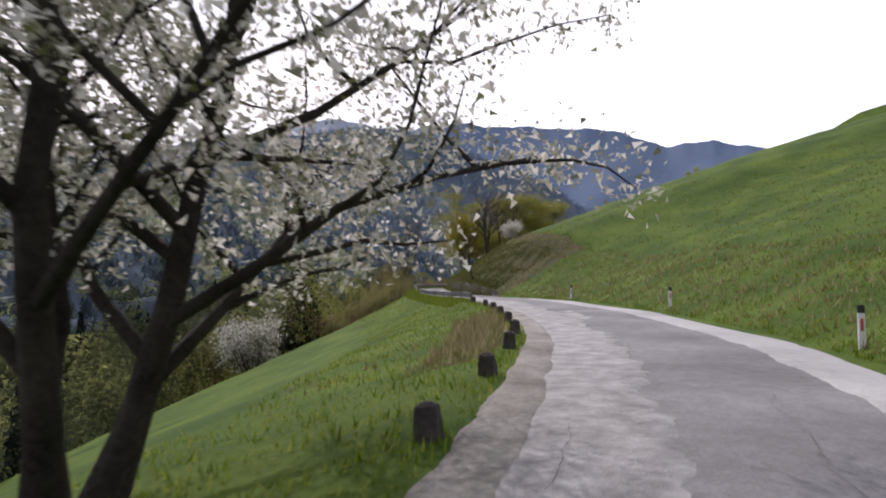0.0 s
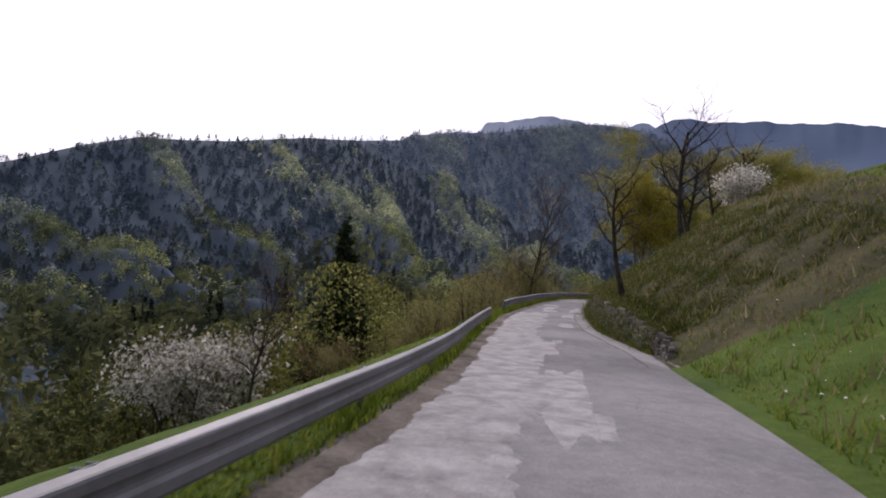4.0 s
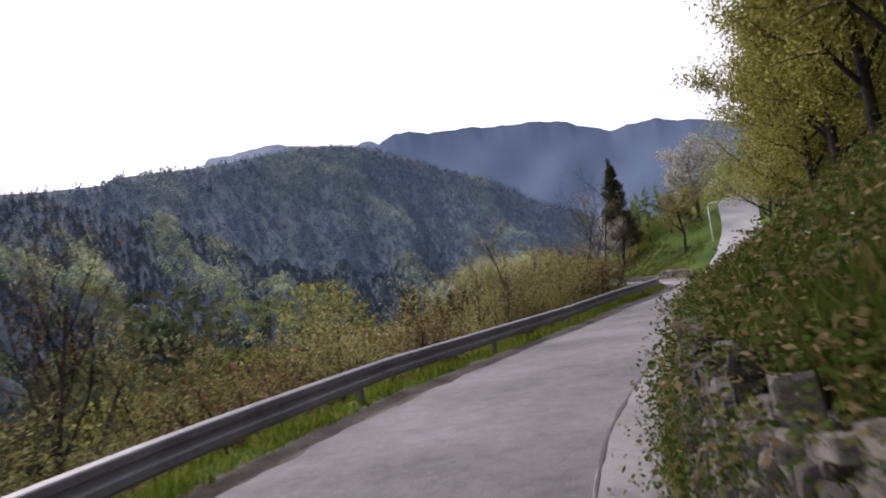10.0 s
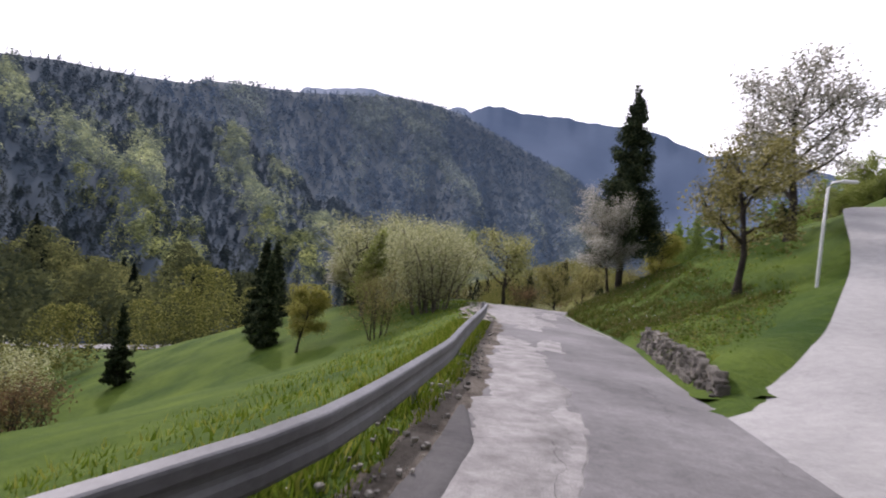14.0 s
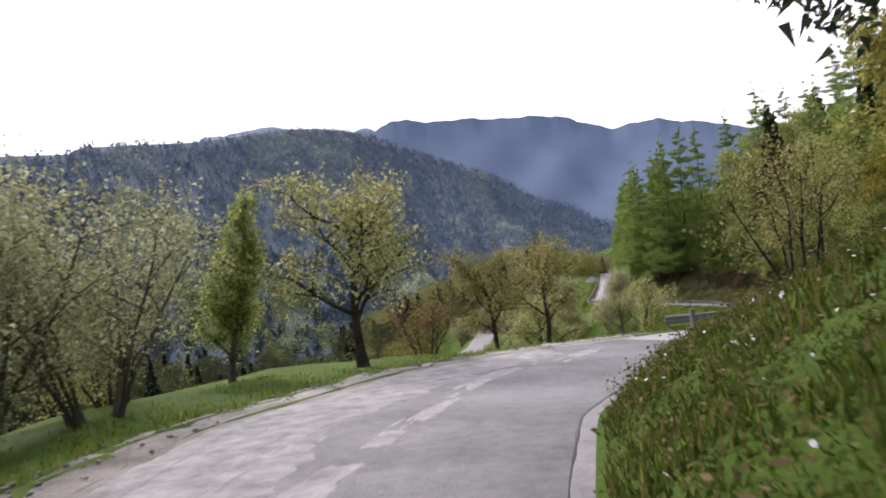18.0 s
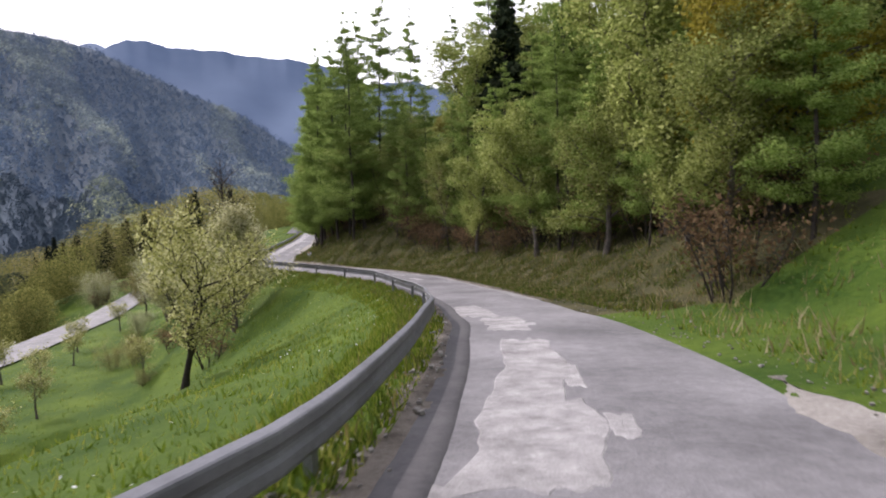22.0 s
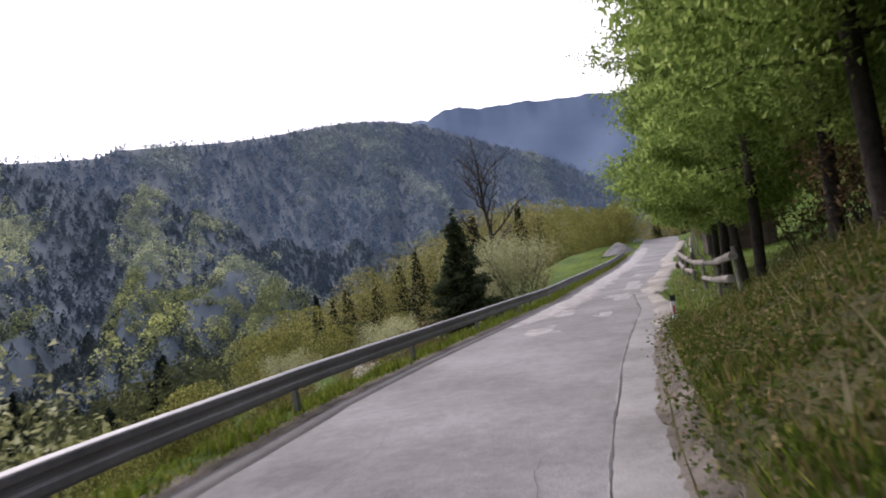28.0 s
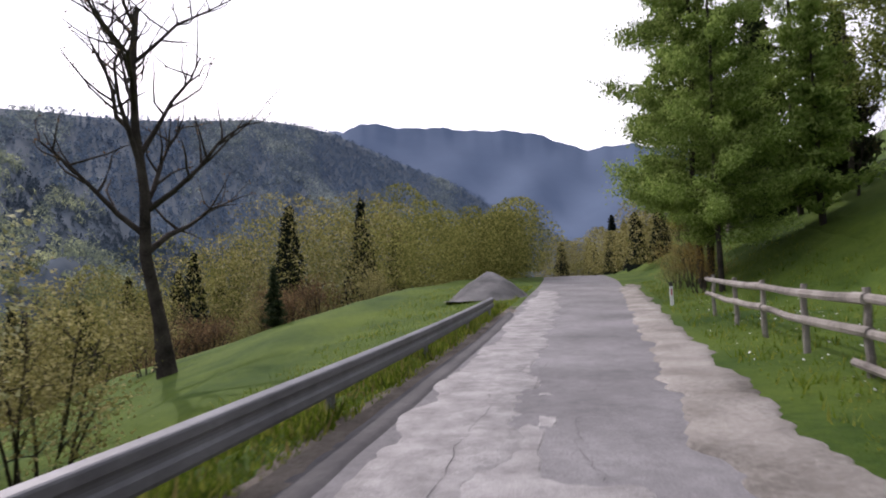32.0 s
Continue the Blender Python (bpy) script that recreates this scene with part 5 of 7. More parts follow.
def plant(kind, x, y, scale=1.0, turn=0.0, name="tree", label="", sink=0.0, lean=0.0, high=None):
    z = ground_at(x, y) - sink
    m = Matrix.Translation((x, y, z)) @ Matrix.Rotation(turn, 4, "Z") @ Matrix.Rotation(lean, 4, "Y") @ Matrix.Diagonal((scale, scale, scale * (high or 1.0), 1))
    if kind not in USED:
        USED.add(kind)
        del kind["spare"]
        kind.matrix_basis = m
        ob = kind
    else:
        ob = copy_thing(kind, m)
        if "spare" in ob:
            del ob["spare"]
    ob.name = name
    if label:
        ob["label"] = label
    return ob


def plant_su(kind, s, u, scale=1.0, turn=0.0, **more):
    p = on_road(s, u)
    return plant(kind, p[0], p[1], scale, turn, **more)


CHERRY = proto(broadleaf(11, 6.6, 4.3, 0.25, M_BARK, L_BLOSSOM, 60000, 0.046, first=0.16, stems=2, kids=(12, 8, 5), levels=3, lean=(0.05, 0.0), cloud=0.16), "old blossoming cherry tree with dark forked limbs over the verge", "cherry tree")
BLOSSOM = proto(broadleaf(12, 4.6, 2.6, 0.16, M_BARK, L_BLOSSOM, 12350, 0.072, first=0.3, kids=(10, 6, 4), cloud=0.2), "white blossoming fruit tree on the grass slope", "fruit tree", "blossoming trees")
ORCHARD_A = proto(broadleaf(13, 4.4, 2.7, 0.17, M_BARK, L_PALE, 7800, 0.072, first=0.32, kids=(10, 7, 4), cloud=0.2), "spreading old fruit tree with young pale leaves", "fruit tree", "orchard trees")
ORCHARD_C = proto(broadleaf(56, 5.8, 2.7, 0.11, M_BARK, L_BLOSSOM, 26000, 0.05, first=0.3, kids=(12, 8, 5), cloud=0.2), "leaning fruit tree with pale flowering twigs", "fruit tree", "orchard trees")
BANKTREE = proto(broadleaf(57, 6.6, 3.9, 0.17, M_BARK, L_PALE, 34000, 0.052, first=0.26, stems=2, kids=(11, 8, 5), cloud=0.2), "spreading tree with pale backlit young leaves above the bank", "tree", "bank trees")
ORCHARD_B = proto(broadleaf(14, 4.6, 2.2, 0.13, M_BARK, L_HAZEL, 6600, 0.070, first=0.3, kids=(9, 6, 4), cloud=0.2), "dark-stemmed fruit tree with sparse brownish leaves", "fruit tree", "orchard trees")
ORCHARD_D = proto(broadleaf(58, 4.4, 2.5, 0.12, M_BARK, L_PALE, 8200, 0.062, first=0.2, kids=(10, 8, 5), rise=0.14, cloud=0.16), "low-forked fruit tree with dark stems and pale young leaves", "fruit tree", "orchard trees")
SMALL = proto(broadleaf(15, 2.9, 1.4, 0.08, M_BARKG, L_PALE, 1330, 0.080, first=0.4, kids=(7, 5, 3), cloud=0.16), "small young orchard tree with few leaves", "fruit tree", "orchard trees")
CONE = proto(broadleaf(16, 5.6, 2.5, 0.12, M_BARKG, L_CREAM, 26000, 0.058, first=0.12, kids=(20, 7, 4), rise=0.12, cone=True, cloud=0.2), "tall conical tree covered with pale yellow-green young leaves", "tree", "conical trees below the rail")
BARE_A = proto(broadleaf(17, 9.8, 4.2, 0.125, M_BARK, L_BROWN, 3000, 0.05, first=0.28, kids=(14, 8, 7), rise=0.2, cloud=0.1), "bare-branched tree with swelling buds beyond the rail", "tree", "bare trees")
BARE_B = proto(broadleaf(18, 8.0, 3.2, 0.1, M_BARK, L_BROWN, 3200, 0.04, first=0.25, stems=4, kids=(7, 6, 5), rise=0.16, cloud=0.12), "many-stemmed bare tree with upright twigs behind the rail", "tree", "bare trees")
OLD_BARE = proto(broadleaf(19, 13.0, 5.0, 0.26, M_BARK, L_BROWN, 665, 0.064, first=0.3, kids=(13, 9, 8), rise=0.12, cloud=0.1), "tall old bare tree with a dark trunk on the meadow edge", "tree")
LEANER = proto(broadleaf(20, 8.0, 3.6, 0.2, M_BARK, L_BROWN, 2600, 0.036, first=0.4, kids=(9, 7, 6), rise=0.08, lean=(-0.3, -0.1), cloud=0.14), "leaning dark tree with thin budding twigs above the bank", "tree", "bank trees")
THIN = proto(broadleaf(21, 7.5, 1.7, 0.075, M_BARK, L_HAZEL, 1900, 0.05, first=0.3, kids=(9, 4, 3), rise=0.12, cloud=0.16), "thin straight young tree with a few spring leaves", "tree", "young trees beyond the rail")
BIRCH = proto(broadleaf(22, 10.5, 3.4, 0.12, M_BIRCH, L_OLIVE, 24000, 0.055, first=0.3, kids=(16, 6, 4), rise=-0.12, cloud=0.22), "white-barked birch with drooping olive-green twigs", "birch", "birches")
WILLOW = proto(broadleaf(23, 8.0, 3.1, 0.18, M_BARKG, L_YELLOW, 16150, 0.104, first=0.2, stems=2, kids=(12, 6, 4), rise=-0.05, cloud=0.28), "yellow-flowering willow on the bank", "willow", "yellow willows")
LEAFY_A = proto(broadleaf(24, 8.5, 3.3, 0.18, M_BARK, L_OLIVE, 16150, 0.120, first=0.18, kids=(13, 7, 4), cloud=0.32), "bushy tree with dense olive-green spring leaves", "tree", "leafy trees")
LEAFY_N = proto(broadleaf(54, 8.0, 3.6, 0.13, M_BARK, L_OLIVE, 30000, 0.062, first=0.14, kids=(15, 8, 5), cloud=0.26), "overhanging hazel with dense small olive leaves", "tree", "bank trees")
LEAFY_B = proto(broadleaf(25, 9.5, 3.0, 0.18, M_BARKG, L_FRESH, 26000, 0.085, first=0.2, kids=(14, 6, 4), cloud=0.32), "broadleaf tree in fresh bright green leaf", "tree", "leafy trees")
POPLAR = proto(broadleaf(26, 7.5, 1.9, 0.12, M_BARKG, L_FRESH, 12000, 0.08, first=0.08, kids=(22, 5, 3), rise=0.2, cone=True, cloud=0.22), "slender poplar in yellow-green leaf", "poplar", "poplars")
BUSH_O = proto(broadleaf(27, 3.3, 1.2, 0.06, M_BARK, L_HAZEL, 6000, 0.044, first=0.25, stems=7, kids=(5, 4, 3), cloud=0.22), "many-stemmed hazel bush with small olive leaves", "bush", "roadside bushes")
BUSH_P = proto(broadleaf(28, 4.0, 1.5, 0.07, M_BARKG, L_SILVER, 13000, 0.045, first=0.2, stems=9, kids=(6, 4, 3), cloud=0.22), "large many-stemmed willow bush with pale silvery leaves", "bush", "roadside bushes")
BUSH_G = proto(broadleaf(29, 3.4, 1.2, 0.06, M_BARK, L_ORANGE, 2600, 0.045, first=0.3, stems=7, kids=(5, 4, 3), cloud=0.2), "bush with orange-tinted young leaves", "bush", "roadside bushes")
BUSH_B = proto(broadleaf(30, 2.6, 1.1, 0.05, M_BARK, L_BROWN, 1463, 0.072, first=0.2, stems=8, kids=(5, 4, 3), cloud=0.2), "low reddish-brown leafless bush", "bush", "undergrowth bushes")
BUSH_W = proto(broadleaf(31, 2.8, 1.3, 0.06, M_BARK, L_BLOSSOM, 4940, 0.080, first=0.15, stems=6, kids=(6, 4, 3), cloud=0.2), "white blossoming blackthorn bush", "bush", "blossoming bushes")
SPRUCE_A = proto(conifer(41, 11.5, 2.5, 0.2, L_SPRUCE, 0.2, 0.06, 4.2), "dark green spruce with drooping branches", "spruce", "spruces")
SPRUCE_C = proto(conifer(47, 12.6, 2.8, 0.2, L_SPRUCE, 0.075, 0.25, 24, gap=0.021, loose=0.2), "tall dark spruce with drooping boughs over the road", "spruce", "spruces")
SPRUCE_D = proto(conifer(49, 9.5, 3.3, 0.16, L_SPRUCE, 0.11, 0.03, 12), "dense dark spruce with wide boughs", "spruce", "spruces")
SPRUCE_B = proto(conifer(42, 9.0, 1.8, 0.16, L_SPRUCE, 0.2, 0.03, 3.4), "narrow dark green spruce tree", "spruce", "spruces")
LARCH_A = proto(conifer(43, 13.5, 2.3, 0.2, L_LARCH, 0.11, 0.24, 13, True), "tall larch with soft bright green needles", "larch", "larches")
LARCH_C = proto(conifer(46, 13.0, 2.6, 0.085, L_LARCH, 0.04, 0.15, 60, True), "tall roadside larch with drooping bright green needles", "larch", "larches")
LARCH_B = proto(conifer(44, 8.5, 1.8, 0.11, L_LARCH, 0.11, 0.1, 11, True), "young larch with fresh light green needles", "larch", "larches")

RT = random.Random(77)


def rnd(a, b):
    return a + (b - a) * RT.random()


# ---------------------------------------------------------------- trees: places
plant_su(CHERRY, 3.9, -4.3, 1.0, 0.9, name="cherry_tree")
plant(SPRUCE_A, -23.9, 64.9, 1.0, name="spruce", sink=0.3)
plant(BARE_A, -21.0, 55.4, 0.62, 1.0)
plant(BUSH_W, -22.8, 53.0, 1.5, 0.3, name="bush")
plant(BUSH_W, -25.0, 57.0, 1.3, 1.3, name="bush")
plant(BUSH_W, -1.5, 64.0, 0.42, 1.3, name="bush")
plant_su(LEANER, 66.4, 5.4, 0.8, 0.9, sink=0.2)
plant(LEANER, -3.4, 54.8, 0.56, 0.2, sink=0.05, label="small leaning tree with dark limbs and budding twigs")
plant_su(LEANER, 71.5, 6.0, 0.75, 5.6, sink=0.2)
plant_su(WILLOW, 75.4, 2.9, 0.6, 0.4, name="willow", high=1.35)
plant_su(BIRCH, 77.4, 2.9, 0.85, 0.3, name="birch", lean=-0.12)
plant_su(BIRCH, 79.0, 2.7, 0.92, 2.3, name="birch", lean=0.1)
for s, u, k, sc in ((73.0, 5.6, LEANER, 0.8), (74.5, 7.5, LEANER, 0.8), (70.5, 8.0, LEANER, 0.8), (81.2, 3.6, LEAFY_N, 0.62), (83.5, 3.4, LEAFY_N, 1.02), (86.0, 3.0, LEAFY_N, 0.99), (88.4, 3.2, LEAFY_N, 1.05), (90.8, 3.0, LEAFY_N, 0.96), (93.2, 3.2, LEAFY_N, 1.05), (95.6, 2.9, LEAFY_N, 0.99), (98.0, 3.1, LEAFY_N, 1.05), (100.4, 3.2, LEAFY_N, 0.96), (102.8, 3.7, LEAFY_N, 0.96), (105.2, 4.6, LEAFY_N, 0.96), (89.5, 5.0, LEAFY_N, 1.02), (94.0, 5.2, LEAFY_N, 1.08), (99.0, 5.2, LEAFY_N, 1.08), (103.5, 5.6, LEAFY_N, 1.08), (108.5, 7.0, LEAFY_A, 0.55)):
    plant_su(k, s, u, sc * rnd(0.92, 1.08), rnd(0, 6.28), sink=0.2)
for k in range(12):
    plant((SPRUCE_B, LEAFY_A, BUSH_O)[k % 3], rnd(34, 58), rnd(88, 112), rnd(0.5, 0.8), rnd(0, 6.28), name=("spruce", "tree", "bush")[k % 3])
for k, (s, u, sc) in enumerate(((87.2, 6.6, 1.3), (90.0, 7.4, 1.35), (93.0, 7.8, 1.4), (96.5, 7.6, 1.35), (100.0, 8.0, 1.4))):
    plant_su(LEAFY_N, s, u, sc, 0.7 * k, sink=0.2)
plant(BANKTREE, -2.5, 112.3, 0.95, 0.6, sink=0.2)
for x, y, sc in ((-1.0, 106.5, 1.1), (0.4, 109.5, 1.2), (1.8, 107.0, 1.25), (0.6, 114.2, 1.1), (3.4, 111.5, 1.3), (2.6, 116.5, 1.2)):
    plant(LEAFY_N, x, y, sc, rnd(0, 6.28), sink=0.2)
# thicket beyond the second rail
for k in range(56):
    s = 57 + 46 * (k + rnd(0, 1)) / 56
    lat = rnd(2.0, 3.8) if k % 2 else rnd(3.8, 9.0)
    kind = (BUSH_O, BUSH_O, BUSH_B, BUSH_O, BUSH_G if s > 96 else BUSH_O, BUSH_O)[k % 6]
    plant_su(kind, s, float(edge_left(s)) - lat, rnd(0.7, 1.05), rnd(0, 6.28), name="bush", sink=0.1)
for k in range(60):
    s = 60 + 42 * (k + rnd(0, 1)) / 60
    plant_su(THIN if k % 3 else BARE_B, s, float(edge_left(s)) - rnd(2.2, 9.5) - (16 if k < 2 else 0), rnd(0.65, 1.1) * (1 if k % 3 else 0.75) * (1 if k < 2 else 0.6 if 72 < s < 82 else 0.5), rnd(0, 6.28), lean=rnd(-0.08, 0.08), sink=0.2)
for k in range(40):
    s = 72.5 + 9.5 * (k + rnd(0, 1)) / 40
    plant_su(BARE_B if k % 3 == 0 else THIN, s, float(edge_left(s)) - rnd(2.2, 5.0), rnd(0.5, 0.72) * (1 if k % 3 else 1.1), rnd(0, 6.28), lean=rnd(-0.08, 0.08), sink=0.2)
for k in range(26):
    s = 86 + 20 * (k + rnd(0, 1)) / 26
    kind = (BUSH_B, BARE_B, BUSH_O, BARE_B, THIN)[k % 5]
    plant_su(kind, s, float(edge_left(s)) - rnd(2.0, 5.0), rnd(0.75, 1.0) * (0.5 if kind is BARE_B else 0.6 if kind is THIN else 1), rnd(0, 6.28), name="bush" if kind in (BUSH_O, BUSH_B) else "tree", sink=0.1)
plant_su(BARE_A, 75.6, -4.6, 1.35, 0.5, sink=0.4)
plant_su(BARE_A, 84.5, -7.0, 0.75, 2.5, sink=0.4)
for s, u, sc in ((98.5, -4.6, 0.7), (100.5, -5.0, 0.8), (102.5, -4.8, 0.7), (99.6, -6.4, 0.85), (103.0, -6.4, 0.7)):
    plant_su(BUSH_G, s, u, sc, rnd(0, 6.28), name="bush")
plant_su(BARE_B, 107.6, -4.3, 0.95, 0.8, sink=0.3)
plant_su(BUSH_O, 104.8, -5.6, 1.1, 0.8, name="bush")
plant_su(BUSH_O, 106.2, -8.0, 1.2, 2.8, name="bush")
plant_su(THIN, 109.5, -5.2, 0.8, 1.8)
for k in range(34):
    s = 103 + 33 * (k + rnd(0, 1)) / 34
    lat = rnd(6.0, 12.0) if s < 111 else rnd(17.0, 26.0)
    kind = (BUSH_O, BUSH_P, BUSH_B, BUSH_O, SPRUCE_B, BUSH_O)[k % 6]
    lat += 6 if kind is BUSH_P and s < 111 else 0
    plant_su(kind, s, float(edge_left(s)) - lat, rnd(0.8, 1.25) * (0.7 if kind is SPRUCE_B else 1), rnd(0, 6.28), name="spruce" if kind is SPRUCE_B else "bush", sink=0.2)
for k, (s, u, sc) in enumerate(((103.4, -6.2, 1.2), (104.4, -7.0, 1.3), (105.4, -6.6, 1.2), (106.6, -7.2, 1.25), (103.8, -8.2, 1.4), (105.6, -9.0, 1.4), (107.4, -8.6, 1.3))):
    plant_su((BUSH_B, BUSH_O)[k % 2], s, u, sc, 0.9 * k, name="bush", sink=0.1)
# lane and its slope
plant(BLOSSOM, -0.5, 137.2, 1.18, 1.4, name="fruit_tree")
plant(ORCHARD_B, -2.6, 139.3, 0.6, 3.4, name="fruit_tree")
plant(ORCHARD_B, -3.1, 131.4, 1.6, 0.4, name="fruit_tree", label="slender young fruit tree with thin budding twigs by the lane")
plant(BLOSSOM, 0.9, 121.2, 0.55, 0.2, name="fruit_tree", label="tall fruit tree with white blossom above the lane")
plant(LEAFY_N, 3.0, 119.0, 0.65, 0.2)
plant(LEAFY_B, 7.5, 128.5, 0.95, 2.2)
plant(LEAFY_A, 3.6, 117.0, 0.9, 1.2)
plant(LEAFY_A, 9.0, 119.5, 1.0, 4.2)
for k in range(16):
    plant((LEAFY_A, SPRUCE_B, BUSH_O, LEAFY_B)[k % 4], rnd(4, 26), rnd(146, 158) if k % 2 else rnd(104, 116) + 2, rnd(0.5, 0.8), rnd(0, 6.28))
plant_su(SPRUCE_C, 142.5, 2.7, 0.84, 0.0, name="spruce", sink=0.3)
plant_su(ORCHARD_C, 141.2, 2.15, 0.68, 0.7, name="fruit_tree", lean=-0.26, label="leaning fruit tree with pale flowering twigs above the road")
plant_su(LEAFY_A, 147.8, 4.4, 0.7, 0.7)
plant_su(BUSH_O, 149.2, 3.2, 0.8, 0.7, name="bush")
# left of the middle bends
plant_su(BUSH_P, 140.8, -6.2, 0.95, 0.3, name="bush")
plant_su(BUSH_P, 141.4, -7.0, 0.98, 2.3, name="bush")
plant_su(BUSH_P, 143.8, -7.8, 1.0, 4.0, name="bush")
plant_su(BUSH_O, 146.2, -8.4, 0.9, 4.0, name="bush")
plant_su(POPLAR, 152.2, -10.6, 0.72, 1.0, name="poplar")
plant_su(BUSH_P, 147.5, -10.5, 1.15, 1.0, name="bush")
plant_su(BUSH_P, 149.3, -9.6, 1.0, 2.0, name="bush")
plant_su(BUSH_O, 150.6, -11.6, 1.2, 2.0, name="bush")
plant_su(CONE, 147.2, -14.0, 0.85, 2.0)
plant_su(BUSH_P, 145.0, -11.5, 1.2, 5.0, name="bush")
plant_su(POPLAR, 143.0, -11.0, 0.95, 1.0, name="poplar")
plant_su(BUSH_O, 137.0, -8.0, 1.2, 1.0, name="bush")
plant_su(LEAFY_A, 139.0, -12.5, 0.7, 1.0)
plant_su(ORCHARD_A, 154.4, -8.0, 1.0, 0.6, name="fruit_tree")
plant_su(ORCHARD_B, 166.0, -9.4, 1.65, 0.2, name="fruit_tree")
plant_su(ORCHARD_B, 163.8, -10.6, 1.55, 2.2, name="fruit_tree")
plant_su(ORCHARD_A, 170.5, -12.5, 0.8, 3.2, name="fruit_tree")
plant_su(BUSH_B, 158.5, -9.8, 0.9, 3.2, name="bush")
for x, y, sc in ((-25, 140.5, 0.85), (-28.5, 145.5, 1.0), (-34, 140, 0.8), (-22.5, 147.0, 0.75), (-31, 151, 1.0)):
    plant(SPRUCE_B, x, y, sc, rnd(0, 6.28), name="spruce")
plant(BLOSSOM, -24.5, 149.5, 0.55, 1.0, name="fruit_tree")
# meadow orchard
plant(ORCHARD_D, -3.6, 189.7, 1.0, 1.3, name="fruit_tree", label="round-crowned fruit tree with pale young leaves in the meadow")
plant_su(CONE, 208.6, -5.8, 1.4, 0.5)
plant(CONE, -8.4, 215.6, 1.2, 2.5)
plant(BUSH_P, -11.0, 224.5, 1.2, 2.5, name="bush")
plant(BUSH_O, -9.0, 219.0, 1.2, 0.5, name="bush")
plant_su(BUSH_B, 206.5, -7.4, 1.0, 0.5, name="bush")
plant_su(BUSH_B, 212.5, -5.6, 1.0, 1.5, name="bush")
for x, y, sc in ((-20.4, 211.7, 1.0), (-17.5, 214.5, 0.9), (-21.5, 218.5, 1.1), (-14.0, 205.0, 0.9), (-24.0, 206.5, 1.0), (-9.8, 209.5, 0.9), (-18.0, 222.0, 0.9), (-20.0, 229.0, 1.0), (-28.0, 200.0, 1.1), (-19.0, 238.0, 1.0), (-13.0, 198.5, 0.8)):
    plant(SMALL, x, y, sc * 0.95, rnd(0, 6.28), name="fruit_tree")
plant(ORCHARD_B, -18.5, 246.5, 1.5, 1.0, name="fruit_tree")
for x, y, sc in ((-33.5, 206.0, 0.9), (-38.5, 204.0, 1.0), (-31.0, 246.0, 0.9), (-20.0, 262.0, 0.6)):
    plant(BUSH_W, x, y, sc, rnd(0, 6.28), name="bush")
# slope below the last rail
for k in range(15):
    s = 213 + 36 * (k + rnd(0, 1)) / 15
    plant_su((BUSH_O, BUSH_B, BUSH_P, BUSH_O)[k % 4], s, float(edge_left(s)) - rnd(4.5, 11.0), rnd(0.5, 0.9), rnd(0, 6.28), name="bush", sink=0.2)
plant(SPRUCE_D, -11.4, 258.6, 0.93, 1.0, name="spruce", sink=0.4, label="dense dark spruce just beyond the rail")
for x, y, k, sc in ((-8.8, 263.0, BUSH_P, 1.15), (-10.5, 266.0, BUSH_P, 1.2), (-8.2, 268.0, BUSH_O, 1.2), (-12.5, 262.5, BUSH_O, 1.3), (-11.5, 269.5, BUSH_O, 1.2), (-14.0, 266.0, LEAFY_A, 0.6), (-13.0, 255.0, BUSH_B, 1.3), (-9.4, 253.5, BUSH_W, 0.3)):
    plant(k, x, y, sc, rnd(0, 6.28), name="bush" if k is not LEAFY_A else "tree")
plant(OLD_BARE, -12.6, 279.0, 1.0, 0.9)
plant(BUSH_O, -21.0, 282.5, 1.3, 0.9, name="bush")
plant(SPRUCE_B, -11.5, 285.5, 0.45, 0.9, name="spruce", label="short dark rounded spruce bush")
plant(BUSH_O, -16.0, 283.0, 1.1, 0.9, name="bush")
plant(BUSH_O, -24.0, 276.0, 1.2, 0.9, name="bush")
for k in range(20):
    s = 267 + 20 * (k + rnd(0, 1)) / 20
    plant_su((BUSH_O, BUSH_B, BUSH_P, LEAFY_A, BUSH_B)[k % 5], s, float(edge_left(s)) - (rnd(18.0, 28.0) if s > 266 else rnd(7.5, 15.0)), rnd(0.9, 1.3) * (0.6 if k % 5 == 3 else 1), rnd(0, 6.28), name="tree" if k % 5 == 3 else "bush", sink=0.2)
for k in range(26):
    plant_su((BUSH_B, BUSH_O, BUSH_B, BUSH_O)[k % 4], 293 + 22 * rnd(0, 1), -30 + 17 * rnd(0, 1), rnd(0.9, 1.3), rnd(0, 6.28), name="bush", sink=0.1)
# end of the road
for k in range(34):
    y = rnd(308, 368)
    plant((BUSH_O, BUSH_B, LEAFY_A, BUSH_O)[k % 4], rnd(-26, -3) if k % 3 else rnd(9, 22), y, rnd(0.9, 1.4) * (0.62 if k % 4 == 2 else 1), rnd(0, 6.28), name="bush" if k % 4 != 2 else "tree")
for x, y, sc in ((-7.2, 338.4, 0.9), (-12, 352, 1.0), (-17, 356, 1.1), (-22, 350, 1.0), (-4, 362, 0.8), (-27, 346, 1.0), (16, 322, 0.8), (20, 312, 0.9), (24, 300, 1.0), (29, 305, 1.0)):
    plant(SPRUCE_B, x, y, sc * (1.6 if x < 0 else 1), rnd(0, 6.28), name="spruce")
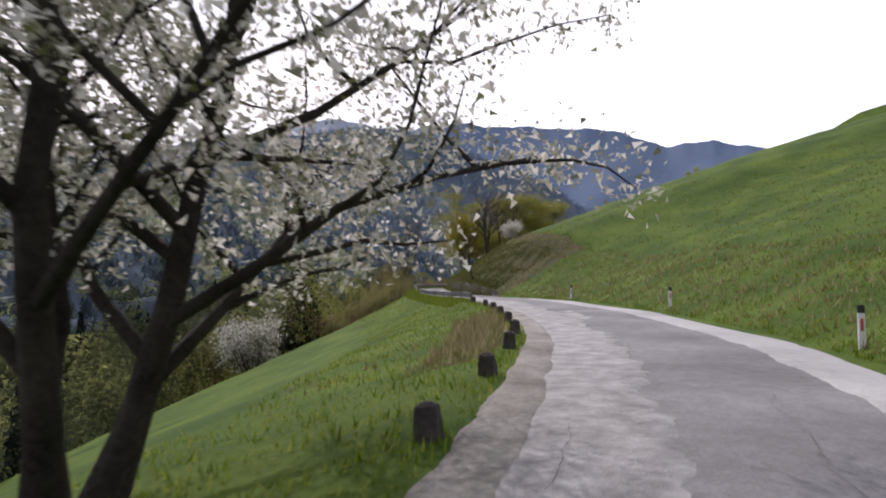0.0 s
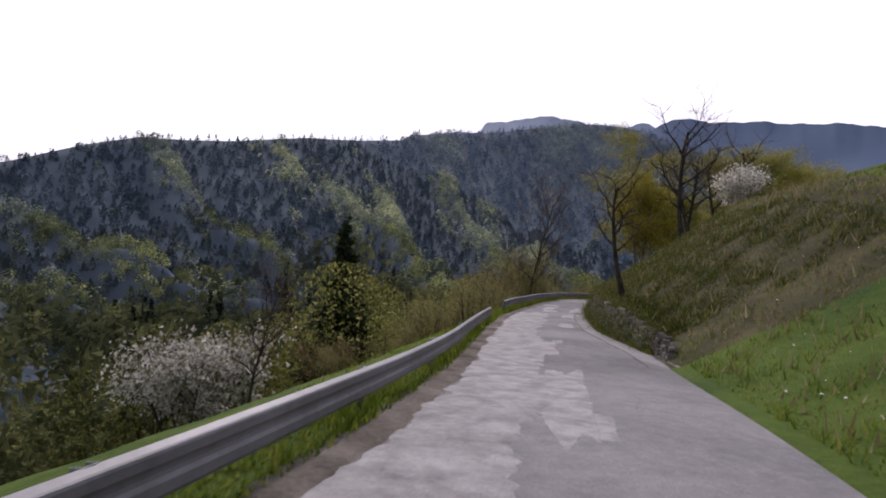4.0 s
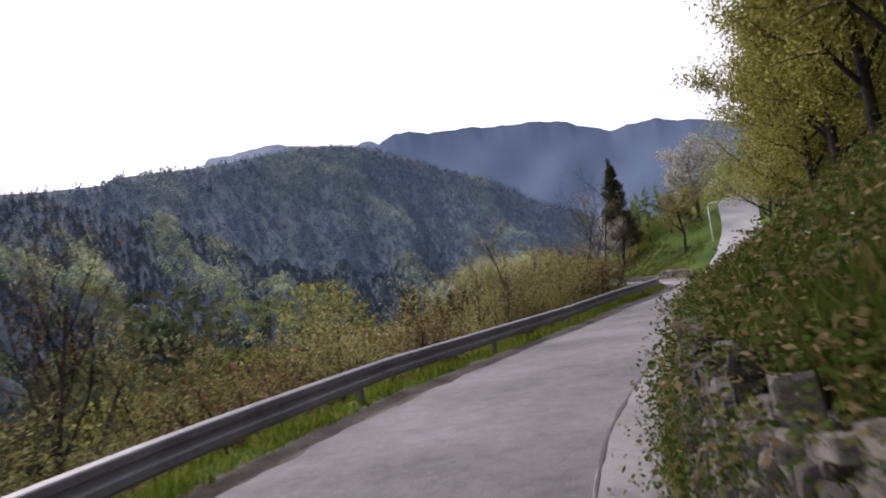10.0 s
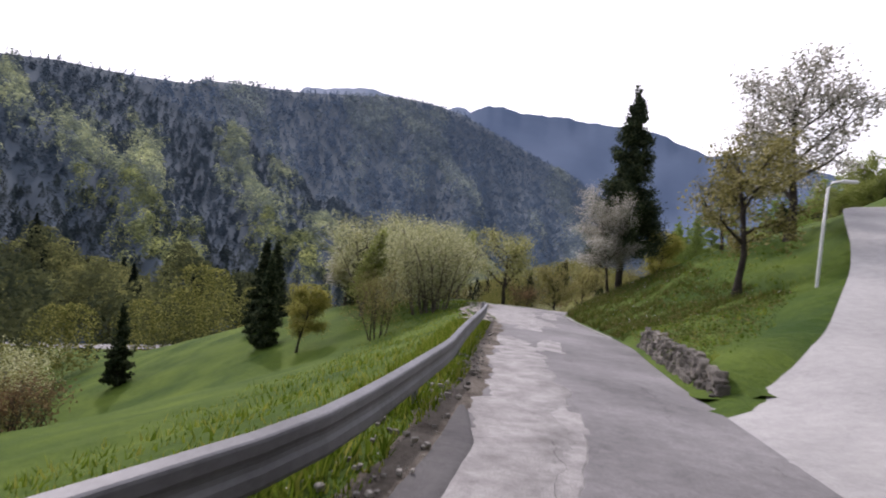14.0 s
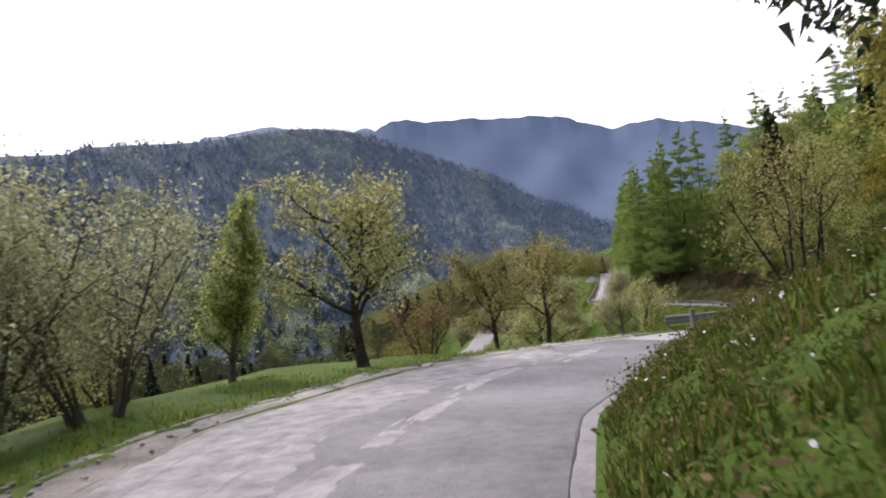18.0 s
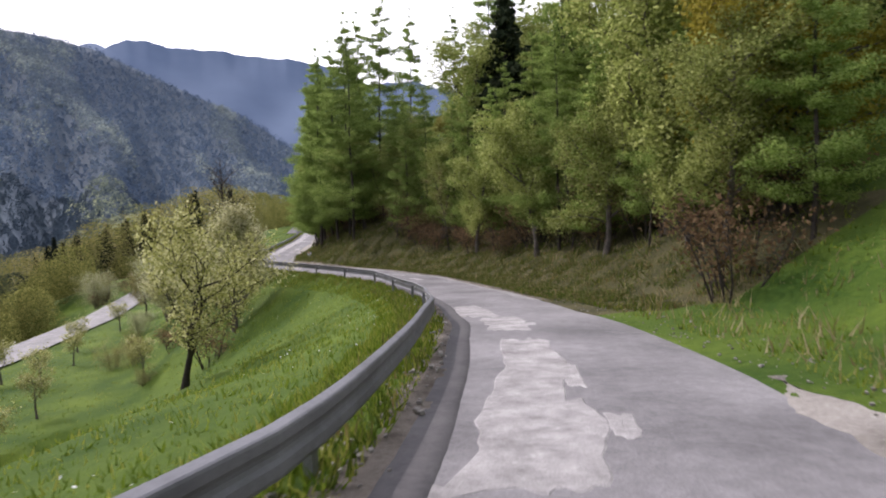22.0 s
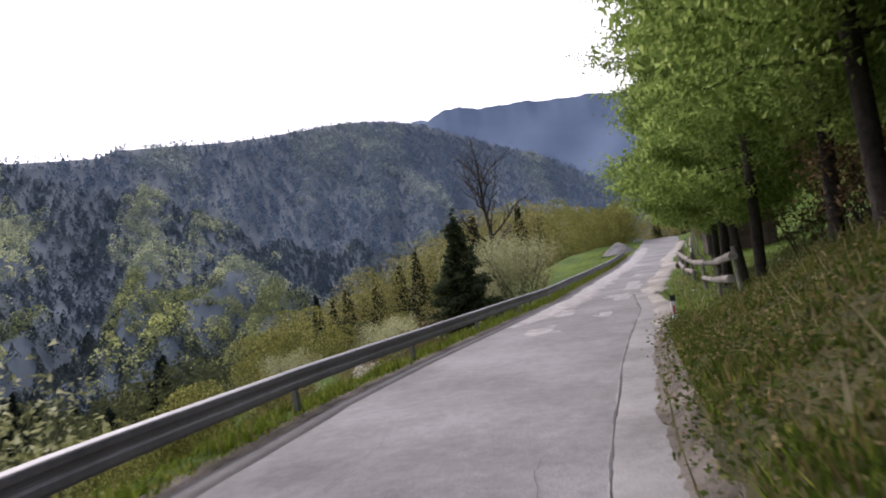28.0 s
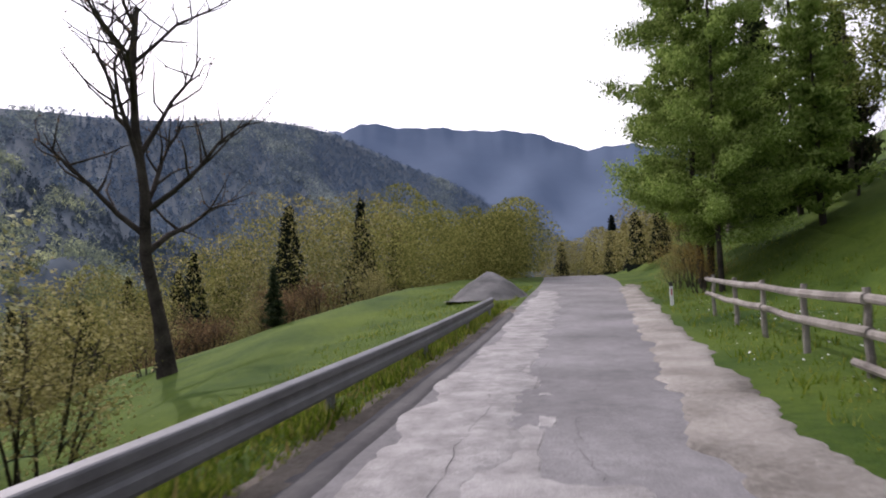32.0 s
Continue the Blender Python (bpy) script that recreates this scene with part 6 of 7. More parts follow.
for s, u, k, sc in ((285.5, 4.5, LARCH_C, 1.1), (288.5, 4.8, LARCH_C, 1.4), (287.5, 4.2, LARCH_C, 1.3), (291.5, 4.5, LARCH_C, 1.35), (292.0, 22.0, SPRUCE_A, 0.8), (296.0, 19.0, LEAFY_B, 0.9), (287.0, 26.0, LEAFY_B, 0.9), (283.0, 29.0, SPRUCE_A, 0.9), (286.5, 4.0, BUSH_G, 0.8), (289.0, 4.2, BUSH_O, 0.9), (291.0, 3.9, BUSH_G, 0.7), (292.0, 9.0, LARCH_C, 1.2), (288.0, 8.5, LARCH_B, 1.0), (284.0, 24.0, SPRUCE_A, 0.8), (290.0, 10.5, BARE_A, 0.6), (291.0, 13.0, LEAFY_B, 1.2), (297.0, 9.0, SPRUCE_A, 1.0), (299.5, 8.0, LEAFY_B, 0.9), (289.5, 3.6, BUSH_O, 0.6), (303.0, 6.5, LEAFY_A, 0.8), (308.0, 7.0, LEAFY_A, 0.8), (296.0, 11.0, LARCH_A, 0.9), (289.0, 14.0, BARE_A, 0.6), (300.0, 14.0, SPRUCE_A, 0.8), (294.0, 18.0, SPRUCE_B, 0.9)):
    plant_su(k, s, u, sc, rnd(0, 6.28), name="larch" if k in (LARCH_A, LARCH_B, LARCH_C) else "spruce" if k in (SPRUCE_A, SPRUCE_B) else "tree")
# larches beside the hut and fence
for s, u, sc in ((216.8, 3.5, 0.9), (219.6, 3.9, 1.0), (221.2, 3.3, 0.92), (224.0, 2.6, 0.95), (226.0, 2.4, 0.85), (228.6, 3.4, 1.0), (231.6, 3.4, 1.05), (234.6, 3.9, 0.95), (238.6, 3.5, 1.0), (240.8, 3.4, 0.95), (242.6, 3.3, 1.05), (245.0, 3.6, 0.95), (248.0, 3.6, 1.0), (250.6, 3.6, 0.9), (257.0, 4.7, 1.1), (233.0, 7.0, 1.0), (238.0, 7.5, 1.05), (226.0, 6.5, 1.0), (222.0, 7.0, 1.05)):
    plant_su(LARCH_C, s, u, sc * rnd(1.1, 1.22), rnd(0, 6.28), name="larch", lean=rnd(-0.05, 0.03), sink=0.2)
plant_su(ORCHARD_B, 257.5, 9.3, 1.5, 0.3, name="fruit_tree")
# wood on the right
for k in range(46):
    s = 184 + 52 * (k + rnd(0, 1)) / 46
    lat = rnd(3.4, 5.5)
    kind = (LARCH_C, LEAFY_B, LARCH_C, LARCH_C, THIN)[k % 5]
    plant_su(kind, s, float(edge_right(s)) + lat, rnd(0.7, 1.0) * (0.75 if kind is LEAFY_B else 0.72), rnd(0, 6.28), name="larch" if kind is LARCH_C else "tree", sink=0.2)
for k in range(34):
    s = 183 + 60 * (k + rnd(0, 1)) / 34
    plant_su(BUSH_B, s, float(edge_right(s)) + rnd(3.0, 6.5), rnd(0.6, 1.0), rnd(0, 6.28), name="bush", sink=0.1)
for k in range(64):
    d = rnd(0, 1)
    y = 187 + 62 * rnd(0, 1)
    x0 = float(np.interp(y, CY, CX)) + 9.5
    x1 = min(-5.7 + (y - 158) * 0.83 + 2, 44)
    if x1 < x0:
        continue
    x = x0 + (x1 - x0) * rnd(0, 1)
    kind = (SPRUCE_A, LEAFY_B, LARCH_C, LEAFY_A, LARCH_C)[k % 5]
    plant(kind, x, y, rnd(1.0, 1.28), rnd(0, 6.28), name="tree" if kind in (LEAFY_A, LEAFY_B) else "conifer", sink=0.3)
for k, (x, y, kd) in enumerate(((12.2, 182.6, WILLOW), (14.5, 184.5, LEAFY_B), (11.0, 184.6, POPLAR), (11.8, 187.0, LEAFY_B), (16.5, 187.0, LEAFY_A), (19.0, 191.0, LEAFY_B), (12.6, 185.6, BUSH_G), (22.0, 194.0, SPRUCE_A), (15.0, 192.0, SPRUCE_A))):
    plant(kd, x, y, rnd(0.95, 1.2), rnd(0, 6.28))
for k in range(14):
    plant((BUSH_O, LEAFY_A, BUSH_B)[k % 3], rnd(24, 60), rnd(166, 190), rnd(0.6, 0.9), rnd(0, 6.28), name="bush" if k % 3 != 1 else "tree")
# hill wood above the hut
for k in range(20):
    plant((LEAFY_A, SPRUCE_A, BUSH_O, LEAFY_B)[k % 4], rnd(26, 58), rnd(266, 312), rnd(0.7, 1.0), rnd(0, 6.28))

for ob in [o for o in scene.objects if "spare" in o]:
    for c in list(ob.children_recursive) + [ob]:
        bpy.data.objects.remove(c)

# ---------------------------------------------------------------- woods across the valley
L_WOOD = leafy("valley_wood_leaves", (0.04, 0.05, 0.03), (0.1, 0.11, 0.048), (0.3, 0.3, 0.11), 0.5, 6.0)
L_WOODY = leafy("valley_wood_yellow_leaves", (0.08, 0.088, 0.026), (0.19, 0.195, 0.055), (0.36, 0.35, 0.12), 0.5)
L_WOODC = leafy("valley_conifer_needles", (0.014, 0.02, 0.018), (0.028, 0.036, 0.03), (0.045, 0.054, 0.04), 0.3)


def crown_cloud(r, n, h, rad):
    a, z = r.rand(n) * 6.28, r.rand(n)
    rr = rad * np.sqrt(np.clip(np.sin(math.pi * (0.12 + 0.86 * z)), 0, 1)) * (0.6 + 0.5 * r.rand(n)) * (1 + 0.25 * np.sin(3 * a + 5 * z))
    return np.stack([np.cos(a) * rr, np.sin(a) * rr, h * (0.18 + 0.85 * z)], 1)


def wood_sheet(name, places, material, label, n_leaf, size, seed, cone=False):
    r = np.random.RandomState(seed)
    V, F, base = [], [], 0
    for x, y, z, h in places:
        if cone:
            zz = r.rand(n_leaf) ** 1.2
            a = r.rand(n_leaf) * 6.28
            rr = h * 0.2 * (1 - zz) * (0.5 + 0.6 * r.rand(n_leaf)) + 0.05
            p = np.stack([np.cos(a) * rr, np.sin(a) * rr, h * zz], 1)
        else:
            p = crown_cloud(r, n_leaf, h, h * rnd(0.26, 0.4))
        lv, lf = leaves(p + np.array([x, y, z]), size * (h / 10) ** 0.5, r, stretch=1.5, down=0.3 if cone else 0)
        V.append(lv)
        F.append(lf + base)
        base += len(lv)
    ob = new(name, mesh_ob(name, np.concatenate(V), np.concatenate(F), material))
    return tagged(ob, label, "wood", kind="stuff")


def scatter(n, s0, s1, lat0, lat1, seed, h0=7, h1=12):
    r = np.random.RandomState(seed)
    s, lat, hh = s0 + (s1 - s0) * r.rand(n), lat0 + (lat1 - lat0) * r.rand(n) ** 0.8, h0 + (h1 - h0) * r.rand(n)
    p = on_road(s, edge_left(s) - lat)
    z = land(p[:, 0], p[:, 1], False)
    dx, dy = p[:, 0] - HUB[0], p[:, 1] - HUB[1]
    hill = near_mountain(np.degrees(np.arctan2(-dx, dy)), np.hypot(dx, dy)) + HUB[2]
    z = np.where(lat > 60, np.maximum(z, hill - 1.2 * np.clip(93 - lat, 0, 60)), z)
    near = np.sqrt(((p[:, None, :2] - LOWER[None, ::4, :2]) ** 2).sum(2).min(1))
    ok = near > 12.0
    return np.stack([p[:, 0], p[:, 1], z - 0.4, hh], 1)[ok]


WOODS = np.vstack([scatter(300, -30, 62, 24, 150, 1), scatter(250, 60, 104, 12, 150, 2), scatter(300, 100, 160, 34, 150, 3), scatter(420, 150, 240, 46, 155, 4), scatter(420, 240, 350, 46, 155, 5)])
YELLOWS = np.vstack([scatter(70, 246, 300, 22, 46, 6, 6, 9), scatter(70, 250, 276, 15, 36, 16, 8, 12), scatter(60, 296, 345, 34, 64, 7, 6, 9), scatter(40, 60, 104, 10, 26, 8, 5, 8), scatter(24, 128, 160, 22, 40, 9, 5, 8)])
CONES = np.vstack([scatter(80, -30, 70, 26, 140, 10, 9, 15), scatter(100, 100, 240, 48, 150, 11, 9, 15), scatter(100, 240, 345, 44, 150, 12, 9, 14)])
# the wood that closes the view beyond the crest: tall on the spur, lower round the road
_r = np.random.RandomState(77)
_x, _y = -70 + 58 * _r.rand(110), 318 + 28 * _r.rand(110)
_s, _u = 301 + 52 * _r.rand(90), 3.4 + 11 * _r.rand(90) ** 1.3
_p = on_road(_s, np.where(np.arange(90) % 2, _u, -_u))
_x, _y = np.r_[_x, _p[:, 0]], np.r_[_y, _p[:, 1]]
_far = np.sqrt(((np.stack([_x, _y], 1)[:, None] - LOWER[None, ::4, :2]) ** 2).sum(2).min(1)) > 7.0
_x, _y = _x[_far], _y[_far]
_z = land(_x, _y, False)
_top = np.interp(_x, (-70, -57, -45, -36, -26, -15, 0, 14), (-7, -2, 2.5, 4.5, 4.5, 1.5, -2.0, -1.5)) - 3.0 * _r.rand(len(_x))
SPUR = np.stack([_x, _y, _z - 0.4, np.clip(_top - _z, 3.5, 19)], 1)
wood_sheet("spur_wood", SPUR[::2], L_WOODY, "yellow-green young wood beyond the road's crest", 2600, 0.125, 24)
wood_sheet("spur_thicket", SPUR[1::4], L_HAZEL, "brownish budding thicket beyond the road's crest", 2600, 0.125, 25)
wood_sheet("spur_conifers", SPUR[3::4], L_WOODC, "dark conifers in the wood beyond the crest", 900, 0.4, 26, True)
wood_sheet("valley_wood", WOODS, L_WOOD, "dark mixed valley wood just coming into leaf", 520, 0.36, 21)
wood_sheet("valley_wood_yellow", YELLOWS, L_WOODY, "yellow-green young wood on the slope", 1900, 0.17, 22)
wood_sheet("valley_conifers", CONES, L_WOODC, "dark conifers standing in the valley wood", 600, 0.5, 23, True)

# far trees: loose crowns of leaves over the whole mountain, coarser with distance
# Tints turn bluer zone by zone: distance haze put into the leaf colours.
FAR_LEAF_HAZE = ((0.069, 0.086, 0.057), (0.218, 0.253, 0.115), (0.575, 0.598, 0.230)), ((0.115, 0.144, 0.144), (0.287, 0.328, 0.218), (0.667, 0.690, 0.380)), ((0.127, 0.167, 0.213), (0.218, 0.265, 0.276), (0.414, 0.460, 0.391))
FAR_CONE_HAZE = ((0.034, 0.048, 0.053), (0.053, 0.071, 0.074), (0.092, 0.114, 0.099)), ((0.066, 0.092, 0.121), (0.082, 0.114, 0.143), (0.106, 0.139, 0.161)), ((0.116, 0.161, 0.227), (0.132, 0.182, 0.247), (0.152, 0.203, 0.264))
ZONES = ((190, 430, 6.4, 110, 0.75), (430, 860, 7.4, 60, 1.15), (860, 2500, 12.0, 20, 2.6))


def clumps(p, out, size, r):
    """One leafy patch at each point, facing outwards from its crown."""
    out = out / np.linalg.norm(out, axis=1)[:, None]
    e = np.cross(out, r.normal(size=p.shape))
    e = e / np.linalg.norm(e, axis=1)[:, None]
    g = np.cross(out, e)
    k = size * (0.6 + 0.8 * r.rand(len(p), 1))
    v = np.stack([p - e * k, p - g * k * 0.8, p + e * k, p + g * k * 0.8], 1).reshape(-1, 3)
    return v, np.arange(len(v)).reshape(-1, 4)


def far_crowns(zone, cone, seed):
    """One tree for every cell of a jittered net over the slope, each a cloud of leaf clumps."""
    r0, r1, gap, n_leaf, size = ZONES[zone]
    r = np.random.RandomState(seed)
    area = radians(112) * (r1 ** 2 - r0 ** 2) / 2
    n = int(area / gap ** 2)
    A, R = -22 + 112 * r.rand(n), np.sqrt(r0 ** 2 + (r1 ** 2 - r0 ** 2) * r.rand(n))
    rc = along(CREST_R, A)
    c = polar(A, R, near_mountain(A, R))
    d = np.sqrt(((c[:, None, :2] - np.stack([CX, CY], 1)[SS < 320][None, ::32]) ** 2).sum(2).min(1))
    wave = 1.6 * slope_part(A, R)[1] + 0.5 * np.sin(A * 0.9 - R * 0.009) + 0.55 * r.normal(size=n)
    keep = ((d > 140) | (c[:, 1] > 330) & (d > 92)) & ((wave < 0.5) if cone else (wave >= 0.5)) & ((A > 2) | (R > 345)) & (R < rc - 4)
    c = c[keep]
    m = len(c)
    big = (2.4 + 2.0 * r.rand(m)) * (1.0, 1.1, 1.7)[zone] * (1.0 if cone else 1.15)
    z = r.rand(m, n_leaf)
    a = r.rand(m, n_leaf) * 6.28
    if cone:
        rad = 0.85 * (1 - z ** 1.4) * (0.6 + 0.5 * r.rand(m, n_leaf))
        p = np.stack([np.cos(a) * rad, np.sin(a) * rad, 2.1 * z - 0.2], -1)
    else:
        rad = np.sqrt(np.clip(np.sin(math.pi * (0.2 + 0.78 * z)), 0, 1)) * (0.75 + 0.35 * r.rand(m, n_leaf))
        p = np.stack([np.cos(a) * rad, np.sin(a) * rad, 2.0 * z - 0.1], -1)
    out = np.stack([np.cos(a), np.sin(a), 0.45 + 0 * a if cone else 2.4 * (z - 0.45)], -1) + 0.45 * r.normal(size=p.shape)
    p = (p * big[:, None, None] + c[:, None]).reshape(-1, 3)
    v, f = clumps(p, out.reshape(-1, 3), size * (0.52 if cone else 0.62), r)
    tint = (FAR_CONE_HAZE if cone else FAR_LEAF_HAZE)[zone]
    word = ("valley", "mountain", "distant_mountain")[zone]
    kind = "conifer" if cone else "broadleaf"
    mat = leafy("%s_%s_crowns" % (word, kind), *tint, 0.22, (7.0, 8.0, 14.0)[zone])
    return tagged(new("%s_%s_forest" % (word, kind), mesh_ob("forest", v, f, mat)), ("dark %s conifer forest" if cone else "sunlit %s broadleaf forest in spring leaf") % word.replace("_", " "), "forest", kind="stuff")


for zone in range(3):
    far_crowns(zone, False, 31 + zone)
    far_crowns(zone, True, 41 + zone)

# ---------------------------------------------------------------- grass, weeds, stones
def blades(name, n, s0, s1, side, lat0, lat1, height, material, label, seed, power=1.6, wide=0.012):
    r = np.random.RandomState(seed)
    s, lat = s0 + (s1 - s0) * r.rand(n), lat0 + (lat1 - lat0) * r.rand(n) ** power
    right = side == "r"
    u = edge_right(s) + lat if right else edge_left(s) - lat
    p = on_road(s, u)
    p[:, 2] += side_height(s, lat, right, p[:, 0], p[:, 1]) - 0.03
    bare = np.sqrt(((p[:, None, :2] - SIDE[None, ::3, :2]) ** 2).sum(2).min(1)) < 2.4
    if right:
        bare |= (s > SIDE_GAP[0] - 0.3) & (s < SIDE_GAP[1] + 0.3) | (s > 245) & (s < 294) & (lat < 0.85) | (s > 156) & (s < 188) & (lat < 0.55) | (s > 236) & (s < 247) & (lat < 0.45)
    else:
        bare |= (s > 129) & (s < 161) & (lat < 1.0) | (s < 31) & (lat < 0.32)
    p, lat = p[~bare], lat[~bare]
    n = len(p)
    clump = 0.6 + 0.8 * (np.sin(p[:, 0] * 3.1) * np.sin(p[:, 1] * 2.7) > 0)
    h = height * (0.4 + 0.9 * r.rand(n)) * clump
    a = r.rand(n) * 6.28
    w = wide * (0.6 + r.rand(n))
    bend = r.normal(size=(n, 2)) * 0.35 * h[:, None]
    d = np.stack([np.cos(a) * w, np.sin(a) * w, 0 * a], 1)
    tip = p + np.stack([bend[:, 0], bend[:, 1], h], 1)
    v = np.stack([p - d, p + d, tip], 1).reshape(-1, 3)
    return tagged(new(name, mesh_ob(name, v, np.arange(3 * n).reshape(-1, 3), material)), label, "grass", kind="stuff")


blades("verge_grass", 110000, -6, 295, "l", 0.25, 5.5, 0.1, L_GRASS, "short tufted green grass on the verge", 51)
blades("slope_grass", 60000, -6, 112, "r", 0.3, 6.0, 0.1, L_GRASS, "tufted green grass on the bank", 52)
blades("slope_grass", 70000, 117, 295, "r", 0.3, 6.0, 0.1, L_GRASS, "tufted green grass on the bank", 53)
blades("bank_weeds", 90000, 46, 111, "r", 0.12, 5.0, 0.11, L_WEED, "brown and green weeds hanging over the stone wall", 54, 1.3, 0.018)
blades("bank_weeds", 90000, 184, 236, "r", 0.3, 4.5, 0.1, L_WEED, "brown and green weeds along the wood's edge", 55, 1.3, 0.016)
blades("bank_weeds", 36000, 128, 158, "r", 0.12, 4.5, 0.12, L_WEED, "brown and green weeds on the bank", 56, 1.3, 0.018)
blades("wall_weeds", 70000, 46, 111, "r", 0.08, 0.8, 0.11, L_WEED, "weeds and small leaves growing out of the wall", 61, 1.0, 0.02)
blades("wall_weeds", 45000, 73, 93, "r", 0.06, 1.6, 0.07, L_WEED, "weeds and small leaves growing out of the wall", 62, 1.0, 0.014)
blades("wall_grass", 16000, 46, 113, "r", 0.0, 0.16, 0.09, L_GRASS, "green grass along the foot of the wall", 63, 1.0, 0.012)
blades("rail_grass", 60000, 31, 131, "l", 0.3, 1.5, 0.13, L_GRASS, "long grass under the guard rail", 64, 1.0, 0.011)
blades("rail_grass", 70000, 162, 284, "l", 0.34, 1.7, 0.12, L_GRASS, "long grass under the guard rail", 65, 1.0, 0.011)
blades("rail_weeds", 16000, 162, 284, "l", 0.3, 1.2, 0.16, L_WEED, "brown weeds at the road edge", 66, 1.0, 0.014)
blades("dry_grass", 2600, 9, 20, "l", 0.7, 2.0, 0.22, L_DRY, "pale dry grass tufts among the bollards", 57, 1.0, 0.012)
blades("dry_grass", 9000, 0, 60, "r", 0.4, 7.0, 0.2, L_DRY, "pale dry grass on the slope", 58, 1.0, 0.02)
blades("dry_grass", 9000, 150, 250, "r", 0.6, 5.0, 0.22, L_DRY, "pale dry stalks beside the road", 59, 1.0, 0.014)




def weed_leaves(name, n, s0, s1, lat0, lat1, material, label, seed, size=0.018, per=20, power=1.2, out=0.0):
    """Low clumps of small broad leaves on the bank."""
    r = np.random.RandomState(seed)
    s, lat = s0 + (s1 - s0) * r.rand(n), lat0 + (lat1 - lat0) * r.rand(n) ** power
    p = on_road(s, edge_right(s) + lat - out)
    p[:, 2] += side_height(s, lat, True, p[:, 0], p[:, 1]) - 0.02
    bare = np.sqrt(((p[:, None, :2] - SIDE[None, ::3, :2]) ** 2).sum(2).min(1)) < 2.6
    p = p[~bare]
    big = 0.6 + 0.9 * r.rand(len(p))
    c = np.repeat(p, per, 0)
    b = np.repeat(big, per)
    c = c + r.normal(size=c.shape) * np.array([0.09, 0.09, 0.03]) * b[:, None]
    c[:, 2] += (0.02 + 0.12 * r.rand(len(c))) * b
    m = len(c)
    d1 = r.normal(size=(m, 3)) * np.array([1, 1, 0.45])
    d1 /= np.linalg.norm(d1, axis=1)[:, None]
    d2 = np.cross(d1, r.normal(size=(m, 3)))
    d2 /= np.linalg.norm(d2, axis=1)[:, None]
    q = (size * b * (0.6 + 0.8 * r.rand(m)))[:, None]
    v = np.stack([c - d1 * q, c + d2 * q * 0.55, c + d1 * q, c - d2 * q * 0.55], 1).reshape(-1, 3)
    return tagged(new(name, mesh_ob(name, v, np.arange(4 * m).reshape(-1, 4), material)), label, "weeds", kind="stuff")


weed_leaves("bank_leaves", 9000, 48, 111, 0.3, 4.5, L_BANKLEAF, "low leafy weeds covering the bank", 81)
weed_leaves("bank_leaves", 5200, 46, 113, 0.12, 0.55, L_BANKLEAF, "small leafy weeds growing between the stones", 82, 0.017, out=0.12)
weed_leaves("bank_leaves", 2500, 119, 158, 0.25, 4.0, L_BANKLEAF, "low leafy weeds covering the bank", 83)
weed_leaves("bank_leaves", 5000, 186, 238, 0.15, 3.5, L_BANKLEAF, "low leafy weeds along the wood's edge", 84)


def tufts(name, n, x0, x1, y0, y1, height, wide, material, label, seed, off=6.0):
    """Coarse grass tufts strewn over open ground."""
    r = np.random.RandomState(seed)
    x, y = x0 + (x1 - x0) * r.rand(n), y0 + (y1 - y0) * r.rand(n)
    d = np.full(n, 1e9)
    for a in range(0, n, 5000):
        d[a:a + 5000] = np.sqrt(((x[a:a + 5000, None] - CX[::8]) ** 2 + (y[a:a + 5000, None] - CY[::8]) ** 2).min(1))
    ok = (d > off) & (np.sqrt(((x[:, None] - SIDE[None, ::3, 0]) ** 2 + (y[:, None] - SIDE[None, ::3, 1]) ** 2).min(1)) > 2.7) & (np.sqrt(((x[:, None] - LOWER[None, ::3, 0]) ** 2 + (y[:, None] - LOWER[None, ::3, 1]) ** 2).min(1)) > 2.6)
    x, y = x[ok], y[ok]
    p = np.stack([x, y, land(x, y, False) - 0.03], 1)
    c = np.repeat(p, 5, 0)
    m = len(c)
    c[:, :2] += r.normal(size=(m, 2)) * 0.1
    a = r.rand(m) * 6.28
    w = wide * (0.6 + r.rand(m))
    e = np.stack([np.cos(a) * w, np.sin(a) * w, 0 * a], 1)
    h = height * (0.3 + r.rand(m))
    tip = c + np.stack([r.normal(size=m) * 0.4 * h, r.normal(size=m) * 0.4 * h, h], 1)
    v = np.stack([c - e, c + e, tip], 1).reshape(-1, 3)
    return tagged(new(name, mesh_ob(name, v, np.arange(3 * m).reshape(-1, 3), material)), label, "grass", kind="stuff")


tufts("meadow_tufts", 9000, -30, 0, 165, 245, 0.12, 0.02, L_GRASS, "tufted grass over the orchard meadow", 91)
tufts("meadow_tufts", 5000, 2, 30, 20, 60, 0.12, 0.02, L_GRASS, "tufted grass over the hillside", 92)
tufts("dry_tufts", 2600, 1, 30, 14, 60, 0.12, 0.022, L_DRY, "pale dry grass tufts on the hillside", 96, 4.0)
tufts("meadow_tufts", 3500, 6, 34, 150, 190, 0.14, 0.02, L_GRASS, "tufted grass over the steep meadow", 93)
tufts("meadow_tufts", 3500, -12, 18, 104, 140, 0.12, 0.02, L_GRASS, "tufted grass beside the concrete lane", 94, 3.4)
tufts("bank_tufts", 9000, -1, 14, 106, 136, 0.16, 0.03, L_WEED, "rough weedy tufts on the bank beside the lane", 95, 3.4)


M_PETAL = surface("white_petals", (0.6, 0.6, 0.58), (0.82, 0.82, 0.8), 30.0, 0.5, 0.8, 0.0)


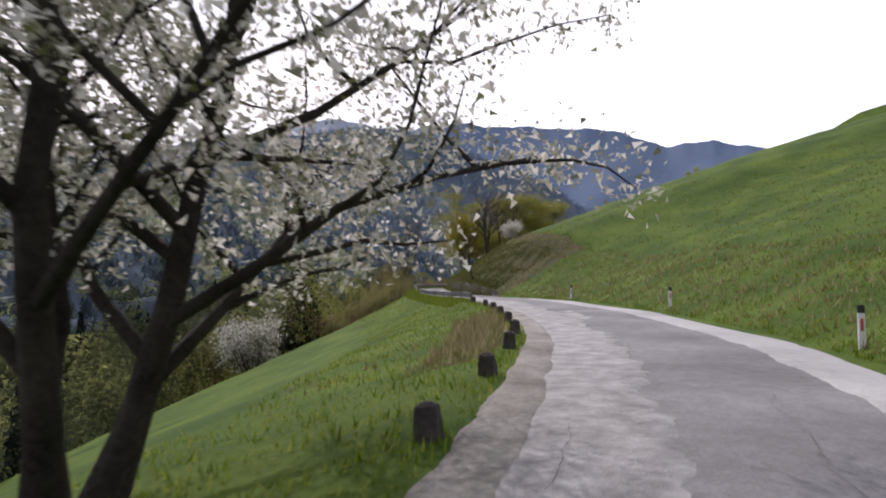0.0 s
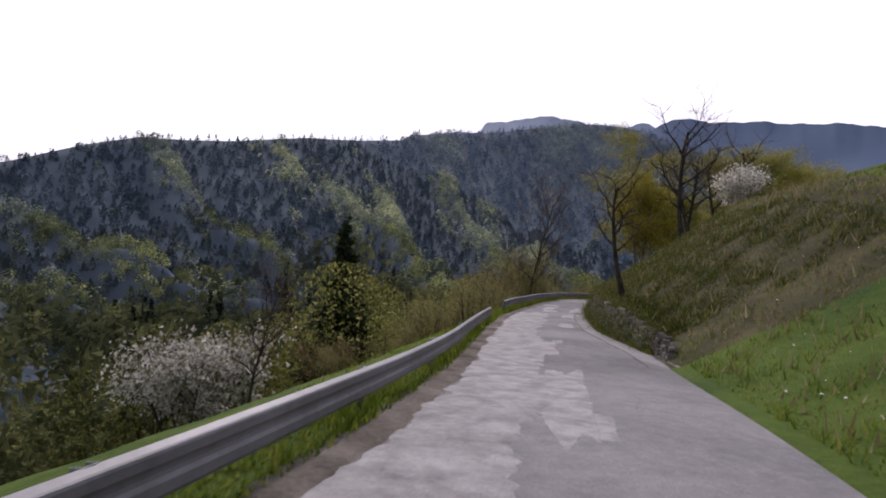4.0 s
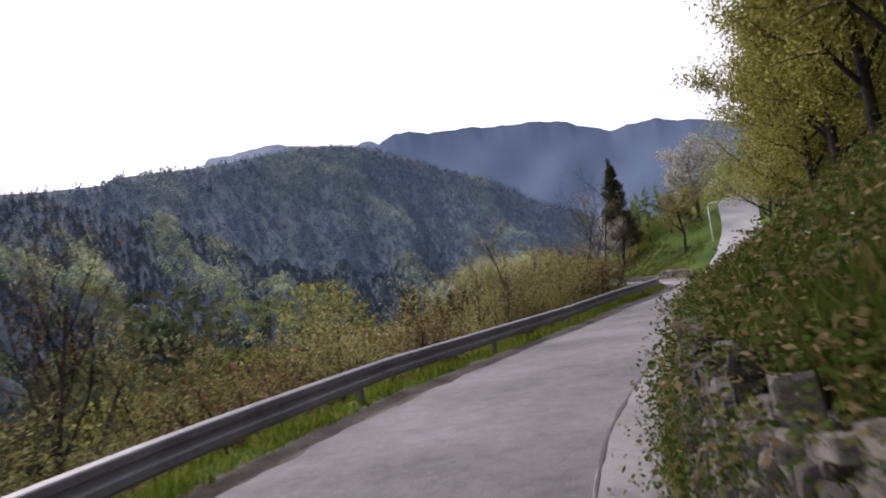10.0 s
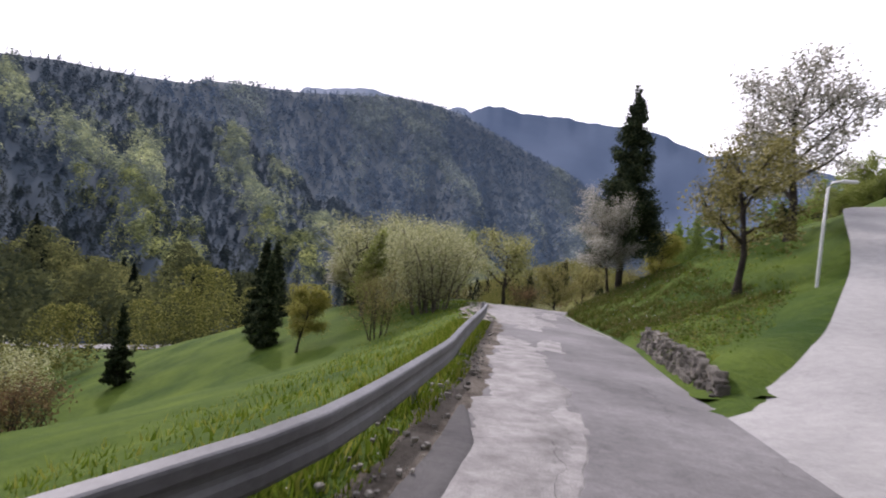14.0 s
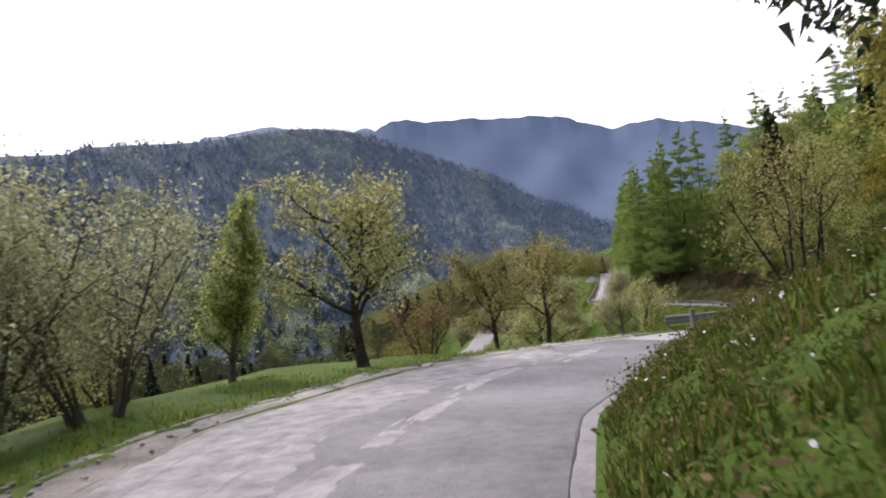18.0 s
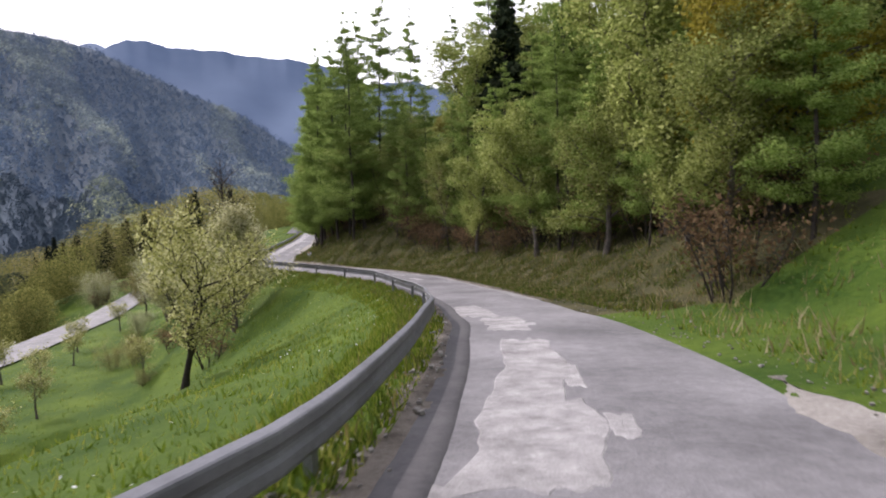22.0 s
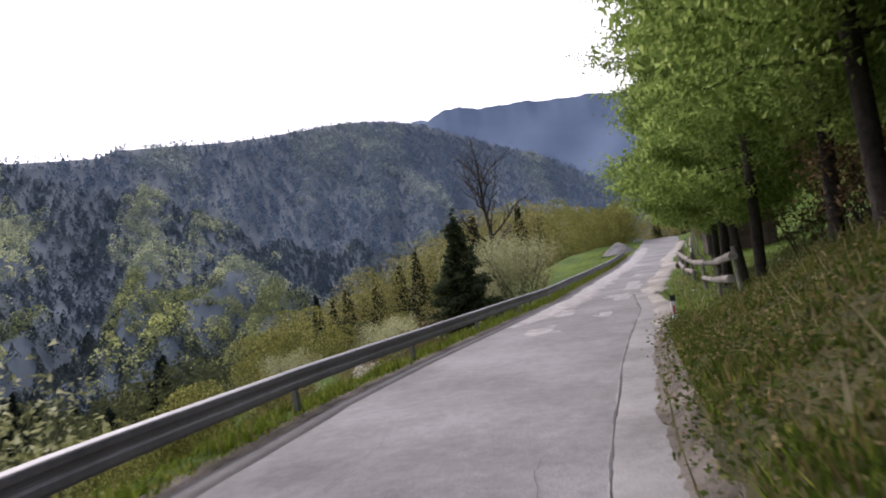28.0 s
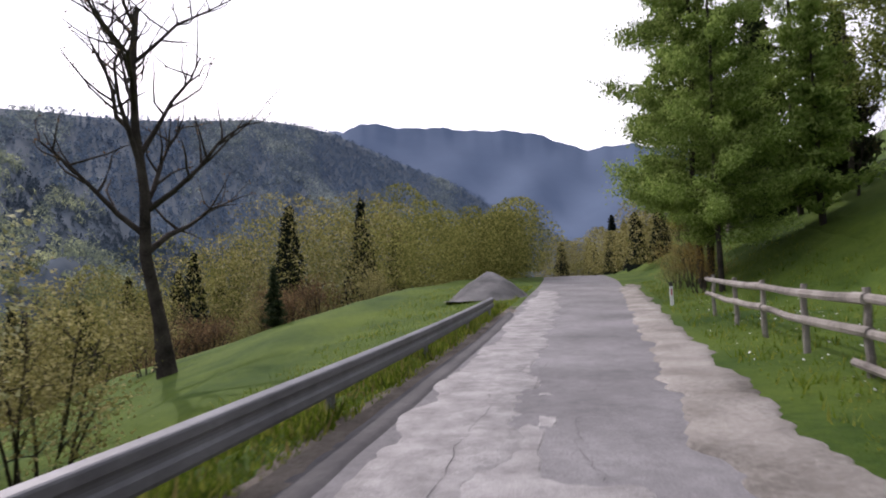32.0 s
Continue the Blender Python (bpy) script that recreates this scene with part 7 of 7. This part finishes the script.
def flowers(n, s0, s1, side, lat0, lat1, seed):
    """Small white five-cornered flower heads standing in the grass."""
    r = np.random.RandomState(seed)
    s, lat = s0 + (s1 - s0) * r.rand(n), lat0 + (lat1 - lat0) * r.rand(n)
    right = side == "r"
    p = on_road(s, edge_right(s) + lat if right else edge_left(s) - lat)
    p[:, 2] += side_height(s, lat, right, p[:, 0], p[:, 1]) + 0.05 + 0.08 * r.rand(n)
    a = np.arange(5) * 2 * math.pi / 5
    ring = np.stack([np.cos(a), np.sin(a), 0 * a], 1)
    size = 0.009 + 0.011 * r.rand(n)
    tilt = r.normal(size=(n, 2)) * 0.5
    v = ring[None] * size[:, None, None]
    v[..., 2] = (v[..., :2] * tilt[:, None]).sum(2)
    v = (v + p[:, None]).reshape(-1, 3)
    return tagged(new("meadow_flowers", mesh_ob("meadow_flowers", v, np.arange(5 * n).reshape(-1, 5), M_PETAL)), "small white meadow flowers in the grass", "flowers", kind="stuff")


flowers(450, 128, 150, "r", 0.4, 4.5, 71)
flowers(200, 20, 48, "r", 0.4, 5.0, 72)
flowers(150, 165, 205, "l", 0.5, 4.0, 73)
flowers(500, 240, 285, "r", 0.9, 4.0, 74)
flowers(500, 60, 108, "r", 0.5, 4.0, 75)


def stone_mesh(seed, material):
    r = random.Random(seed)
    bm = bmesh.new()
    bmesh.ops.create_cube(bm, size=1)
    for v in bm.verts:
        v.co = Vector([c * (0.72 + 0.5 * r.random()) for c in v.co])
    bmesh.ops.bevel(bm, geom=bm.edges[:], offset=0.11, segments=1, affect="EDGES")
    for v in bm.verts:
        v.co *= 1 + 0.22 * (r.random() - 0.5)
    return bm_mesh("stone", bm, material)


STONES = [stone_mesh(k, M_STONE) for k in range(6)]
SHAPE = []
for k in range(6):
    t = stone_mesh(20 + k, M_STONE_I)
    t.calc_loop_triangles()
    SHAPE.append((np.array([v.co[:] for v in t.vertices]), np.array([tuple(f.vertices) for f in t.loop_triangles])))
wall = tagged(new("stone_wall"), "low dry-stone retaining wall at the foot of the bank", "stone wall", kind="structure")
wall2 = tagged(new("stone_wall"), "short dry-stone retaining wall at the foot of the grassy bank", "stone wall", kind="structure")
RS = random.Random(8)
SV, SF, sb, singles = [], [], 0, 0
for a, b, w in ((45.0, 113.4, wall), (118.8, 126.5, wall2)):
    s = a
    while s < b:
        step = 0.09 + 0.13 * RS.random()
        h = float(along(WALL_R, s))
        z = 0.02
        while z < h + 0.12 * RS.random() - 0.05:
            sz = 0.055 + 0.09 * RS.random() ** 1.5
            if RS.random() > (0.12 if s < 74 or s > 112 else 0.2 if s < 92 else 0.6):
                u = float(edge_right(s)) + 0.19 + 0.4 * z / max(h, 0.4) * 0.35 + 0.05 * RS.random()
                p = on_road(s, u)
                m = Matrix.Translation((p[0], p[1], p[2] + z + sz / 2)) @ Matrix.Rotation(turn_at(s) + 0.7 * (RS.random() - 0.5), 4, "Z") @ Matrix.Rotation(0.9 * (RS.random() - 0.5), 4, "X") @ Matrix.Diagonal((0.13 + 0.06 * RS.random(), step * (1.0 + 0.4 * RS.random()), sz * 1.25, 1))
                if (58 < s < 80 and singles < 290 and w is wall) or w is wall2 and s < 122:
                    part("stone", STONES[RS.randrange(6)], w, m=m)
                    singles += 1
                else:
                    sv, sf = SHAPE[RS.randrange(6)]
                    mm = np.array(m)
                    SV.append(sv @ mm[:3, :3].T + mm[:3, 3])
                    SF.append(sf + sb)
                    sb += len(sv)
            z += sz * 0.95
        s += step
rest = part("stones", mesh_ob("stones", np.concatenate(SV), np.concatenate(SF), M_STONE_I), wall)
tagged(rest, kind="stuff")

# loose stones along verges
SV, SF, sb = [], [], 0
for k in range(2600):
    s = (RS.uniform(129, 162), RS.uniform(172, 216), RS.uniform(160, 200), RS.uniform(95, 125))[k % 4]
    left = k % 4 in (0, 2, 3)
    lat = 0.05 + (1.3 if k % 4 == 0 else 0.7 if left else 1.1) * RS.random()
    u = float(edge_left(s)) - lat if left else float(edge_right(s)) + lat
    p = on_road(s, u)
    z = p[2] + float(side_height(np.array([s]), np.array([lat]), not left, p[:1], p[1:2])[0])
    g = (0.03 + 0.09 * RS.random() ** 2) * (1.0 if left else 0.7)
    sv, sf = SHAPE[k % 6]
    g *= 0.42
    mm = np.array(Matrix.Translation((p[0], p[1], z + g * 0.25)) @ Matrix.Rotation(RS.uniform(0, 6), 4, "Z") @ Matrix.Diagonal((g * 1.4, g, g * 0.8, 1)))
    SV.append(sv @ mm[:3, :3].T + mm[:3, 3])
    SF.append(sf + sb)
    sb += len(sv)
tagged(new("loose_stones", mesh_ob("loose_stones", np.concatenate(SV), np.concatenate(SF), M_PEBBLE)), "loose pale stones along the road edge", "stones", kind="stuff")
